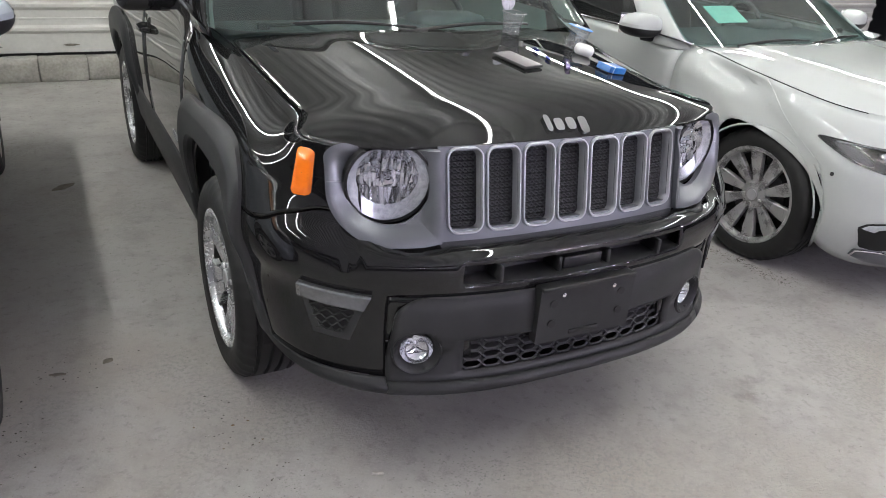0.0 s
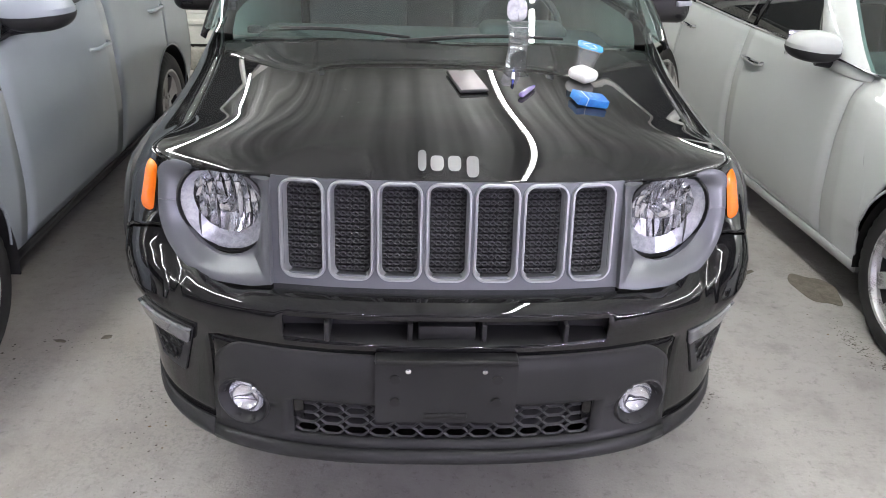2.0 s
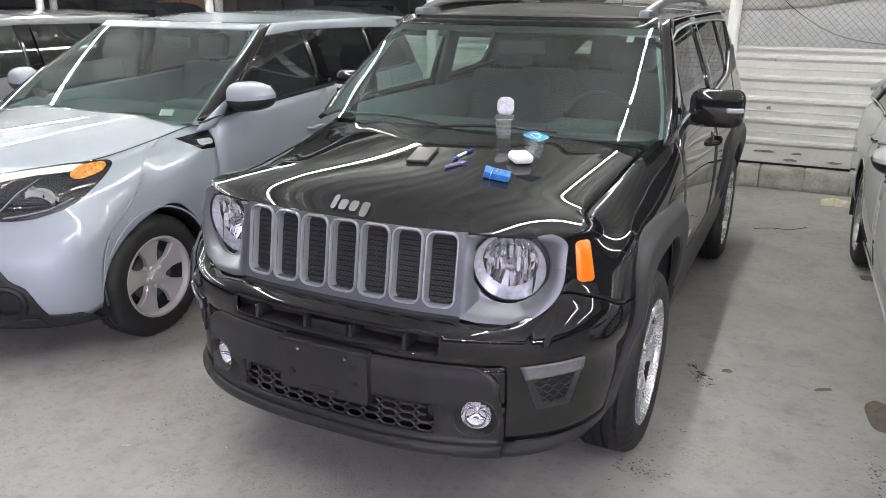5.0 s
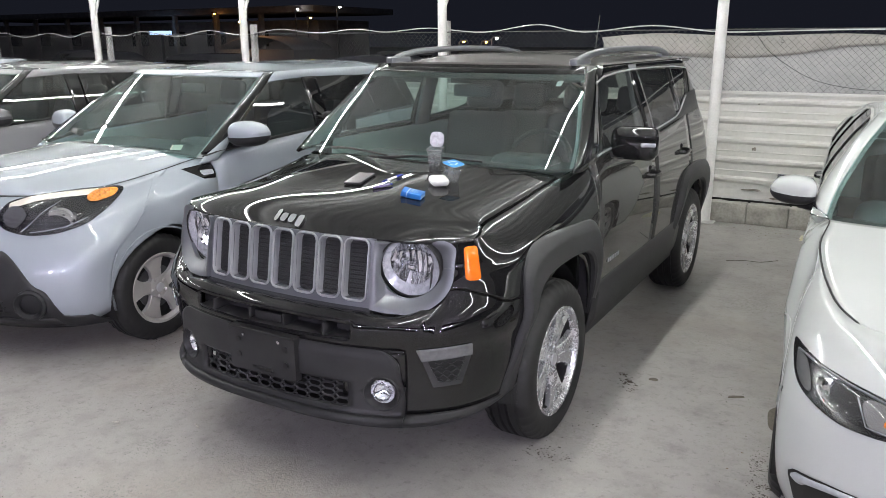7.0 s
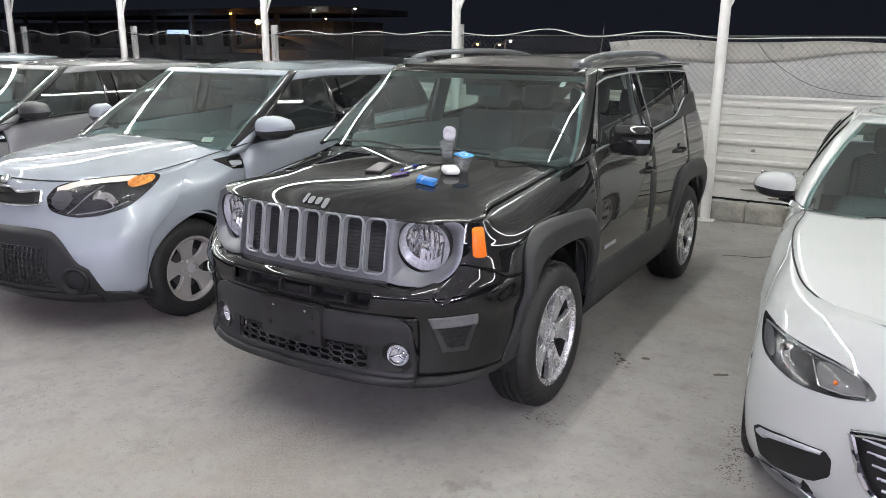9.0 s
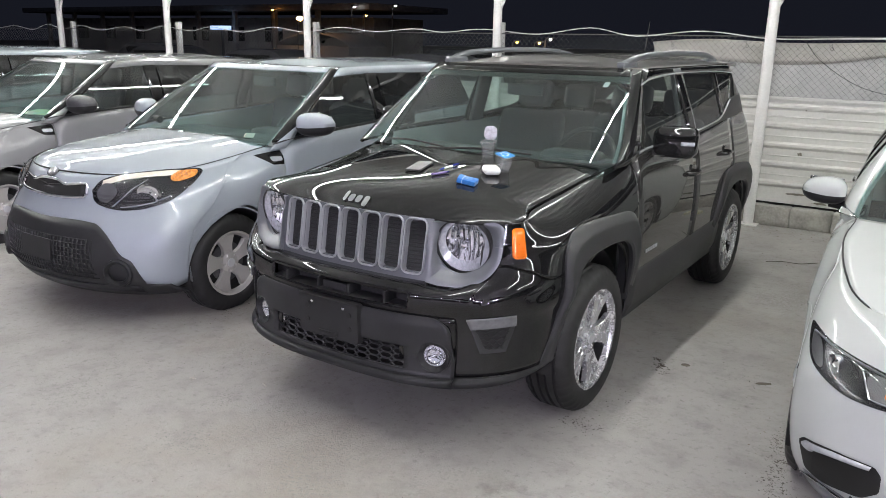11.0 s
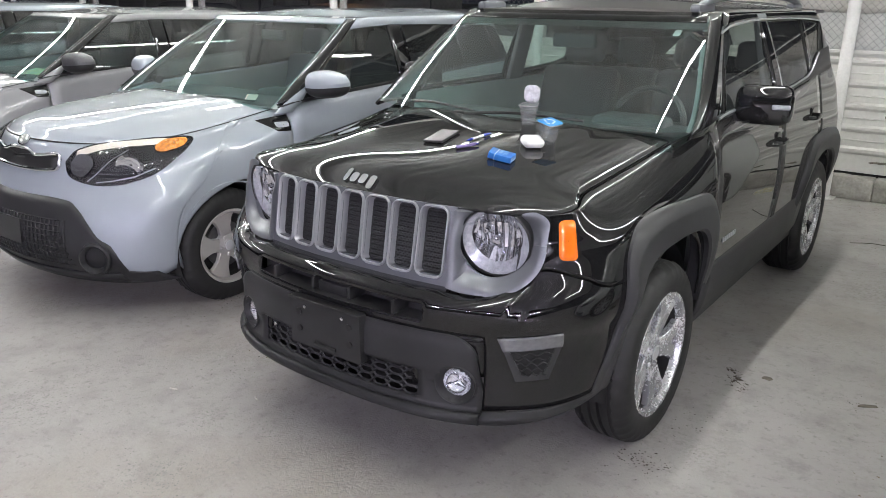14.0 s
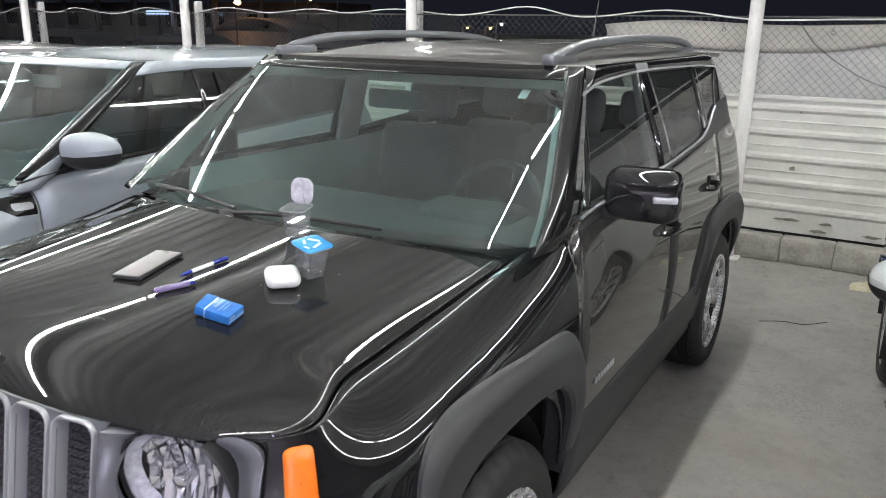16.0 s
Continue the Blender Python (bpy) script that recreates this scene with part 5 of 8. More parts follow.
    tube(an, [(0.0, 3.66, 1.66), (0.0, 3.74, 1.96)], lambda t: 0.006 - 0.003 * t, 6)
    part("aerial", an, MATTE_BLACK, car)
    rw = bmesh.new()
    grid(rw, lambda u, v: Vector((u * 0.62, lerp(3.99, 3.88, v), lerp(1.27, 1.6, v))), steps(-1, 1, 4), [0, 1], flip=True)
    part("rear_window", rw, SIDE_GLASS, car)
    # wipers
    for a, b3 in (((-0.64, 1.03, 1.205), (-0.10, 0.885, 1.217)), ((-0.16, 0.855, 1.205), (0.42, 0.925, 1.217))):
        wb = bmesh.new()
        tube(wb, spline([a, lerp(Vector(a), Vector(b3), 0.5) + Vector((0, -0.03, 0.02)), b3], 5), lambda t: 0.008 - 0.003 * t, 6)
        box(wb, a, (0.05, 0.035, 0.026), 0.008)
        part("wiper", wb, MATTE_BLACK, car, "black wiper arm at rest")
    # inside
    ins = bmesh.new()
    box(ins, (0, 1.42, 0.98), (1.46, 0.55, 0.30), 0.07, seg=3)
    box(ins, (0.37, 1.55, 1.12), (0.36, 0.2, 0.1), 0.04, seg=3)
    part("dashboard", ins, DARK_INTERIOR, car)
    part("cabin_floor", boxed((0, 2.5, 0.5), (1.5, 2.6, 0.06)), DARK_INTERIOR, car)
    part("parcel_shelf", boxed((0, 3.65, 1.0), (1.4, 0.5, 0.04)), DARK_INTERIOR, car)
    steering_wheel(car, 0.37, 1.72, 1.10)
    for x in (-0.37, 0.37):
        seat(car, x, 2.05, 0.68, BLACK_FABRIC)
    for x in (-0.42, 0, 0.42):
        seat(car, x, 2.95, 0.68, BLACK_FABRIC, 0.42, 0.55)
    part("rear_view_mirror", boxed((0, 1.62, 1.50), (0.24, 0.03, 0.07), 0.012), DARK_INTERIOR, car)
    hl = bmesh.new()
    grid(hl, lambda u, v: Vector((u * 0.62, lerp(1.66, 3.8, v), 1.615)), [-1, 1], [0, 1])
    part("headliner", hl, GREY_FABRIC, car, solid=0.01)
    part("window_sticker", boxed((0.552, 1.545, 1.555), (0.03, 0.002, 0.045), 0.0, pose(0, 0, 0, -57, 0, 0)), CABLE, car)
    w = wheel(car, "silver five-spoke alloy wheel", 0.372, 0.235, 0.254, 5, jeep_spoke, POLISHED, turn=-0.4, axle=0.358)
    put_wheels(w, 0.79, (0.772, 3.35), 0.358)
    return car



# ---- the neighbouring cars share one way of building ----
def blob(outline, f, rings=5):
    """A sheet that fills an outline of (a, b) on the surface f(a, b, t); t is 0 in the middle and 1 on the edge."""
    bm = bmesh.new()
    ca, cb = sum(p[0] for p in outline) / len(outline), sum(p[1] for p in outline) / len(outline)
    k = len(outline)
    grid(bm, lambda i, t: f(lerp(ca, outline[int(i) % k][0], t), lerp(cb, outline[int(i) % k][1], t), t), list(range(k + 1)), steps(0.02, 1, rings))
    bmesh.ops.remove_doubles(bm, verts=bm.verts, dist=0.0003)
    bmesh.ops.recalc_face_normals(bm, faces=bm.faces)
    return bm


def smooth_outline(pts, n=6):
    p = [(*q, 0) for q in pts]
    loop = spline([*p, p[0]], n)[:-1]
    return [(v.x, v.y) for v in loop]


def facing(bm, way):
    """Turns the sheet so that its faces look towards way."""
    if sum((f.normal.dot(Vector(way)) * f.calc_area() for f in bm.faces)) < 0:
        bmesh.ops.reverse_faces(bm, faces=bm.faces)
    return bm


def car_skin(car, B, U, paint, D):
    """Panels, glass, roof and cabin from the two skins B and U and the design values D."""
    xe, ze = D["hood_x"], D["hood_z"]
    lo = D["bumper_low"]
    mid = bmesh.new()
    zt = B.corner_top(xe, 0.0)
    grid(mid, lambda x, z: B.front(x, z), steps(-xe, xe, 20), steps(lo, zt, 20))
    for s in (1, -1):
        cp = corner_patch(B, s, xe, lambda u: lerp(lo, D["sill_z"] + 0.05, u * u), lambda u: B.corner_top(xe, u), 20, 20)
        tmp = bpy.data.meshes.new("corner")
        cp.to_mesh(tmp)
        cp.free()
        mid.from_mesh(tmp)
        bpy.data.meshes.remove(tmp)
    bmesh.ops.remove_doubles(mid, verts=mid.verts, dist=0.0015)
    bumper = part("front_bumper", mid, paint, car, solid=0.01)
    y1, y2, y3 = D["cuts"]
    for s in (1, -1):
        yc, zc0, a, b, n = B.wheels[0]
        ys = arch_ys(yc, a, 18) + [lerp(yc + a, y1 - 0.004, 0.5), y1 - 0.004]
        part("front_fender", fender_patch(B, s, ys, lambda y: B.arch(y, D["sill_z"]), B.seam_z, 22), paint, car, solid=0.01)
        part("front_door", side_patch(B, s, steps(y1 + 0.004, y2 - 0.004, 12), lambda y: D["sill_z"] + 0.06, B.seam_z, 20), paint, car, solid=0.02)
        yc, zc0, a, b, n = B.wheels[1]
        aa = arch_ys(yc, a, 18)
        ys = [y for y in steps(y2 + 0.004, y3 - 0.004, 10) if y < yc - a] + [y for y in aa if y < y3 - 0.004] + [y3 - 0.004]
        part("rear_door", side_patch(B, s, sorted(set(ys)), lambda y: max(D["sill_z"] + 0.06, B.arch(y, 0.3)), B.seam_z, 20), paint, car, solid=0.02)
        ys = [y3 + 0.004] + [y for y in aa if y > y3 + 0.01] + steps(yc + a + 0.02, B.tail(0.7) - 0.01, 12)
        part("quarter_panel", side_patch(B, s, ys, lambda y: B.arch(y, D["sill_z"]), B.seam_z, 20), paint, car, solid=0.02)
        sk = bmesh.new()
        ya, yb = B.wheels[0][0] + B.wheels[0][2], B.wheels[1][0] - B.wheels[1][2]
        grid(sk, lambda y, z: mirror_x(B.side(y, z, 0.006), s), steps(ya, yb, 12), steps(D["sill_z"], D["sill_z"] + 0.054, 2), flip=s < 0)
        grid(sk, lambda y, v: mirror_x(Vector((lerp(B.width(y, D["sill_z"]) + 0.006, 0.4, v), y, D["sill_z"] - 0.05 * v)), s), steps(ya, yb, 2), [0, 1], flip=s > 0)
        part("sill", sk, D.get("sill_mat", paint), car, solid=0.01)
        for yc, zc0, a, b, n in B.wheels:
            ln = bmesh.new()
            w0 = B.width(yc, zc0 + b) - 0.01
            grid(ln, lambda u, v: mirror_x(Vector((lerp(w0, 0.42, v), yc - (a - 0.002) * math.cos(u), zc0 + (b - 0.002) * max(math.sin(u), -0.3))), s), steps(-0.3, math.pi + 0.3, 20), [0, 1])
            grid(ln, lambda u, v: mirror_x(Vector((0.43, yc - a * math.cos(u) * v, zc0 + b * math.sin(u) * v)), s), steps(-0.3, math.pi + 0.3, 20), [0.02, 1])
            part("wheel_liner", ln, DEEP_BLACK, car)
            lipb = bmesh.new()
            tube(lipb, [mirror_x(B.side(y, B.arch(y, D["sill_z"]), -0.004), s) for y in arch_ys(yc, a * 0.999, 24)], 0.006, 6)
            part("arch_edge", lipb, D.get("arch_mat", paint), car)
    part("underbody", boxed((0, (B.wheels[0][0] + B.wheels[1][0]) / 2 - 0.05, 0.30), (1.3, B.tail(0.5) - 0.5, 0.14), 0.03), DEEP_BLACK, car)
    part("engine_bay", boxed((0, 0.62, 0.66), (1.0, 0.7, 0.36)), DEEP_BLACK, car)
    tl = bmesh.new()
    yt = B.tail(0.8) - 0.015
    grid(tl, lambda u, z: (u * B.width(yt, z), yt, z), steps(-1, 1, 6), steps(0.3, B.seam_z(yt), 8), flip=True)
    part("tailgate", tl, paint, car)

    zc, cow = D["hood_mid"], D["cowl_y"]

    def hood(u, v):
        yf = B.front(u * xe, ze).y
        y = lerp(yf, cow + D["cowl_bow"] * u * u, v**1.3)
        x = u * B.edge_x(lerp(B.front(xe, ze).y, cow + D["cowl_bow"], v**1.3)) * 0.995
        rel = y - yf
        top = lerp(zc(B.nose(ze) + rel), zc(y), smooth01(rel / 0.45))
        z = lerp(top, min(B.seam_z(y) + 0.003, top), abs(u) ** D["hood_pow"])
        if rel < 0.05:
            z = lerp(min(ze, z), z, smooth01(rel / 0.05) ** 0.6)
        for e, h in D["hood_lines"]:
            z += h * (1 - smooth01((abs(x) - lerp(e * 0.75, e, v)) / 0.07)) * smooth01(v * 4)
        return Vector((x, y, z))

    hb = bmesh.new()
    grid(hb, hood, steps(-1, 1, 48), steps(0, 1, 36))
    part("hood", hb, paint, car, solid=0.012, sharp=60)
    # black tube stands in for the dark shut line round the hood
    sl = bmesh.new()
    tube(sl, [hood(-1, v) + Vector((0, 0, -0.003)) for v in steps(1, 0, 24)] + [hood(u, 0) + Vector((0, -0.002, -0.001)) for u in steps(-0.96, 0.96, 30)] + [hood(1, v) + Vector((0, 0, -0.003)) for v in steps(0, 1, 24)], 0.0045, 6)
    part("shut_line_shade", sl, DEEP_BLACK, car)
    cw = bmesh.new()
    grid(cw, lambda u, v: Vector((u * 0.80, cow - 0.02 + D["cowl_bow"] * u * u + 0.22 * v, D["ws"][0] + 0.005 - 0.02 * v)), steps(-1, 1, 20), [0, 0.5, 1])
    part("cowl", cw, MATTE_BLACK, car, solid=0.01)

    w0, w1, k = D["ws"]
    wx = lambda z: U.corner_w(z) * k
    g = bmesh.new()
    grid(g, lambda u, v: U.front(u * wx(lerp(w0, w1, v)), lerp(w0, w1, v)), steps(-1, 1, 26), steps(0, 1, 14))
    part("windscreen", g, WINDSCREEN, car)
    top = bmesh.new()
    grid(top, lambda u, z: U.front(u * U.corner_w(z) * (k + 0.01), z, 0.002), steps(-1, 1, 22), steps(w1 - 0.006, D["roof_z"], 3))
    part("windscreen_header", top, paint, car, solid=0.01)
    belt = lambda y: B.seam_z(y) + 0.012
    wt = D["wtop"]
    for s in (1, -1):
        pil = bmesh.new()

        def pillar(u, v):
            z = lerp(w0 - 0.02, D["roof_z"], v)
            return mirror_x(U.corner(lerp(U.c_of_x(wx(z), z), 1.0, u), z, 0.003), s)

        split = D.get("pillar_split", 0.0)
        if split:
            v1 = split
            grid(pil, lambda u, v: pillar(u * lerp(0.30, 1.0, smooth01(v / v1)), v), steps(0, 1, 10), steps(0.1, 1, 16), flip=s < 0)
            foot = bmesh.new()
            grid(foot, lambda u, v: pillar(lerp(lerp(0.305, 1.0, smooth01(v / v1)), 1.0, u), v), steps(0, 1, 6), steps(0, v1 * 0.97, 8), flip=s < 0)
            part("pillar_foot", foot, paint, car, solid=0.02)
        else:
            grid(pil, pillar, steps(0, 1, 10), steps(0, 1, 14), flip=s < 0)
        part("windscreen_pillar", pil, D.get("pillar_mat", paint), car, solid=0.02)
        pt = bmesh.new()
        zz = lambda v: lerp(w0, D["roof_z"] - 0.01, v)
        grid(pt, lambda u, v: mirror_x(U.corner(lerp(U.c_of_x(wx(zz(v)), zz(v)), 1.0, u), zz(v), -0.026), s), steps(0, 1, 6), steps(0, 1, 8))
        part("pillar_trim", pt, PALE_TRIM, car)
        dt = bmesh.new()
        y9 = D["cuts"][0] + 0.12
        grid(dt, lambda y, v: mirror_x(Vector((min(B.width(y, lerp(0.5, B.seam_z(y), v)), U.width(y, belt(y))) - 0.06, y, lerp(0.5, B.seam_z(y) - 0.01, v))), s), steps(y9, D["belt_end"] - 0.5, 8), steps(0, 1, 5))
        part("door_trim", dt, PALE_TRIM, car)
        ry0, ry1 = D["roof_y"]
        hd = bmesh.new()

        def header(u, v):
            yg = lerp(ry0, ry1, u)
            z = lerp(wt(yg) - 0.004, lerp(D["roof_z"], D["roof_edge"](yg), smooth01(u * 6)) + 0.002, v)
            return mirror_x(U.side(lerp(U.y0(z) - 0.004, ry1, u), z, 0.003), s)

        grid(hd, header, steps(0, 1, 24), [0, 0.5, 1], flip=s < 0)
        part("door_header", hd, paint, car, solid=0.03)
        for (a0, a1, b0, b1), mat in D["windows"]:
            wb = bmesh.new()

            def f(u, v):
                y = lerp(lerp(a0, a1, v), lerp(b0, b1, v), u)
                z = lerp(belt(y), wt(y), v)
                return mirror_x(U.skin(max(y, U.y0(z) - 0.035), z, -0.006), s)

            grid(wb, f, steps(0, 1, 10), steps(0, 1, 8), flip=s < 0)
            part("side_window", wb, mat, car)
        for a0, a1, b0, b1 in D["posts"]:
            pb = bmesh.new()

            def pf(u, v):
                y = lerp(lerp(a0, a1, v), lerp(b0, b1, v), u)
                z = lerp(belt(y) - 0.01, wt(y) + 0.01, v)
                return mirror_x(U.skin(max(y, U.y0(z) - 0.03 + 0.02 * u), z, 0.002), s)

            grid(pb, pf, steps(0, 1, 5), steps(0, 1, 8), flip=s < 0)
            part("window_post", pb, paint if (a0, b0) == (1.16, 1.26) else D.get("post_mat", MATTE_BLACK), car, solid=0.025)
        lg = bmesh.new()
        grid(lg, lambda y, v: mirror_x(Vector((lerp(B.width(y, B.seam_z(y)) + 0.001, U.width(y, belt(y)) + 0.004, v), y, lerp(B.seam_z(y) - 0.003, belt(y) + 0.006, v))), s), steps(D["cuts"][0] - 0.05, D["belt_end"], 24), [0, 0.5, 1], flip=s < 0)
        part("window_ledge", lg, D.get("ledge_mat", MATTE_BLACK), car, solid=0.01)
        # mirror
        mx, my, mz = D["mirror"]
        # rounded shell, deeper towards the car, over a black foot
        ms = D.get("mirror_scale", 1.0)
        pw = lambda v, e: math.copysign(abs(v) ** e, v)

        def shell(a, b, grow=0.0, low=-1.0):
            ca, sa, cb, sb = math.cos(a), math.sin(a), math.cos(b), math.sin(b)
            x, y, z = (0.128 * ms + grow) * pw(ca, 0.6) * pw(cb, 0.66), (0.085 + grow) * pw(sa, 0.72) * pw(cb, 0.66), (0.082 * ms + grow) * pw(sb, 0.74)
            z = max(z, low) - 0.16 * max(0.0, x) * (1 if z > 0 else -0.6)
            return Vector((s * (mx + x), my + min(y, 0.055) + 0.22 * x, mz + z))

        mm = sheet(lambda a, b: shell(a, b), steps(0, 2 * math.pi, 40), steps(-math.pi / 2, math.pi / 2, 20), flip=s < 0)
        mr = part("door_mirror", mm, D.get("mirror_mat", paint), car, sharp=60)
        low = sheet(lambda a, b: shell(a, b, 0.003), steps(0, 2 * math.pi, 40), steps(-math.pi / 2, -0.16, 10), flip=s < 0)
        part("mirror_base", low, MATTE_BLACK, mr, sharp=60)
        foot = bmesh.new()
        tube(foot, spline([(s * (mx - 0.20), my - 0.02, mz - 0.085), (s * (mx - 0.13), my - 0.01, mz - 0.078), (s * (mx - 0.03), my + 0.005, mz - 0.068)], 5), lambda t: 0.030 - 0.008 * t, 10)
        part("mirror_arm", foot, MATTE_BLACK, mr)
        part("mirror_glass", boxed((s * mx, my + 0.064, mz), (0.17, 0.006, 0.11), 0.002, pose(0, 0, 0, 0, 0, s * 14)), CHROME, mr)
        for y, z in D["handles"]:
            x = B.width(y, z)
            h2 = bmesh.new()
            tube(h2, spline([(s * (x - 0.006), y - 0.11, z), (s * (x + 0.026), y - 0.08, z), (s * (x + 0.032), y, z + 0.004), (s * (x + 0.026), y + 0.08, z), (s * (x - 0.006), y + 0.11, z)], 5), 0.011, 8)
            part("door_handle", h2, D.get("handle_mat", paint), car)

    ry0, ry1 = D["roof_y"]

    def roof(u, v):
        wf = U.corner_w(D["roof_z"])
        y = lerp(U.front(u * wf * 0.997, D["roof_z"]).y, ry1, v)
        e = lerp(D["roof_z"], D["roof_edge"](max(y, ry0)), smooth01(v * 6))
        w = U.corner_w(e) + 0.001
        crown = D["crown"] * (1 - abs(u) ** 2.6) * smooth01(v * 3.5) * (1 - 0.6 * smooth01((v - 0.75) * 4))
        return Vector((u * w, y, e + crown))

    rf = bmesh.new()
    grid(rf, roof, steps(-1, 1, 30), steps(0, 1, 30))
    part("roof", rf, paint, car, solid=0.02)
    bk = bmesh.new()
    grid(bk, lambda u, v: Vector((u * 0.6, lerp(B.tail(1.1) - 0.04, ry1, v), lerp(B.seam_z(B.tail(1.1) - 0.1), D["roof_edge"](ry1), v))), steps(-1, 1, 6), [0, 0.5, 1], flip=True)
    part("rear_window", bk, DARK_GLASS, car)
    # inside
    cy = D["dash_y"]
    ds = bmesh.new()
    box(ds, (0, cy, w0 - 0.13), (1.42, 0.55, 0.28), 0.08, seg=3)
    box(ds, (0.36, cy + 0.15, w0 - 0.0), (0.36, 0.2, 0.1), 0.04, seg=3)
    part("dashboard", ds, DARK_INTERIOR, car)
    part("cabin_floor", boxed((0, cy + 1.1, 0.42), (1.45, 2.4, 0.06)), DARK_INTERIOR, car)
    steering_wheel(car, 0.36, cy + 0.33, w0 - 0.03)
    for x in (-0.36, 0.36):
        seat(car, x, cy + 0.72, D["seat_z"], D["seat_mat"])
    for x in (-0.40, 0.40):
        seat(car, x, cy + 1.55, D["seat_z"], D["seat_mat"], 0.5, 0.5)
    part("rear_view_mirror", boxed((0, U.nose(w1) + 0.02, w1 - 0.10), (0.24, 0.03, 0.07), 0.012), DARK_INTERIOR, car)
    for a, b4 in (((-0.55, 0.0), (0.02, 0.01)), ((0.05, 0.0), (0.6, 0.03))):
        wb = bmesh.new()
        P = lambda q, h: Vector((q[0], cow + 0.05 + q[1] + D["cowl_bow"] * q[0] * q[0], w0 + h))
        tube(wb, spline([P(a, 0.01), lerp(P(a, 0.01), P(b4, 0.03), 0.5) + Vector((0, -0.02, 0.02)), P(b4, 0.03)], 5), lambda t: 0.010 - 0.004 * t, 6)
        part("wiper", wb, MATTE_BLACK, car)
    return bumper


def fender_patch(b, s, ys, zlo, zhi, rows):
    """Arch part of a fender, meeting the corner where the side begins at each height."""
    bm = bmesh.new()
    a, e = ys[0], ys[-1]

    def f(u, v):
        y = ys[int(u)]
        z = lerp(zlo(y), zhi(y), v)
        y0 = b.y0(z)
        y = y0 + (y - a) * (e - y0) / (e - a)
        z = lerp(zlo(ys[int(u)]), zhi(y), v)
        return mirror_x(b.side(y, z), s)

    grid(bm, f, list(range(len(ys))), steps(0, 1, rows), flip=s < 0)
    return bm


def hold(v):
    return lambda *a: v


build_jeep()


# ---- silver boxy hatchback ----
def build_soul(name, label, paint, cx, mirror_paint=None):
    car = thing(name, label, "car")
    B = Body(
        nose=curve1([0.2, 0.28, 0.38, 0.5, 0.62, 0.75, 0.85, 0.95, 1.02], [-0.06, -0.13, -0.165, -0.16, -0.125, -0.075, -0.045, 0.01, 0.12]),
        corner_w=curve1([0.2, 0.35, 0.6, 0.8, 0.94, 1.0], [0.82, 0.87, 0.89, 0.875, 0.82, 0.775]),
        n=curve1([0.3, 0.5, 0.8, 1.0], [2.0, 2.0, 2.1, 2.2]),
        length=curve1([0.3, 0.6, 0.75, 0.95], [0.46, 0.48, 0.60, 0.75]),
        side_w=curve1([0.2, 0.35, 0.6, 0.8, 1.0, 1.15, 1.3], [0.82, 0.865, 0.895, 0.892, 0.88, 0.86, 0.84]),
        seam_x=curve1([0.3, 0.6, 1.05, 1.4, 2.2, 3.2, 4.0], [0.68, 0.73, 0.775, 0.85, 0.855, 0.85, 0.8]),
        seam_z=curve1([0.2, 0.58, 1.05, 1.35, 2.2, 3.3, 4.0], [0.945, 0.985, 1.045, 1.085, 1.135, 1.19, 1.21]),
        roll_from=curve1([0.2, 1.0, 1.4, 4.0], [0.76, 0.88, 1.0, 1.08]),
        tail=curve1([0.3, 0.6, 1.2, 1.5], [3.9, 3.96, 3.9, 3.8]),
        wheels=[(0.66, 0.33, 0.365, 0.37, 2.0), (3.23, 0.33, 0.365, 0.37, 2.0)], sill=hold(0.24),
    )
    U = Body(
        nose=curve1([1.0, 1.06, 1.53, 1.6], [0.92, 1.0, 1.80, 1.92]),
        corner_w=curve1([1.0, 1.1, 1.4, 1.55], [0.865, 0.855, 0.765, 0.70]), n=hold(4.2), length=curve1([1.06, 1.55], [0.22, 0.10]),
        side_w=curve1([1.0, 1.1, 1.4, 1.55], [0.865, 0.855, 0.765, 0.70]), seam_x=hold(0.5), seam_z=hold(9), roll_from=hold(8),
        tail=curve1([1.1, 1.55], [3.92, 3.75]), wheels=[], sill=hold(0),
    )
    D = dict(
        hood_x=0.64, hood_z=0.945, bumper_low=0.22, sill_z=0.24, cuts=(1.16, 2.30, 3.18), hood_mid=curve1([-0.02, 0.04, 0.2, 0.6, 1.1], [0.94, 0.985, 1.025, 1.07, 1.095]),
        cowl_y=1.0, cowl_bow=0.1, hood_pow=3.0, hood_lines=((0.46, 0.012),), ws=(1.055, 1.535, 0.945), roof_z=1.56, roof_edge=hold(1.56), roof_y=(1.75, 3.72), crown=0.055,
        wtop=curve1([1.2, 1.65, 2.2, 3.3, 3.7], [1.42, 1.495, 1.52, 1.50, 1.47]), belt_end=3.85, pillar_mat=BLACK_PAINT, pillar_split=0.36, post_mat=BLACK_PAINT, sill_mat=MATTE_BLACK,
        windows=(((1.25, 1.655, 2.24, 2.24), TINTED_GLASS), ((2.38, 2.38, 3.02, 3.0), DARK_GLASS), ((3.1, 3.08, 3.55, 3.4), DARK_GLASS)),
        posts=((2.235, 2.235, 2.385, 2.385), (3.015, 2.995, 3.105, 3.085), (3.54, 3.39, 3.9, 3.72), (1.16, 1.57, 1.26, 1.665)),
        mirror=(0.965, 1.39, 1.19), handles=((2.13, 0.905), (3.05, 0.95)), dash_y=1.42, seat_z=0.62, seat_mat=GREY_FABRIC, mirror_mat=mirror_paint or paint,
    )
    car_skin(car, B, U, paint, D)
    st = U.front(0.60, 1.115, -0.006)
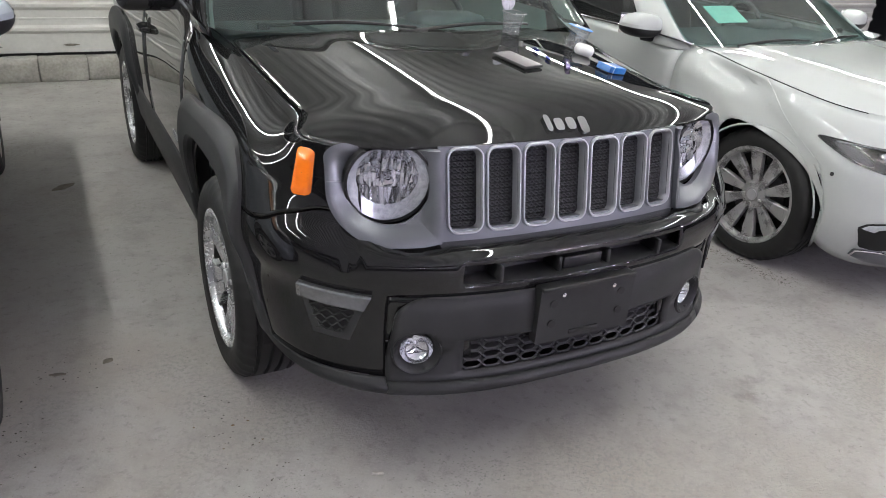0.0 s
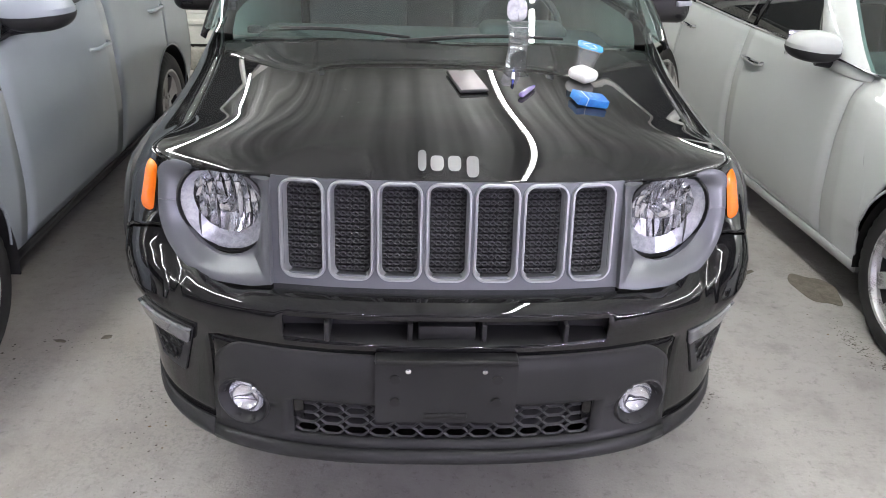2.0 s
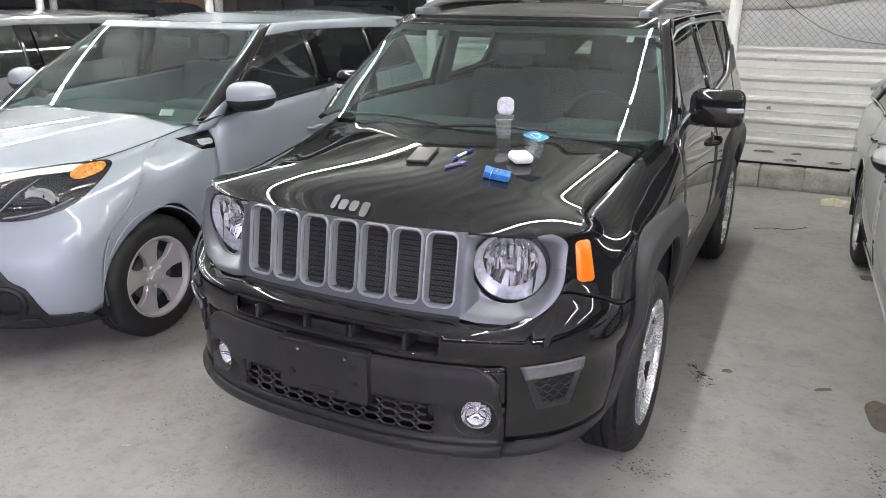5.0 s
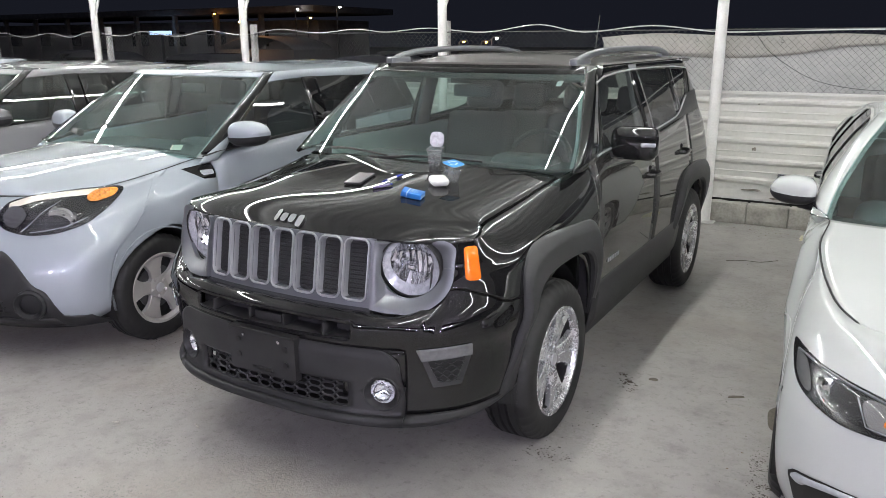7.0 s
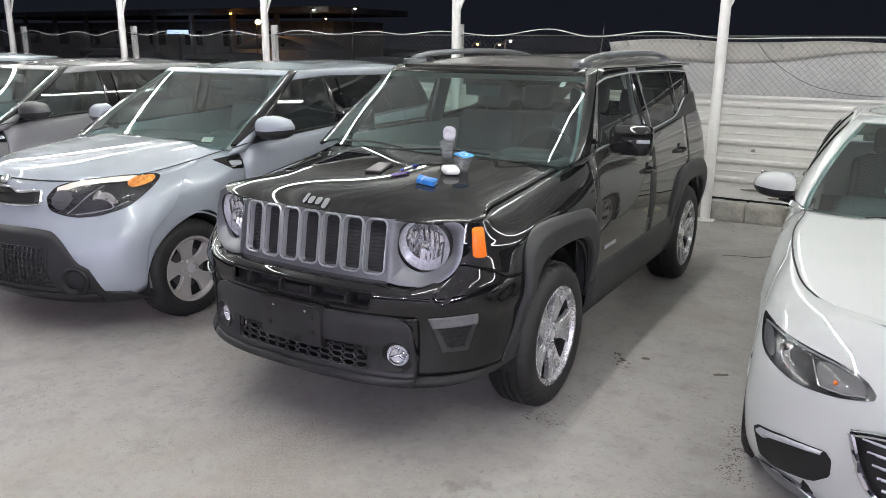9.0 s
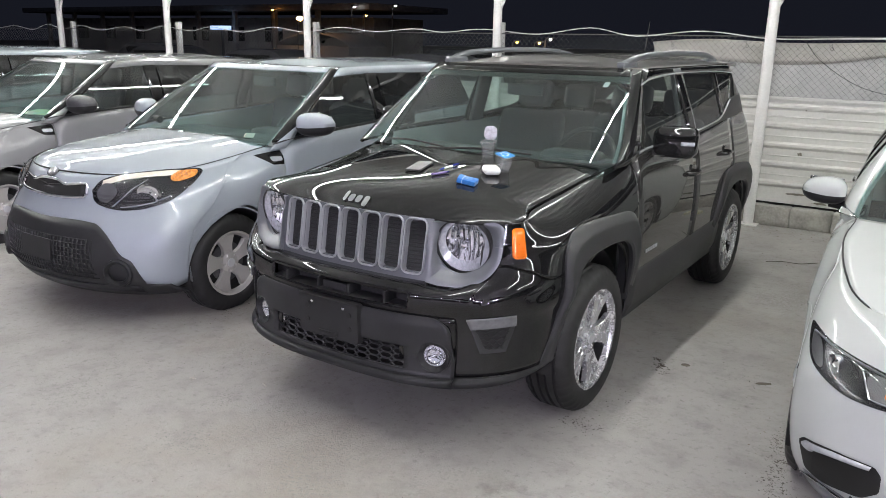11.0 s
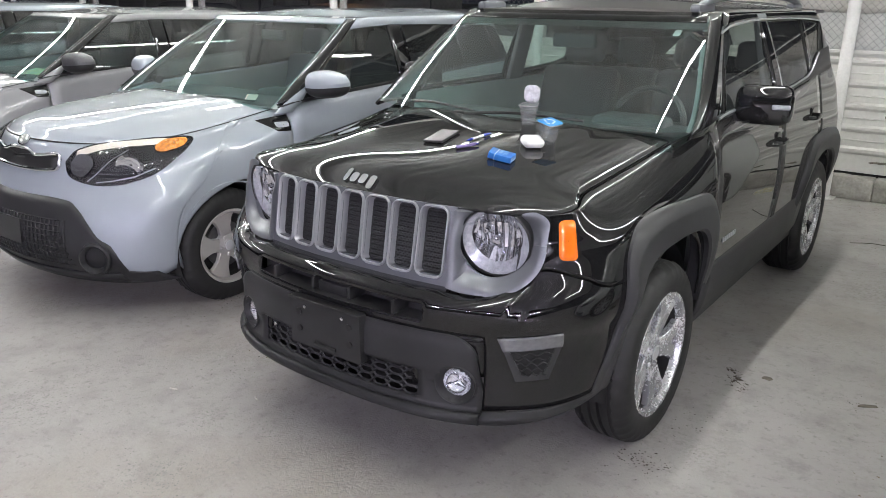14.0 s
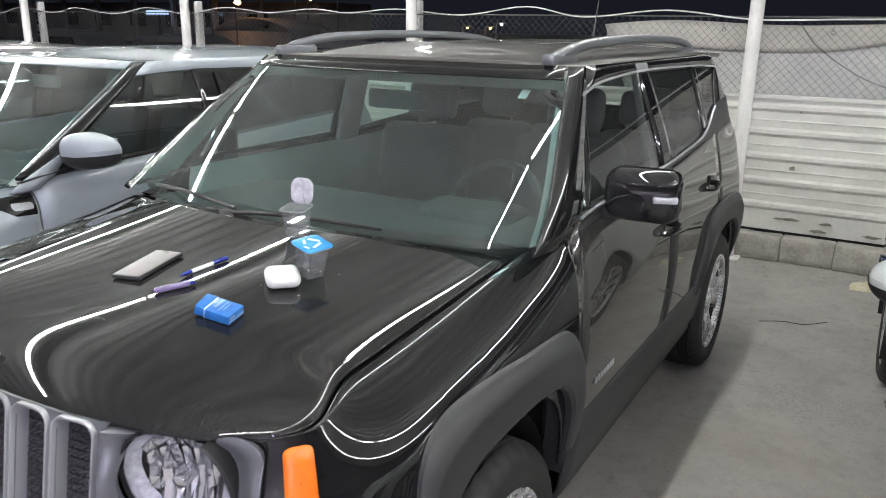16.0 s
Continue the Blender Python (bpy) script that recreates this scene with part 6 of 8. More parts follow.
    part("windscreen_sticker", boxed(st, (0.075, 0.002, 0.05), 0.0, pose(0, 0, 0, -58, 0, 22)), PALE_LENS, car, "small pale sticker")
    # black lower face with a mesh intake
    face_top = curve1([0.0, 0.30, 0.45, 0.52, 0.60, 0.65, 0.70, 0.72, 0.74, 0.8], [0.668, 0.672, 0.663, 0.625, 0.545, 0.480, 0.445, 0.40, 0.30, 0.285])
    ztop = lambda x: face_top(abs(x))
    lowf = bmesh.new()
    grid(lowf, lambda x, v: B.front(x, lerp(0.21, ztop(x), v), 0.008), steps(-0.82, 0.82, 82), steps(0, 1, 10))
    low = part("lower_face", lowf, MATTE_BLACK, car, "matte black lower bumper", solid=0.015)
    ms = bmesh.new()
    for j in range(9):
        z = 0.33 + 0.029 * j
        hw = lerp(0.50, 0.42, j / 8)
        tube(ms, [B.front(x, z, 0.012) for x in steps(-hw, hw, 20)], 0.005, 4)
    for k in range(-14, 15):
        x = 0.033 * k
        tube(ms, [B.front(x, z, 0.012) for z in steps(0.33, 0.565, 4)], 0.005, 4)
    part("intake_mesh", ms, DEEP_BLACK, low)
    plate = bmesh.new()
    slab(plate, rounded_rect(0, 0.47, 0.32, 0.13, 0.01, 3), lambda a, b, d: B.front(a, b, 0.03 - d), 0.02)
    part("plate_holder", plate, MATTE_BLACK, car)
    chin = bmesh.new()
    grid(chin, lambda x, z: B.front(x, z, 0.016), steps(-0.7, 0.7, 24), [0.235, 0.255, 0.275, 0.29])
    part("chin", chin, MATTE_BLACK, car, solid=0.01)
    g = bmesh.new()
    go = smooth_outline([(-0.345, 0.85), (-0.325, 0.808), (-0.126, 0.796), (0.126, 0.796), (0.325, 0.808), (0.345, 0.85), (0.318, 0.885), (0.171, 0.870), (0.08, 0.890), (-0.08, 0.890), (-0.171, 0.870), (-0.318, 0.885)], 5)
    part("grille", facing(blob(go, lambda a, b, t: B.front(a, b, 0.006)), (0, -1, 0)), DEEP_BLACK, car, "narrow black grille", solid=0.01)
    tube(g, [B.front(a, b, 0.012) for a, b in [*go, go[0]]], 0.009, 8)
    part("grille_trim", g, CHROME, car, "chrome grille surround")
    bd = bmesh.new()
    revolve(bd, [(0.045, 0), (0.045, 0.006), (0.038, 0.010), (0.01, 0.011)], Matrix.Translation(B.front(0, 0.93, 0.004)) @ Matrix.Diagonal((1.2, 1, 0.7, 1)) @ pose(0, 0, 0, 60, 0, 0), 24)
    part("nose_badge", bd, CHROME, car, "oval chrome badge")
    for s in (1, -1):
        place = lambda a, b, o=0.0: mirror_x(B.front(a, b, o), s)
        out = smooth_outline([(0.376, 0.852), (0.411, 0.787), (0.48, 0.758), (0.573, 0.743), (0.645, 0.746), (0.706, 0.757), (0.785, 0.800), (0.806, 0.880), (0.775, 0.960), (0.70, 0.970), (0.639, 0.966), (0.511, 0.948), (0.415, 0.914)], 5)
        way = (0.4 * s, -1, 0)
        lamp = part("headlamp", facing(blob(out, lambda a, b, t: place(a, b, 0.004)), way), LAMP_BLACK, car, "swept-back clear headlamp")
        rfl = bmesh.new()
        c = place(0.690, 0.845, 0.006)
        m = Matrix.Translation(c) @ Matrix.Rotation(s * 0.5, 4, "Z") @ pose(0, 0, 0, 95, 0, 0)
        for (r1, h1), (r2, h2) in zip(((0.078, 0.020), (0.056, 0.010), (0.030, 0.006)), ((0.056, 0.010), (0.030, 0.006), (0.008, 0.005))):
            for q in range(16):
                a, b2 = 2 * math.pi * q / 16, 2 * math.pi * (q + 1) / 16
                rfl.faces.new([rfl.verts.new(m @ Vector((r * math.cos(t), 0.8 * r * math.sin(t), h))) for r, t, h in ((r1, a, h1), (r1, b2, h1), (r2, b2, h2), (r2, a, h2))])
        part("reflector", rfl, CHROME, lamp, smooth=False)
        inn = smooth_outline([(0.415, 0.845), (0.44, 0.80), (0.50, 0.785), (0.535, 0.84), (0.50, 0.885), (0.44, 0.89)], 4)
        part("inner_lamp", facing(blob(inn, lambda a, b, t: place(a, b, 0.006 + 0.006 * t), 3), way), DARK_ALLOY, lamp)
        for rail in (((0.53, 0.762), (0.565, 0.80), (0.60, 0.86), (0.645, 0.915)), ((0.575, 0.757), (0.65, 0.768), (0.72, 0.785), (0.775, 0.825))):
            rl = bmesh.new()
            tube(rl, [place(a, b, 0.010) for a, b in rail], 0.0038, 6)
            part("reflector_rail", rl, CHROME, lamp)
        br = [(0.425, 0.908), (0.511, 0.940), (0.639, 0.958), (0.722, 0.960), (0.722, 0.936), (0.64, 0.932), (0.52, 0.910), (0.44, 0.882)]
        part("lamp_brow", facing(blob(smooth_outline(br, 4), lambda a, b, t: place(a, b, 0.009), 4), way), PALE_LENS, lamp, "pale clear lamp brow")
        sg = smooth_outline([(0.722, 0.957), (0.764, 0.958), (0.785, 0.925), (0.765, 0.902), (0.738, 0.905), (0.718, 0.930)], 4)
        part("turn_signal", facing(blob(sg, lambda a, b, t: place(a, b, 0.010), 3), way), AMBER, lamp, "amber turn signal")
        part("lens", facing(blob(out, lambda a, b, t: place(a, b, 0.030 - 0.024 * t**3)), way), LENS, lamp)
        fm = Matrix.Translation(place(0.625, 0.375, 0.0)) @ Matrix.Rotation(s * 0.55, 4, "Z") @ pose(0, 0, 0, 90, 0, 0)
        fog = part("fog_pod", revolve(bmesh.new(), [(0.055, -0.03), (0.058, 0.012), (0.076, 0.03), (0.088, 0.022), (0.092, -0.03)], fm, 28, closed=True), MATTE_BLACK, car, "round black fog lamp pod")
        part("fog_lens", revolve(bmesh.new(), [(0.056, -0.02), (0.04, -0.014), (0.004, -0.01)], fm, 20), DEEP_BLACK, fog)
        # dark vent with a clear repeater on the fender
        vt = [(0.955, 1.002), (1.15, 1.022), (1.145, 0.93), (1.05, 0.935)]
        dense = [(lerp(vt[i][0], vt[(i + 1) % 4][0], t / 5), lerp(vt[i][1], vt[(i + 1) % 4][1], t / 5)) for i in range(4) for t in range(5)]
        vent = part("fender_vent", facing(blob(dense, lambda a, b, t: mirror_x(B.skin(a, b, 0.007 - 0.004 * t**6), s), 6), (s, 0, 0)), BLACK_PAINT, car, "gloss black fender vent")
        part("repeater", facing(blob(rounded_rect(1.09, 0.972, 0.085, 0.03, 0.012, 4), lambda a, b, t: mirror_x(B.skin(a, b, 0.016 - 0.008 * t**4), s), 5), (s, 0, 0)), FROSTED, vent)
    w = wheel(car, "silver five-spoke alloy wheel", 0.330, 0.205, 0.218, 5, soul_spoke, TAN_ALLOY, turn=0.15, axle=0.32)
    put_wheels(w, 0.775, (0.66, 3.23), 0.32)
    car.location = (cx, 0.035, 0)
    return car


YELLOW_CARD = material("yellow_green_paper", (0.55, 0.55, 0.25), 0.8, var=0.1, scale=14, second=(0.4, 0.6, 0.5))
build_soul("hatchback_car", "silver boxy hatchback with black lower bumper, parked beside the black car", SILVER_PAINT, -2.52)
g4 = build_soul("hatchback_car", "dark silver hatchback parked beyond the silver one", GREY_PAINT, -5.42, DARK_ALLOY)
g4.location = (-5.42, 0.05, -0.03)
part("dash_card", boxed((0.30, 1.38, 1.075), (0.34, 0.2, 0.012), 0.003, pose(0, 0, 0, 8, 0, 12)), YELLOW_CARD, g4, "pale yellow-green papers on the dashboard")
g5 = build_soul("hatchback_car", "silver hatchback at the far end of the row", SILVER_PAINT, -8.4)
g5.location = (-8.4, 0.1, 0)


# ---- white saloon ----
def build_malibu():
    car = thing("saloon_car", "glossy white saloon with slim dark headlamps, parked beside the black car", "car")
    paint = WHITE_PAINT
    B = Body(
        nose=curve1([0.16, 0.25, 0.4, 0.6, 0.73, 0.8, 0.86, 0.95], [-0.08, -0.14, -0.17, -0.12, -0.03, 0.03, 0.12, 0.3]),
        corner_w=curve1([0.16, 0.3, 0.5, 0.7, 0.8, 0.9], [0.83, 0.875, 0.89, 0.885, 0.87, 0.835]),
        n=curve1([0.2, 0.5, 0.8, 1.0], [1.8, 1.9, 2.3, 2.2]), length=curve1([0.2, 0.6, 0.8, 0.9], [0.50, 0.53, 0.72, 0.75]),
        side_w=curve1([0.2, 0.3, 0.5, 0.7, 0.85, 0.95, 1.05], [0.86, 0.895, 0.925, 0.93, 0.915, 0.90, 0.885]),
        seam_x=curve1([0.3, 0.45, 0.7, 0.94, 1.3, 1.7, 2.4, 3.6, 4.7], [0.70, 0.745, 0.785, 0.80, 0.808, 0.865, 0.885, 0.86, 0.75]),
        seam_z=curve1([0.2, 0.45, 0.94, 1.3, 1.7, 2.6, 3.7, 4.7], [0.850, 0.873, 0.950, 0.995, 1.01, 1.02, 1.035, 1.02]),
        roll_from=curve1([0.2, 1.0, 1.7, 4.7], [0.66, 0.80, 0.90, 0.92]),
        tail=curve1([0.2, 0.5, 0.9, 1.1], [4.6, 4.7, 4.68, 4.6]),
        wheels=[(0.76, 0.345, 0.375, 0.375, 2.0), (3.59, 0.345, 0.375, 0.365, 2.0)], sill=hold(0.2),
    )
    U = Body(
        nose=curve1([0.92, 1.0, 1.38, 1.45], [1.12, 1.27, 2.05, 2.25]),
        corner_w=curve1([0.92, 1.02, 1.25, 1.42], [0.90, 0.885, 0.77, 0.63]), n=hold(3.4), length=curve1([1.0, 1.42], [0.42, 0.18]),
        side_w=curve1([0.92, 1.02, 1.25, 1.42], [0.90, 0.885, 0.77, 0.63]), seam_x=hold(0.5), seam_z=hold(9), roll_from=hold(8),
        tail=curve1([1.0, 1.42], [4.7, 4.1]), wheels=[], sill=hold(0),
    )
    edge = curve1([1.9, 2.2, 2.7, 3.4, 4.2, 4.6], [1.36, 1.40, 1.41, 1.37, 1.20, 1.06])
    D = dict(
        hood_x=0.68, hood_z=0.852, bumper_low=0.17, sill_z=0.2, cuts=(1.42, 2.50, 3.42), hood_mid=curve1([0.1, 0.16, 0.3, 0.7, 1.25], [0.852, 0.880, 0.912, 0.970, 1.01]),
        cowl_y=1.22, cowl_bow=0.14, hood_pow=2.6, hood_lines=((0.5, 0.012),), ws=(0.995, 1.385, 0.93), roof_z=1.41, roof_edge=edge, roof_y=(2.2, 4.55), crown=0.05,
        wtop=curve1([1.5, 1.9, 2.3, 2.9, 3.5, 4.1, 4.5], [1.12, 1.28, 1.36, 1.375, 1.32, 1.18, 1.06]), belt_end=4.2,
        windows=(((1.72, 2.08, 2.46, 2.48), DARK_GLASS), ((2.56, 2.58, 3.35, 3.2), DARK_GLASS), ((3.42, 3.27, 4.0, 3.72), DARK_GLASS)),
        posts=((2.455, 2.475, 2.565, 2.585), (3.345, 3.195, 3.425, 3.275), (3.99, 3.71, 4.6, 4.5), (1.60, 1.98, 1.735, 2.095)), post_mat=BLACK_PAINT, ledge_mat=CHROME,
        mirror=(0.985, 1.66, 1.075), mirror_scale=0.82, handles=((2.33, 0.872), (3.30, 0.90)), dash_y=1.72, seat_z=0.5, seat_mat=BLACK_FABRIC, mirror_mat=paint, handle_mat=CHROME,
    )
    car_skin(car, B, U, paint, D)
    go = smooth_outline([(-0.515, 0.548), (-0.465, 0.42), (-0.40, 0.365), (-0.2, 0.335), (0.2, 0.335), (0.40, 0.365), (0.465, 0.42), (0.515, 0.548), (0.42, 0.568), (0.2, 0.585), (-0.2, 0.585), (-0.42, 0.568)], 5)
    part("grille", facing(blob(go, lambda a, b, t: B.front(a, b, 0.008)), (0, -1, 0)), DEEP_BLACK, car, "wide black grille", solid=0.01)
    tr = bmesh.new()
    tube(tr, [B.front(a, b, 0.014) for a, b in [*go, go[0]]], 0.012, 8)
    part("grille_trim", tr, CHROME, car, "chrome grille surround")
    for j in range(6):
        b5 = bmesh.new()
        z = 0.372 + 0.034 * j
        hw = 0.39 + 0.018 * j
        tube(b5, [B.front(x, z, 0.014) for x in steps(-hw, hw, 14)], 0.006, 6)
        part("grille_bar", b5, CHROME, car)
    for s in (1, -1):
        place = lambda a, b, o=0.0: mirror_x(B.front(a, b, o), s)
        way = (0.4 * s, -1, 0)
        out = smooth_outline([(0.462, 0.676), (0.475, 0.657), (0.561, 0.637), (0.632, 0.629), (0.706, 0.627), (0.782, 0.642), (0.835, 0.664), (0.858, 0.702), (0.862, 0.748), (0.828, 0.752), (0.774, 0.744), (0.69, 0.738), (0.576, 0.728), (0.498, 0.706)], 5)
        lamp = part("headlamp", facing(blob(out, lambda a, b, t: place(a, b, 0.004)), way), LAMP_BLACK, car, "slim dark headlamp")
        pm = Matrix.Translation(place(0.755, 0.695, 0.006)) @ Matrix.Rotation(s * 0.9, 4, "Z") @ pose(0, 0, 0, 95, 0, 0)
        part("projector", revolve(bmesh.new(), [(0.030, -0.02), (0.033, 0.004), (0.029, 0.006), (0.022, 0.0), (0.004, 0.010)], pm, 20), CHROME, lamp)
        ind = [(0.500, 0.696), (0.492, 0.664), (0.57, 0.648), (0.622, 0.648), (0.645, 0.700), (0.60, 0.716)]
        cell = part("turn_signal", facing(blob(smooth_outline(ind, 4), lambda a, b, t: place(a, b, 0.005 + 0.006 * t), 4), way), DARK_ALLOY, lamp, "clear inner lamp cell")
        edge_bar = bmesh.new()
        tube(edge_bar, [place(a, b, 0.010) for a, b in ((0.660, 0.708), (0.632, 0.648), (0.56, 0.648), (0.49, 0.662))], 0.0025, 6)
        part("lamp_trim", edge_bar, CHROME, lamp)
        part("amber_bulb", revolve(bmesh.new(), [(0.008, 0), (0.008, 0.012), (0.003, 0.016)], Matrix.Translation(place(0.585, 0.675, 0.0)) @ pose(0, 0, 0, 90, 0, 0), 12), ORANGE, lamp)
        side_cell = [(0.848, 0.735), (0.812, 0.728), (0.792, 0.672), (0.815, 0.664), (0.842, 0.69)]
        part("side_reflector", facing(blob(smooth_outline(side_cell, 4), lambda a, b, t: place(a, b, 0.006), 3), way), DARK_ALLOY, lamp)
        brow = bmesh.new()
        tube(brow, [place(a, b, 0.010) for a, b in ((0.84, 0.738), (0.774, 0.735), (0.69, 0.729), (0.576, 0.718), (0.51, 0.700))], 0.0035, 6)
        part("lamp_trim", brow, SATIN_GREY, lamp)
        part("lens", facing(blob(out, lambda a, b, t: place(a, b, 0.018 - 0.013 * t**3)), way), LENS, lamp)
        # light blade below
        round_off = lambda q: [p for i in range(len(q)) for p in ((lerp(q[i][0], q[i - 1][0], 0.12), lerp(q[i][1], q[i - 1][1], 0.12)), (lerp(q[i][0], q[(i + 1) % len(q)][0], 0.12), lerp(q[i][1], q[(i + 1) % len(q)][1], 0.12)))]
        dense = lambda q: [(lerp(q[i][0], q[(i + 1) % len(q)][0], k / 4), lerp(q[i][1], q[(i + 1) % len(q)][1], k / 4)) for i in range(len(q)) for k in range(4)]
        pod_edge = [(0.832, 0.385), (0.812, 0.412), (0.716, 0.436), (0.585, 0.452), (0.562, 0.43), (0.560, 0.368), (0.612, 0.312), (0.74, 0.276), (0.80, 0.285)]
        pod = part("fog_recess", facing(blob(dense(round_off(pod_edge)), lambda a, b, t: place(a, b, 0.003), 4), way), DEEP_BLACK, car, "black bumper recess with a light strip")
        fo = [(0.772, 0.378), (0.713, 0.402), (0.597, 0.428), (0.577, 0.420), (0.577, 0.373), (0.618, 0.328), (0.742, 0.292), (0.774, 0.316)]
        part("recess_panel", facing(blob(dense(round_off(fo)), lambda a, b, t: place(a, b, 0.007), 4), way), DEEP_BLACK, pod, "black recess panel")
        strip = ((0.822, 0.385, 0.779, 0.376), (0.806, 0.405, 0.772, 0.386), (0.716, 0.430, 0.713, 0.407), (0.640, 0.442, 0.640, 0.422), (0.592, 0.448, 0.594, 0.432))
        ls = bmesh.new()
        grid(ls, lambda i, v: place(lerp(strip[int(i)][0], strip[int(i)][2], v), lerp(strip[int(i)][1], strip[int(i)][3], v), 0.013 - 0.012 * (2 * v - 1) ** 4), list(range(5)), steps(0, 1, 6))
        part("light_strip", facing(ls, way), FROSTED, pod, "clear daytime light strip")
        bl = [(0.806, 0.272), (0.782, 0.280), (0.66, 0.280), (0.585, 0.246), (0.50, 0.205), (0.50, 0.192), (0.60, 0.182), (0.72, 0.195), (0.80, 0.232)]
        blade = part("lower_blade", facing(blob(dense(round_off(bl)), lambda a, b, t: place(a, b, 0.016 - 0.012 * t**4), 5), way), SATIN_GREY, car, "dark grey lower bumper blade")
        ch = bmesh.new()
        tube(ch, [place(a, b, 0.016) for a, b in ((0.797, 0.240), (0.798, 0.268), (0.782, 0.276), (0.66, 0.275), (0.585, 0.243), (0.50, 0.203))], 0.0045, 8)
        part("chrome_edge", ch, CHROME, blade, "chrome upper edge")
        sn = bmesh.new()
        revolve(sn, [(0.010, 0), (0.010, 0.003), (0.004, 0.003)], Matrix.Translation(mirror_x(B.corner(0.93, 0.60), s)) @ pose(0, 0, 0, 0, s * 80, 0), 10)
        part("parking_sensor", sn, DEEP_BLACK, car)
    part("windscreen_card", boxed((-0.35, 1.62, 1.13), (0.26, 0.004, 0.16), 0.0, pose(0, 0, 0, -62, 0, 0)), MINT, car, "pale green card behind the windscreen")
    w = wheel(car, "grey ten-spoke alloy wheel", 0.356, 0.225, 0.256, 10, malibu_spoke, GREY_ALLOY, turn=0.1, axle=0.348)
    put_wheels(w, 0.785, (0.76, 3.59), 0.348)
    car.matrix_basis = pose(2.767, 0.094, 0, 0, 0, 2.47)
    return car


MINT = material("pale_green_card", (0.45, 0.75, 0.62), 0.8, var=0.05)
build_malibu()


# ---- things left on the hood ----
PHONE = material("phone_glass", (0.15, 0.132, 0.140), 0.34, var=0.08)
BLUE_CARD = material("blue_card", (0.012, 0.10, 0.36), 0.3, var=0.3, scale=45, coat=0.4, second=(0.03, 0.19, 0.52))
PRINT = material("pale_blue_print", (0.22, 0.36, 0.55), 0.5, var=0.2, scale=120)
PALE_PAPER = material("pale_paper", (0.7, 0.72, 0.75), 0.6, var=0.05)
LILAC = material("lilac_plastic", (0.15, 0.11, 0.25), 0.25, var=0.05, coat=0.5)
NAVY = material("navy_plastic", (0.02, 0.03, 0.22), 0.25, var=0.05, coat=0.5)
CUP_CLEAR = glass("clear_cup", (0.90, 0.91, 0.93), dusty=0.14)
WATER = glass("still_water", (0.92, 0.93, 0.95), dusty=0.12, gloss=0.05)
FOIL = material("foil_film", (0.46, 0.465, 0.50), 0.4, metal=0.2, var=0.1, scale=60, bump=0.003)
BLUE_FILM = material("blue_film", (0.012, 0.20, 0.52), 0.35, var=0.1, second=(0.03, 0.27, 0.58), scale=60, fine=120)
CASE_WHITE = material("case_plastic", (0.66, 0.66, 0.645), 0.35, var=0.02, coat=0.2)
HOOD = bpy.data.objects["hood"]


def on_hood(x, y):
    """Height and tilt of the hood at a place."""
    deps = bpy.context.evaluated_depsgraph_get()
    hit, p, nrm, *_ = HOOD.evaluated_get(deps).ray_cast(Vector((x, y, 3)), Vector((0, 0, -1)))
    return (p, nrm) if hit else (Vector((x, y, 1.18)), Vector((0, 0, 1)))


def set_on_hood(ob, x, y, turn):
    p, nrm = on_hood(x, y)
    ob.matrix_basis = Matrix.Translation(p + nrm * 0.0015) @ Vector((0, 0, 1)).rotation_difference(nrm).to_matrix().to_4x4() @ Matrix.Rotation(radians(turn), 4, "Z")


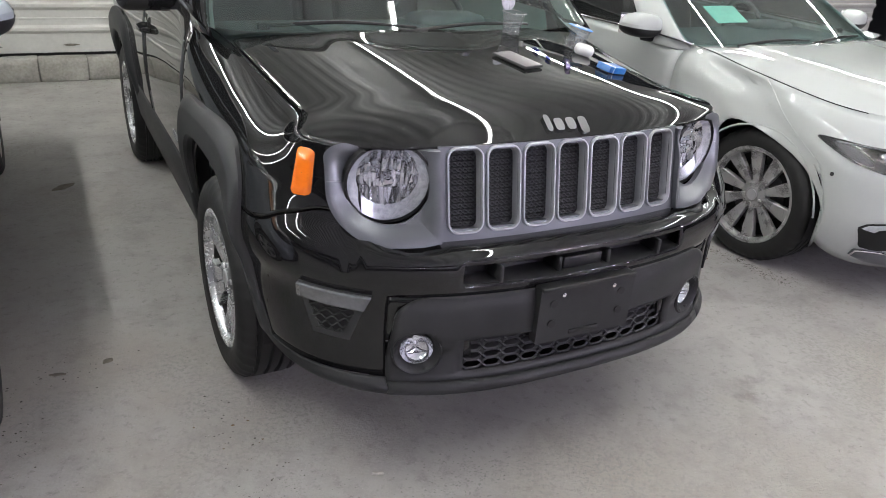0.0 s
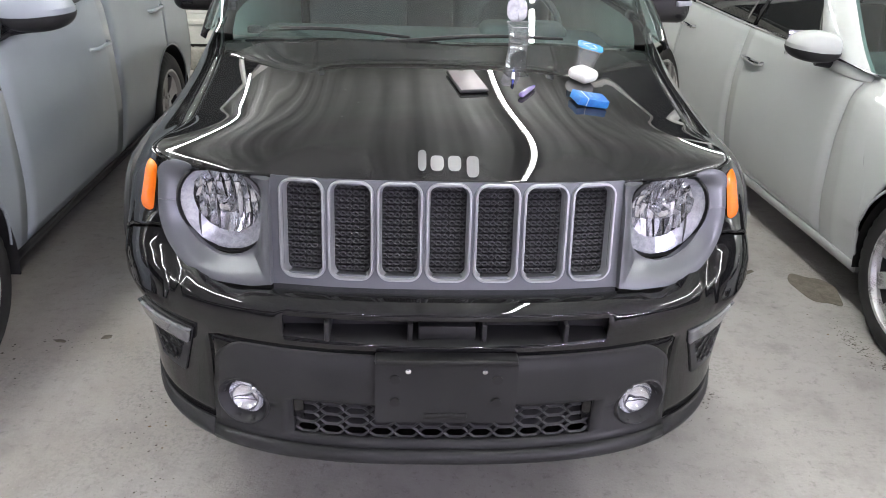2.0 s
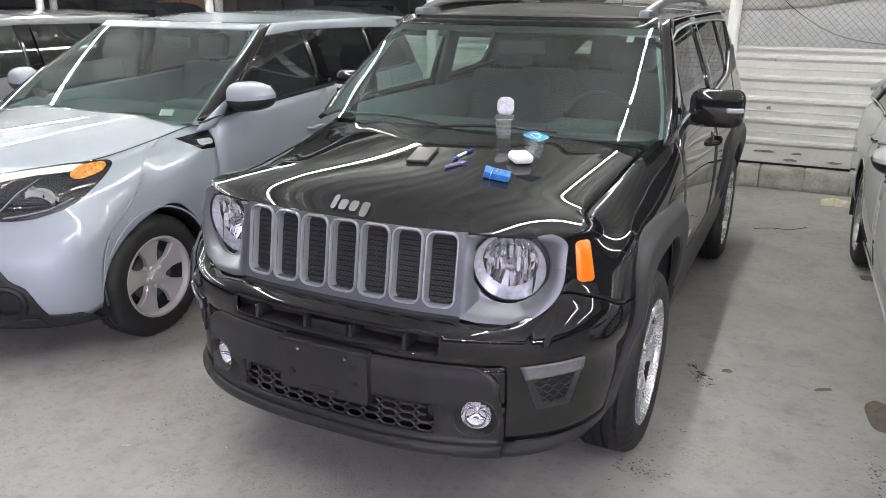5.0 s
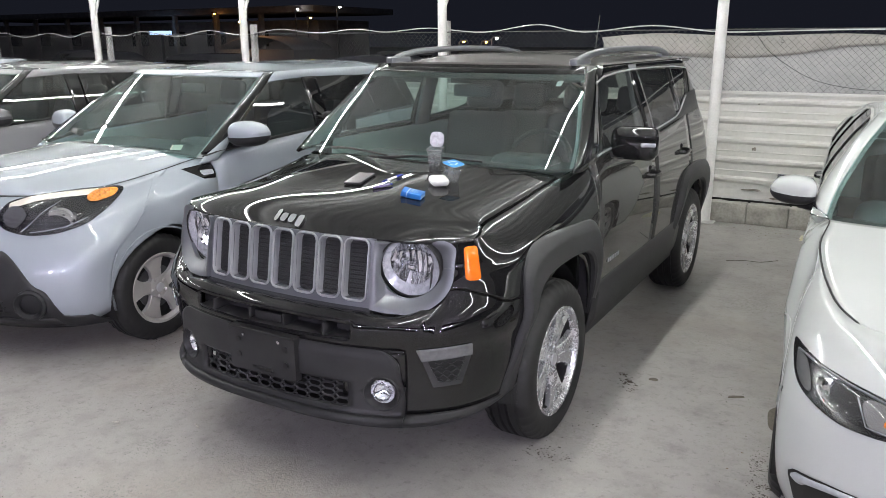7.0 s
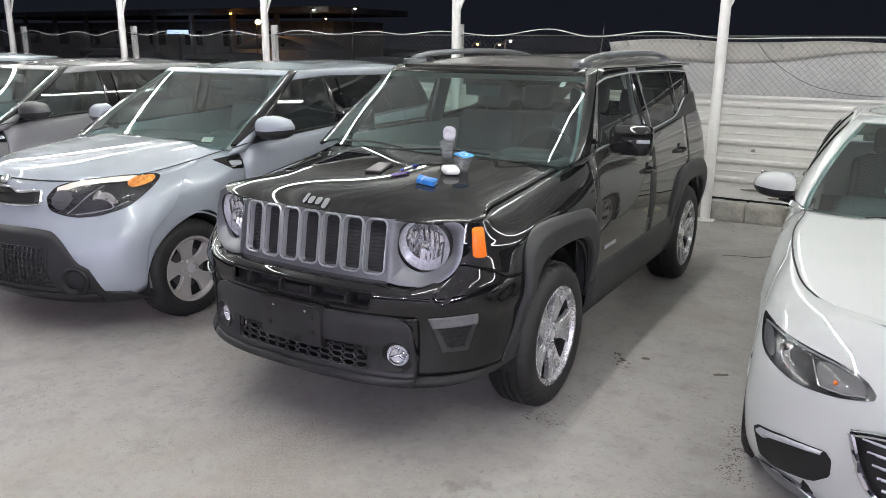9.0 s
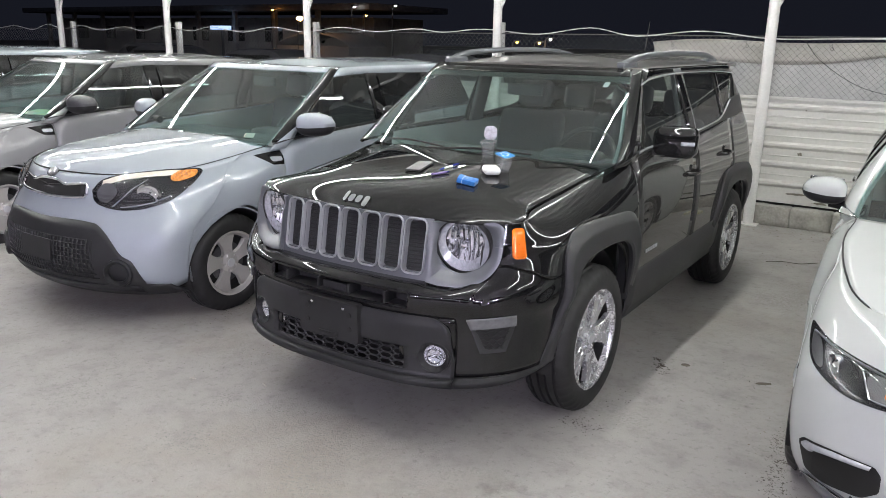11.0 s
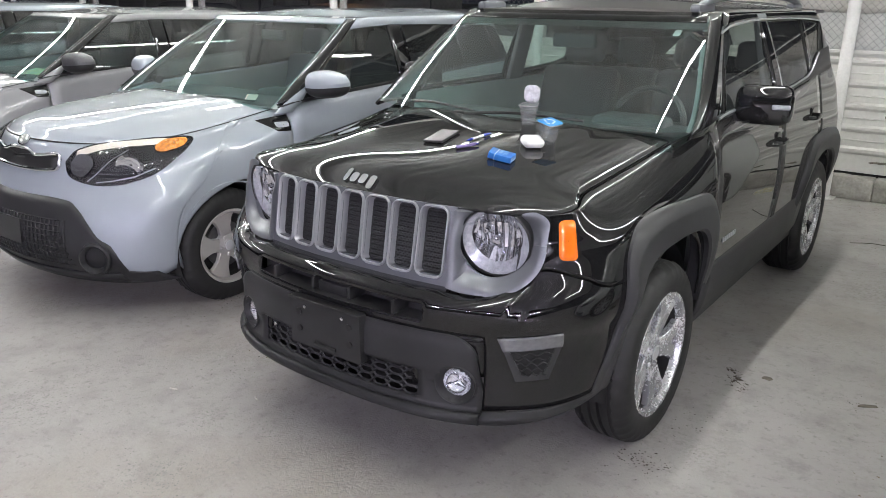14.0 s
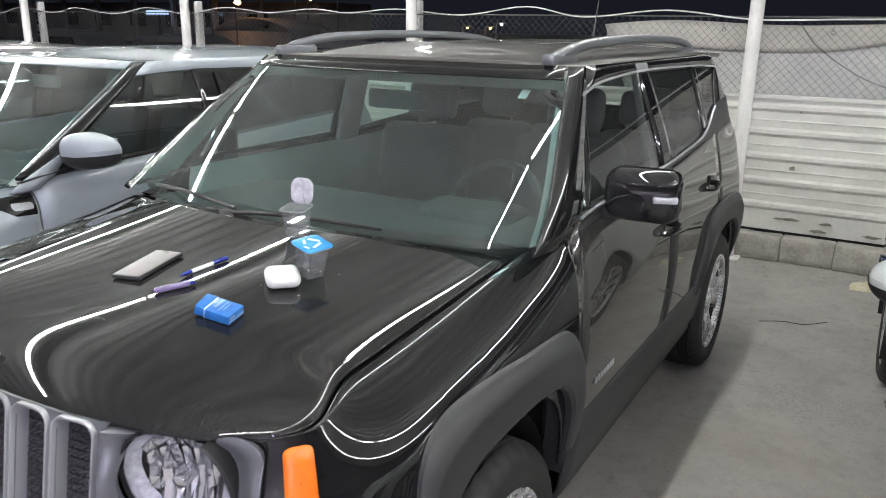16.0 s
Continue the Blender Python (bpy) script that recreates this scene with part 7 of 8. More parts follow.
def build_items():
    phone = thing("mobile_phone", "dark grey mobile phone lying on the black hood", "phone")
    part("case", boxed((0, 0, 0.005), (0.083, 0.168, 0.009), 0.004), MATTE_BLACK, phone)
    part("screen", boxed((0, 0, 0.0098), (0.075, 0.160, 0.002), 0.0008), PHONE, phone)
    part("speaker_slot", boxed((0, 0.072, 0.0110), (0.016, 0.002, 0.001)), DEEP_BLACK, phone)
    set_on_hood(phone, 0.063, 0.428, 11.5)

    pack = thing("card_box", "small crumpled blue card box with its flap open on the hood", "box")
    bm = boxed((0.014, 0, 0.0115), (0.064, 0.056, 0.022), 0.0015)
    for v in bm.verts:
        v.co += Vector(noise.noise_vector(v.co * 40)) * 0.0015
    part("carton", bm, BLUE_CARD, pack, sharp=25)
    fl = boxed((-0.032, 0.001, 0.0118), (0.026, 0.057, 0.0225), 0.002, pose(0, 0, 0.001, 0, 5, 5))
    for v in fl.verts:
        v.co += Vector(noise.noise_vector(v.co * 55)) * 0.003
    part("flap", fl, BLUE_CARD, pack, "crumpled blue flap", sharp=25)
    part("liner", boxed((-0.0185, 0.0, 0.0120), (0.0022, 0.0555, 0.0226), 0.0006, pose(0, 0, 0, 0, 4, 3)), PALE_PAPER, pack)
    part("print_band", boxed((-0.002, 0.006, 0.0232), (0.007, 0.030, 0.0007)), PRINT, pack)
    for k, w in enumerate((0.040, 0.030)):
        part("print_line", boxed((0.012 + 0.008 * k, 0.002, 0.0232), (0.0016, w, 0.0007)), PRINT, pack)
    part("end_label", boxed((0.0465, -0.002, 0.008), (0.0008, 0.050, 0.004)), PRINT, pack)
    part("end_label", boxed((0.0465, -0.016, 0.0155), (0.0008, 0.016, 0.005)), PRINT, pack)
    set_on_hood(pack, 0.395, 0.340, 10.6)

    pod = thing("charging_case", "rounded white plastic case lying on the hood", "case")
    bm = boxed((0, 0, 0.019), (0.081, 0.072, 0.037), 0.0182, seg=6)
    part("shell", bm, CASE_WHITE, pod, sharp=80)
    part("seam", slab(bmesh.new(), rounded_rect(0, 0, 0.0808, 0.0718, 0.0182, 6), lambda a, b, d: Vector((a, b, 0.0245 - d)), 0.0008), CASE_WHITE, pod)
    set_on_hood(pod, 0.410, 0.528, 50)

    def cup(name, label, x, y, turn, film_up):
        c = thing(name, label, "cup")
        bm = bmesh.new()
        prof = [(h * 0.95, w * 0.95, 0) for h, w in ((0.0, 0.025), (0.002, 0.027), (0.03, 0.0305), (0.031, 0.0295), (0.06, 0.032), (0.061, 0.0328), (0.078, 0.0340), (0.082, 0.0345), (0.083, 0.040), (0.0845, 0.040))]
        outs = []
        for h, w, _ in prof:
            outs.append([bm.verts.new((a, b, h)) for a, b in rounded_rect(0, 0, 2 * w, 2 * w, 0.011, 4)])
        for p, q in zip(outs, outs[1:]):
            for k in range(len(p)):
                bm.faces.new((p[k], p[(k + 1) % len(p)], q[(k + 1) % len(q)], q[k]))
        bm.faces.new(outs[0][::-1])
        part("wall", bm, CUP_CLEAR, c, "clear ribbed plastic")
        rim = bmesh.new()
        loop = [(a, b, 0.080) for a, b in rounded_rect(0, 0, 0.074, 0.074, 0.013, 4)]
        tube(rim, [*loop, loop[0]], 0.0012, 6)
        part("rim", rim, FROSTED, c)
        fl = bmesh.new()
        m = pose(0, 0.034, 0.080, 80, 0, 0) if film_up else pose(0, 0, 0.0822, 0, 0, 0)
        out = rounded_rect(0, 0.036 if film_up else 0, 0.068 if film_up else 0.078, 0.072 if film_up else 0.078, 0.026 if film_up else 0.014, 6)
        cz0 = 0.036 if film_up else 0
        k = len(out)
        grid(fl, lambda i, t: m @ Vector((lerp(0, out[int(i) % k][0], t), lerp(cz0, out[int(i) % k][1], t), (0.002 if film_up else 0.0012) * math.sin(4 * t + 0.7 * i) * t)), list(range(k + 1)), steps(0.001, 1, 5))
        part("film_lid", fl, FOIL if film_up else BLUE_FILM, c, "peeled silvery film lid" if film_up else "blue printed film lid", solid=0.0006)
        if not film_up:
            for x0, y0, w, h, tn in ((-0.012, 0.014, 0.030, 0.007, 35), (0.014, 0.004, 0.007, 0.030, 20), (-0.016, -0.012, 0.022, 0.006, -30), (0.010, -0.024, 0.016, 0.005, 10)):
                part("lid_print", boxed((0, 0, 0.0842), (w, h, 0.0008), 0.0, pose(x0, y0, 0, 0, 0, tn)), PALE_PAPER, c)
        wt = bmesh.new()
        loops = [[wt.verts.new((a, b, h)) for a, b in rounded_rect(0, 0, 2 * w, 2 * w, 0.010, 4)] for h, w in ((0.003, 0.0235), (0.046, 0.0285))]
        for q in range(len(loops[0])):
            r = (q + 1) % len(loops[0])
            wt.faces.new((loops[0][q], loops[0][r], loops[1][r], loops[1][q]))
        wt.faces.new(loops[1])
        part("water", wt, WATER, c)
        set_on_hood(c, x, y, turn)

    cup("plastic_cup", "opened clear plastic water cup with its film lid standing up", 0.248, 0.775, 14, True)
    cup("plastic_cup", "sealed clear plastic water cup with a blue film lid", 0.428, 0.610, -12, False)

    pen = thing("ballpoint_pen", "blue and white ballpoint pen lying on the hood", "pen")
    ax = pose(0, -0.07, 0.0055, -90, 0, 0)
    part("barrel", revolve(bmesh.new(), [(0.0045, 0.02), (0.0048, 0.03), (0.0048, 0.10), (0.0046, 0.102)], ax, 12), PALE_PAPER, pen)
    part("grip", revolve(bmesh.new(), [(0.001, 0.0), (0.004, 0.012), (0.0052, 0.02), (0.0052, 0.034)], ax, 12), NAVY, pen)
    part("cap", revolve(bmesh.new(), [(0.0054, 0.096), (0.0054, 0.138), (0.003, 0.141)], ax, 12), NAVY, pen)
    part("clip", boxed((0, 0.045, 0.0115), (0.003, 0.035, 0.0012), 0.0004), NAVY, pen)
    set_on_hood(pen, 0.200, 0.482, -7.6)
    vape = thing("lilac_stick", "small lilac plastic stick lying on the hood", "stick")
    part("stick_body", boxed((0, 0, 0.0065), (0.017, 0.082, 0.012), 0.005, seg=3), LILAC, vape)
    part("stick_tip", boxed((0, 0.046, 0.0065), (0.011, 0.014, 0.007), 0.003), NAVY, vape)
    set_on_hood(vape, 0.2245, 0.362, -30.5)


build_items()


# ---- the night beyond the fence ----
def build_far():
    lit = {}
    for nm, col, g in (("white_far_lamp", (1.0, 0.97, 0.9), 30.0), ("orange_far_lamp", (1.0, 0.42, 0.08), 22.0), ("blue_far_sign", (0.45, 0.65, 1.0), 1.3)):
        lit[nm] = material(nm, col, 0.5, var=0.0, glow=g)
    dim_wall = material("dim_plaster", (0.36, 0.35, 0.34), 0.9, var=0.15, scale=0.4, fine=3)
    steel = material("dim_steel", (0.10, 0.10, 0.11), 0.6, var=0.1)

    def street_lamp(x, y, h, mat, label):
        p = thing("street_lamp", label, "lamp", "far street lamps")
        bm = bmesh.new()
        tube(bm, [(0, 0, -0.02), (0, 0, h)], lambda t: 0.07 - 0.03 * t, 8)
        tube(bm, spline([(0, 0, h - 0.05), (0.12, -0.1, h + 0.1), (0.5, -0.3, h + 0.16)], 4), 0.035, 6)
        part("pole", bm, steel, p)
        part("head", boxed((0.55, -0.33, h + 0.16), (0.5, 0.2, 0.1), 0.03), steel, p)
        bm = bmesh.new()
        revolve(bm, [(0.02, -0.10), (0.075, -0.07), (0.09, 0.0), (0.05, 0.04)], pose(0.55, -0.33, h + 0.10), 12)
        part("bulb", bm, mat, p)
        p.location = (x, y, 0)

    W, O = lit["white_far_lamp"], lit["orange_far_lamp"]
    for x, h, m, c in ((-38.6, 4.05, W, "white"), (-34.6, 4.1, W, "white"), (-47.5, 3.9, O, "orange"), (-37.4, 3.4, O, "orange"), (-24.2, 1.62, O, "orange"), (-22.5, 1.6, O, "orange"), (-21.7, 1.85, W, "white"), (-11.3, 1.75, W, "white"), (-9.7, 1.8, W, "white")):
        street_lamp(x, 45.3, h, m, c + " street lamp far off in the dark")

    sign = thing("lit_sign", "small pale blue lit sign on a far building", "sign")
    part("panel", boxed((-53.1, 44.6, 2.5), (2.6, 0.15, 0.32), 0.02), lit["blue_far_sign"], sign)
    part("sign_post", boxed((-53.1, 44.75, 1.2), (0.2, 0.12, 2.5), 0.01), steel, sign)

    b = thing("far_building", "long low building in the dark with a flat overhanging roof", "building")
    part("wall", boxed((-62, 52, 1.7), (46, 7, 3.5)), dim_wall, b)
    part("roof", boxed((-62, 51, 4.2), (50, 11, 0.5), 0.05), dim_wall, b, "overhanging flat roof edge")
    for k in range(9):
        part("pillar", boxed((-83 + 5 * k, 46.2, 1.98), (0.35, 0.35, 4.0)), dim_wall, b)
    for k in range(8):
        part("window", boxed((-80.5 + 5 * k, 48.45, 2.0), (2.2, 0.1, 1.3)), DARK_GLASS, b)

    SHED_GLOW = material("orange_shed_lamp", (1.0, 0.45, 0.12), 0.5, var=0.0, glow=80.0)
    # canvas-roofed shed lit by a warm lamp of its own
    sh = thing("shed", "small shed with a curved pale roof under an orange lamp", "shed")
    bm = bmesh.new()
    grid(bm, lambda u, v: (lerp(-3.3, 3.3, u), lerp(-2, 2, v), 1.25 + 0.85 * math.sin(math.pi * u) ** 0.7), steps(0, 1, 14), [0, 0.5, 1])
    part("roof", bm, dim_wall, sh, solid=0.05)
    part("wall", boxed((0, 0, 0.6), (6.4, 3.9, 1.3)), dim_wall, sh)
    bm = bmesh.new()
    tube(bm, [(-0.6, -2.6, -0.02), (-0.6, -2.6, 2.9)], 0.04, 6)
    part("lamp_post", bm, steel, sh)
    bm = bmesh.new()
    revolve(bm, [(0.05, 0.18), (0.2, 0.1), (0.22, 0.0), (0.05, -0.12)], pose(-0.6, -2.4, 2.95), 12)
    part("lamp", bm, SHED_GLOW, sh)
    sh.location = (-34.2, 38, 0)

    # dark parked cars beyond the fence
    dark = material("far_car_paint", (0.10, 0.10, 0.11), 0.4, var=0.1, coat=0.8)

    def far_car(x, y, turn):
        c = thing("parked_car", "dark car parked in the night behind the fence", "car", "far parked cars")
        prof = [(-2.1, 0.35), (-2.1, 0.75), (-1.9, 0.92), (-1.0, 1.0), (-0.35, 1.42), (1.05, 1.45), (1.7, 1.05), (2.1, 0.98), (2.15, 0.4)]
        bm = bmesh.new()
        rows = spline([(a, 0, z) for a, z in prof], 4)
        grid(bm, lambda i, v: (rows[int(i)].x, v * 0.85 * (1 - 0.18 * smooth01((rows[int(i)].z - 0.9) / 0.5)), rows[int(i)].z if abs(v) < 0.99 else rows[int(i)].z - 0.06), list(range(len(rows))), [-1, -0.98, -0.5, 0, 0.5, 0.98, 1])
        grid(bm, lambda i, v: (rows[int(i)].x, 0.85 * (1 - 0.18 * smooth01((rows[int(i)].z - 0.9) / 0.5)), lerp(rows[int(i)].z - 0.06, 0.32, v)), list(range(len(rows))), [0, 1])
        grid(bm, lambda i, v: (rows[int(i)].x, -0.85 * (1 - 0.18 * smooth01((rows[int(i)].z - 0.9) / 0.5)), lerp(rows[int(i)].z - 0.06, 0.32, v)), list(range(len(rows))), [0, 1])
        part("body", bm, dark, c)
        for s in (-1, 1):
            part("side_window", boxed((0.35, s * 0.775, 1.2), (1.5, 0.03, 0.26), 0.02, pose(0, 0, 0, s * -18, 0, 0)), DARK_GLASS, c)
        for a in (-1.35, 1.3):
            for s in (-1, 1):
                part("wheel", revolve(bmesh.new(), [(0.1, 0.0), (0.3, 0.0), (0.32, -0.04), (0.32, -0.18), (0.1, -0.18)], pose(a, s * 0.84, 0.32, -90 * s, 0, 0), 20), RUBBER, c)
        c.matrix_basis = pose(x, y, -0.02, 0, 0, turn)

    for x, y, tn in ((-8.6, 12.5, 8), (-14.5, 13.0, 4), (-20.5, 14.2, 6), (-12.5, 20.0, 90), (-4.4, 15.0, 12), (-28, 19, 10)):
        far_car(x, y, tn)


build_far()


# ---- dirt on the floor ----
DIRT = material("dry_dirt", (0.045, 0.036, 0.028), 0.95, var=0.3, scale=30, fine=200, second=(0.10, 0.085, 0.065))
RUBBLE = material("plaster_rubble", (0.40, 0.39, 0.36), 0.95, var=0.15, scale=20, fine=120)
LEAF = material("dry_leaf", (0.13, 0.085, 0.04), 0.8, var=0.3, scale=60)


def crumbs(verts, faces, rnd, x, y, size, flat=0.5):
    """One irregular little lump on the floor."""
    k = len(verts)
    n = rnd.choice((5, 6, 7))
    a0 = rnd.uniform(0, 6.28)
    sx, sy = size * rnd.uniform(0.6, 1.3), size * rnd.uniform(0.5, 1.0)
    h = size * flat * rnd.uniform(0.5, 1.0)
    for i in range(n):
        a = a0 + 6.28 * i / n
        r = rnd.uniform(0.7, 1.15)
        verts.append((x + sx * r * math.cos(a), y + sy * r * math.sin(a), 0.0005))
    for i in range(n):
        v = verts[k + i]
        verts.append((lerp(v[0], x, 0.45), lerp(v[1], y, 0.45), h * rnd.uniform(0.7, 1.0)))
    for i in range(n):
        j = (i + 1) % n
        faces.append((k + i, k + j, k + n + j, k + n + i))
    faces.append(tuple(range(k + n, k + 2 * n)))


def litter(name, label, category, mat, clusters, seed):
    rnd = random.Random(seed)
    verts, faces = [], []
    for x, y, sx, sy, count, lo, hi, flat in clusters:
        for _ in range(count * 2):
            crumbs(verts, faces, rnd, rnd.gauss(x, sx), rnd.gauss(y, sy), rnd.uniform(lo, hi) * 0.5 * rnd.random() ** 0.6, flat)
    me = bpy.data.meshes.new(name)
    me.from_pydata(verts, [], faces)
    me.materials.append(mat)
    tagged(new(name, me), label, category, kind="stuff")


litter("dirt_crumbs", "dark crumbs of dry dirt and soil scattered on the floor", "dirt", DIRT, [
    (0.985, 1.55, 0.018, 0.012, 14, 0.008, 0.026, 0.3), (1.036, 1.455, 0.020, 0.03, 34, 0.008, 0.030, 0.3), (1.083, 1.383, 0.012, 0.02, 12, 0.006, 0.020, 0.3), (1.55, 1.55, 0.05, 0.04, 14, 0.003, 0.012, 0.3),
    (-0.91, 0.02, 0.10, 0.10, 22, 0.003, 0.012, 0.4), (-1.31, 0.93, 0.08, 0.04, 14, 0.003, 0.010, 0.3), (-1.46, 0.91, 0.06, 0.05, 14, 0.003, 0.010, 0.3), (-0.99, 0.38, 0.04, 0.12, 22, 0.003, 0.012, 0.4),
    (0.96, 0.55, 0.05, 0.12, 30, 0.003, 0.012, 0.4), (1.0, 0.95, 0.05, 0.10, 20, 0.003, 0.012, 0.4), (1.770, 0.92, 0.02, 0.09, 110, 0.002, 0.013, 0.25), (1.810, 0.70, 0.022, 0.10, 130, 0.002, 0.013, 0.25), (1.84, 0.53, 0.04, 0.05, 90, 0.002, 0.013, 0.25), (0.93, 0.55, 0.05, 0.03, 30, 0.004, 0.018, 0.4),
    (-1.62, 0.65, 0.04, 0.18, 40, 0.003, 0.014, 0.4),
], 11)
litter("floor_grit", "fine dark grit scattered over the concrete floor", "grit", DIRT, [
    (-0.2, -1.3, 0.9, 0.5, 160, 0.001, 0.007, 0.4), (1.2, -0.9, 0.8, 0.6, 130, 0.001, 0.007, 0.4), (-1.8, -0.8, 0.7, 0.5, 120, 0.001, 0.007, 0.4),
    (1.3, 2.6, 0.3, 1.2, 90, 0.001, 0.008, 0.4), (-1.25, 2.6, 0.2, 1.3, 90, 0.001, 0.008, 0.4), (0.5, 4.2, 0.9, 0.6, 140, 0.002, 0.012, 0.4), (1.6, 4.5, 0.7, 0.5, 140, 0.002, 0.012, 0.4), (-1.3, 5.0, 0.5, 0.4, 120, 0.002, 0.012, 0.4),
], 14)
litter("plaster_rubble", "pale plaster and paint flakes lying along the block curb", "rubble", RUBBLE, [
    (0.62, 5.42, 0.12, 0.06, 60, 0.006, 0.03, 0.5), (1.0, 5.48, 0.3, 0.05, 70, 0.004, 0.022, 0.5), (1.9, 5.5, 0.5, 0.05, 60, 0.004, 0.018, 0.5),
    (-1.2, 5.5, 0.4, 0.05, 90, 0.004, 0.018, 0.5), (-0.3, -0.9, 0.7, 0.4, 24, 0.002, 0.006, 0.4), (-1.2, -0.4, 0.5, 0.4, 20, 0.002, 0.006, 0.4),
], 12)
litter("dry_leaves", "brown dry leaf bits by the wheels and the curb", "leaves", LEAF, [
    (0.7, 5.3, 0.35, 0.12, 26, 0.01, 0.028, 0.12), (1.6, 5.35, 0.5, 0.12, 20, 0.01, 0.026, 0.12), (-1.2, 5.3, 0.4, 0.15, 20, 0.01, 0.026, 0.12), (1.66, 0.7, 0.06, 0.2, 10, 0.006, 0.016, 0.15), (-0.95, 0.25, 0.08, 0.12, 8, 0.006, 0.014, 0.15),
], 13)
STUB = material("stub_paper", (0.42, 0.40, 0.36), 0.8, var=0.15, scale=90)
FLAKE = material("flaked_concrete", (0.21, 0.202, 0.188), 0.95, var=0.2, scale=40, fine=160, second=(0.33, 0.318, 0.30))
litter("flaked_concrete", "rough patches of flaked and pitted concrete surface", "concrete", FLAKE, [
    (-1.42, -0.62, 0.11, 0.10, 330, 0.003, 0.016, 0.28), (-1.28, -0.72, 0.09, 0.06, 180, 0.003, 0.014, 0.28), (-0.65, -0.27, 0.05, 0.06, 150, 0.003, 0.014, 0.3), (-0.32, -0.16, 0.11, 0.05, 240, 0.003, 0.013, 0.28), (-0.46, -0.64, 0.08, 0.07, 240, 0.003, 0.014, 0.28),
    (-1.46, -0.30, 0.12, 0.07, 200, 0.002, 0.012, 0.28), (-0.9, -0.02, 0.10, 0.06, 120, 0.002, 0.010, 0.28), (-1.0, -0.45, 0.25, 0.2, 160, 0.002, 0.010, 0.28), (0.95, 4.2, 0.2, 0.25, 140, 0.002, 0.012, 0.25), (1.0, 5.3, 0.4, 0.08, 200, 0.003, 0.016, 0.3),
], 15)
# pale specks of dust on the hood
SPECK = material("pale_dust", (0.30, 0.30, 0.30), 0.9, var=0.2, scale=80)
rnd = random.Random(17)
verts, faces = [], []
for _ in range(130):
    x, y, k = rnd.uniform(-0.58, 0.58), rnd.uniform(0.16, 0.74), len(verts)
    crumbs(verts, faces, rnd, x, y, 0.0006 + 0.0026 * rnd.random() ** 4, 0.25)
    z = on_hood(x, y)[0].z
    verts[k:] = [(a, b, c + z) for a, b, c in verts[k:]]
me = bpy.data.meshes.new("dust_specks")
me.from_pydata(verts, [], faces)
me.materials.append(SPECK)
tagged(new("dust_specks", me), "pale specks of dust lying on the black hood", "dust", kind="stuff")
bm = bmesh.new()
tube(bm, [(0, 0, 0.004), (0.035, 0.012, 0.004)], 0.004, 8)
butt = part("cigarette_end", bm, STUB)
tagged(butt, "small white cigarette end on the concrete floor", "litter", "cigarette ends")
butt.location = (-0.99, -0.21, 0)
copy_thing(butt, pose(-0.62, -0.03, 0, 0, 0, -40))
bm = bmesh.new()
tube(bm, spline([(1.05, 4.15, 0.004), (1.18, 4.22, 0.006), (1.30, 4.24, 0.004), (1.42, 4.36, 0.004)], 5), 0.0024, 6)
tagged(part("stick", bm, DIRT), "thin dark twig lying on the concrete floor", "twig")


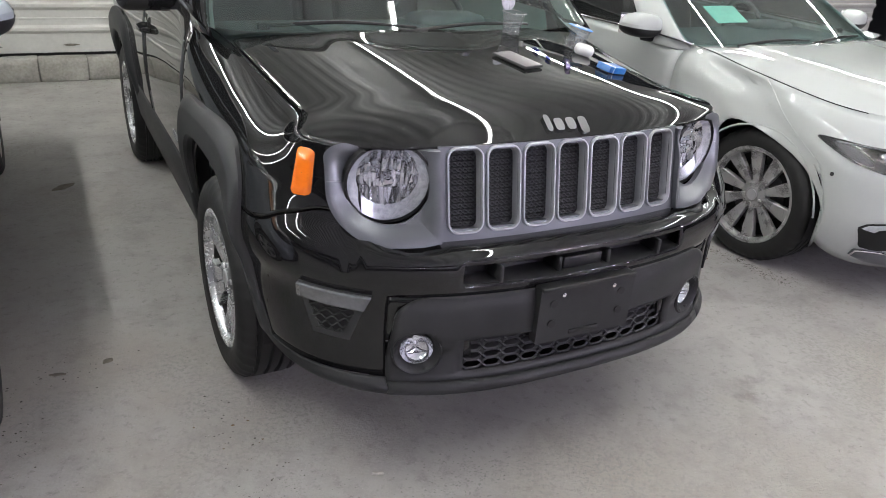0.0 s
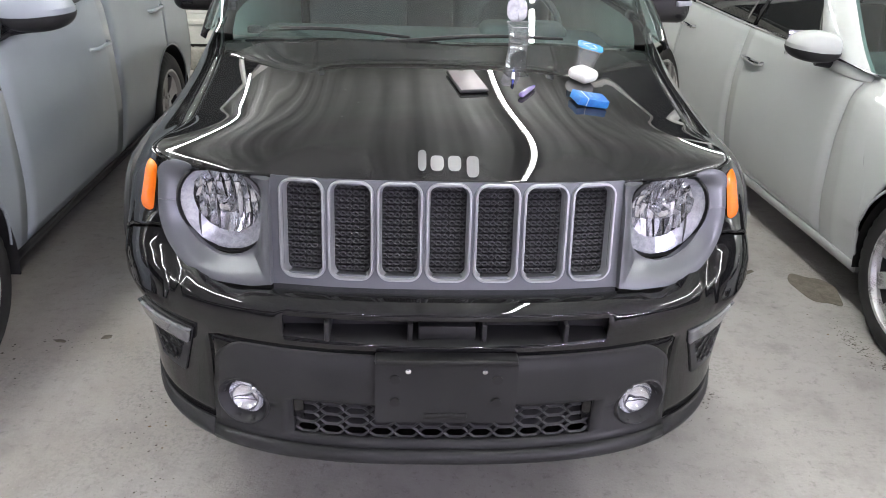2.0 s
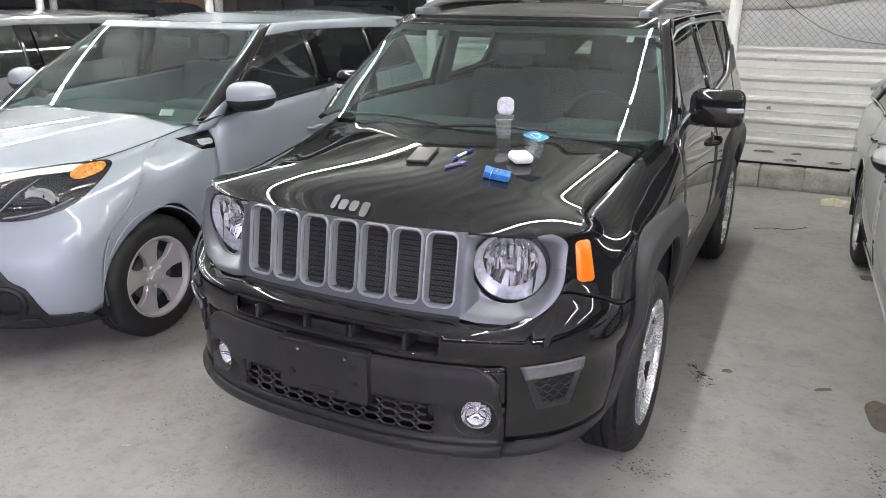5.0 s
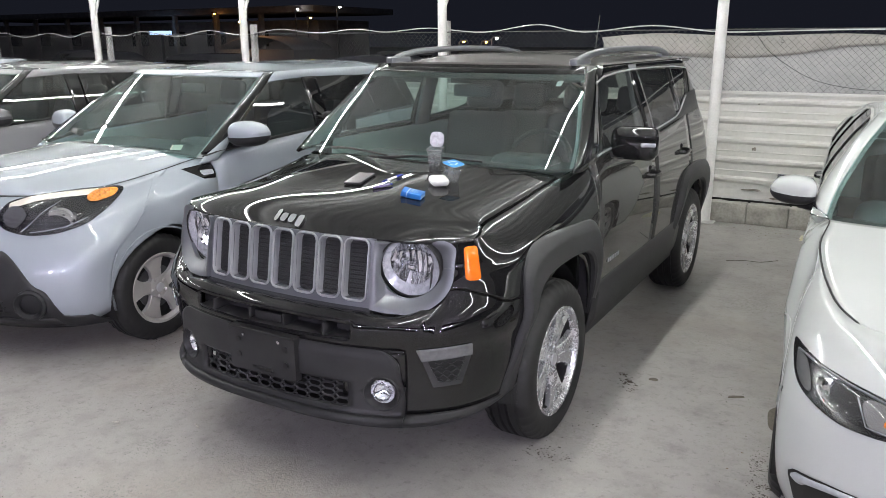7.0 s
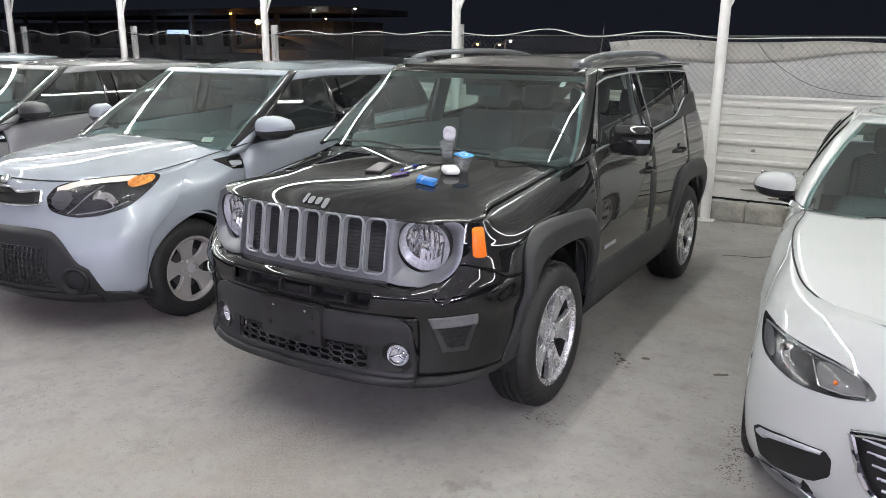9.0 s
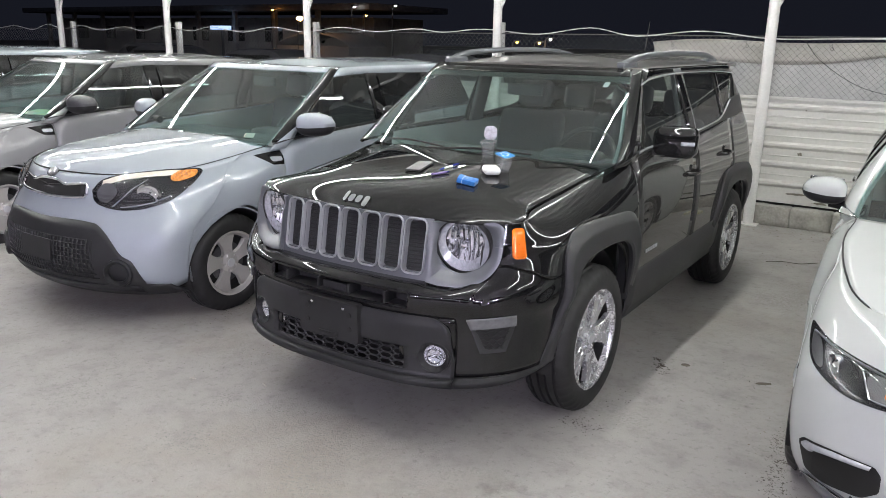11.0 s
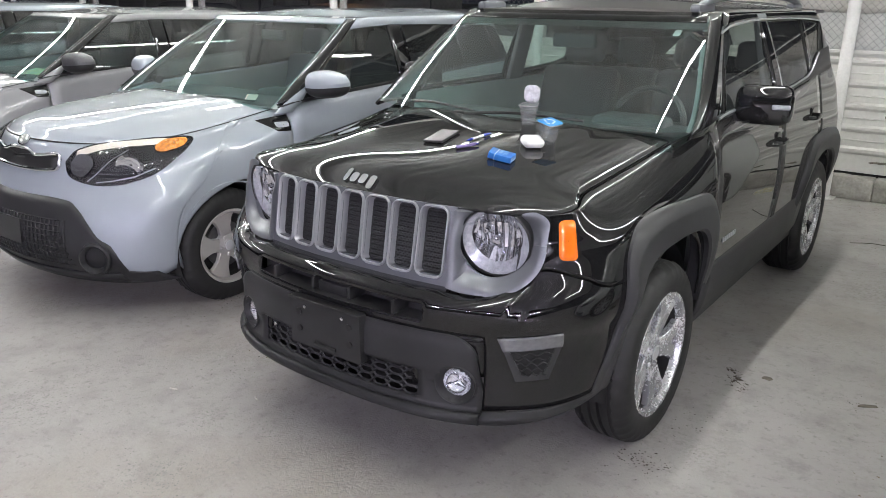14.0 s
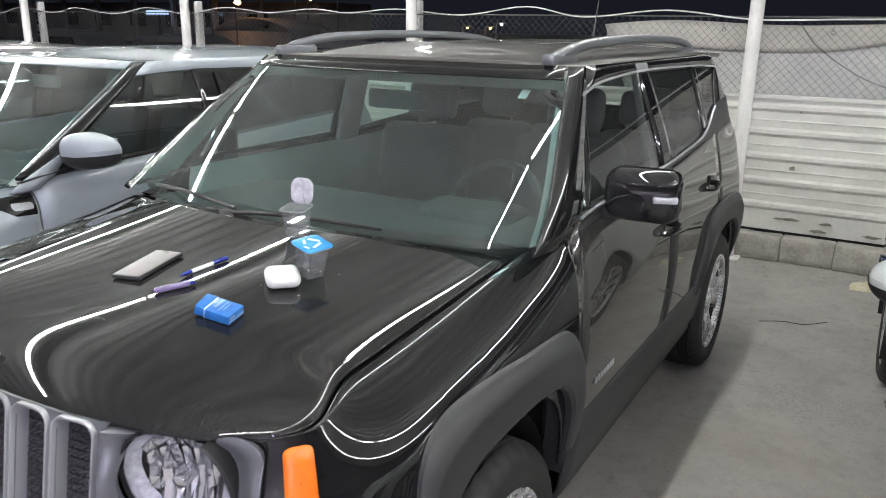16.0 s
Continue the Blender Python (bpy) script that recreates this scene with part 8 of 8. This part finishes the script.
# peeled paint along the foot of the wall
PEEL = material("peeled_paint", (0.20, 0.185, 0.155), 0.9, var=0.2, scale=30, fine=120)
rnd = random.Random(31)
for x, z, w, h in ((1.205, 0.262, 0.16, 0.03), (0.97, 0.33, 0.20, 0.03), (1.25, 0.325, 0.10, 0.025), (1.576, 0.27, 0.14, 0.03), (-1.1, 0.29, 0.14, 0.025), (-1.7, 0.28, 0.2, 0.02), (1.95, 0.29, 0.18, 0.03), (0.956, 0.738, 0.05, 0.04), (0.962, 1.17, 0.018, 0.018)):
    out = [(x + w * 0.5 * math.cos(a) * rnd.uniform(0.6, 1.1), z + h * 0.5 * math.sin(a) * rnd.uniform(0.5, 1.1)) for a in steps(0, 2 * math.pi, 16)[:-1]]
    part("peeled_patch", slab(bmesh.new(), out, lambda a, b, d: Vector((a, 5.7115 + d, b)), 0.009), PEEL, bpy.data.objects["wall_back"], "peeled grey-brown paint patch")

# crumpled wrapper by the curb
WRAP = material("yellow_white_film", (0.55, 0.50, 0.22), 0.35, var=0.2, second=(0.66, 0.66, 0.62), scale=26, fine=60, coat=0.3)
wr = thing("plastic_wrapper", "crumpled yellow and white plastic wrapper by the curb", "litter")
bm = bmesh.new()


def crumple(u, v):
    x, y = lerp(-0.12, 0.12, u), lerp(-0.05, 0.05, v)
    e = 1 - (2 * u - 1) ** 4 * 0.6
    h = 0.012 + 0.05 * abs(noise.noise(Vector((x * 22, y * 30, 3)))) * e + 0.03 * e * (1 - (2 * v - 1) ** 2)
    return (x + 0.02 * noise.noise(Vector((x * 30, y * 30, 9))), y, h if 0 < v < 1 and 0 < u < 1 else 0.001)


grid(bm, crumple, steps(0, 1, 22), steps(0, 1, 12))
part("film", bm, WRAP, wr, sharp=18)
wr.location = (1.62, 5.22, 0)

# flat dried marks on the floor
MARK = material("dried_mud", (0.10, 0.085, 0.065), 0.95, var=0.3, scale=25, fine=150, second=(0.2, 0.18, 0.15))
for x, y, w, h, tn in ((1.148, 1.561, 0.055, 0.04, 10), (1.84, 1.40, 0.20, 0.34, 8), (-1.30, 0.93, 0.05, 0.028, 20), (-1.47, 0.90, 0.06, 0.022, -15), (1.57, 1.56, 0.10, 0.035, 30), (1.85, 3.3, 0.2, 0.12, 0), (-1.35, 2.9, 0.16, 0.07, 40)):
    out = [(w * 0.5 * math.cos(a) * rnd.uniform(0.65, 1.1), h * 0.5 * math.sin(a) * rnd.uniform(0.65, 1.1)) for a in steps(0, 2 * math.pi, 20)[:-1]]
    m = part("mud_mark", slab(bmesh.new(), smooth_outline(out[::2], 6), lambda a, b, d: Vector((a, b, 0.0025 - d)), 0.003), MARK)
    tagged(m, "flat dried mud mark on the concrete floor", "mud", "mud marks")
    m.matrix_basis = pose(x, y, 0, 0, 0, tn)
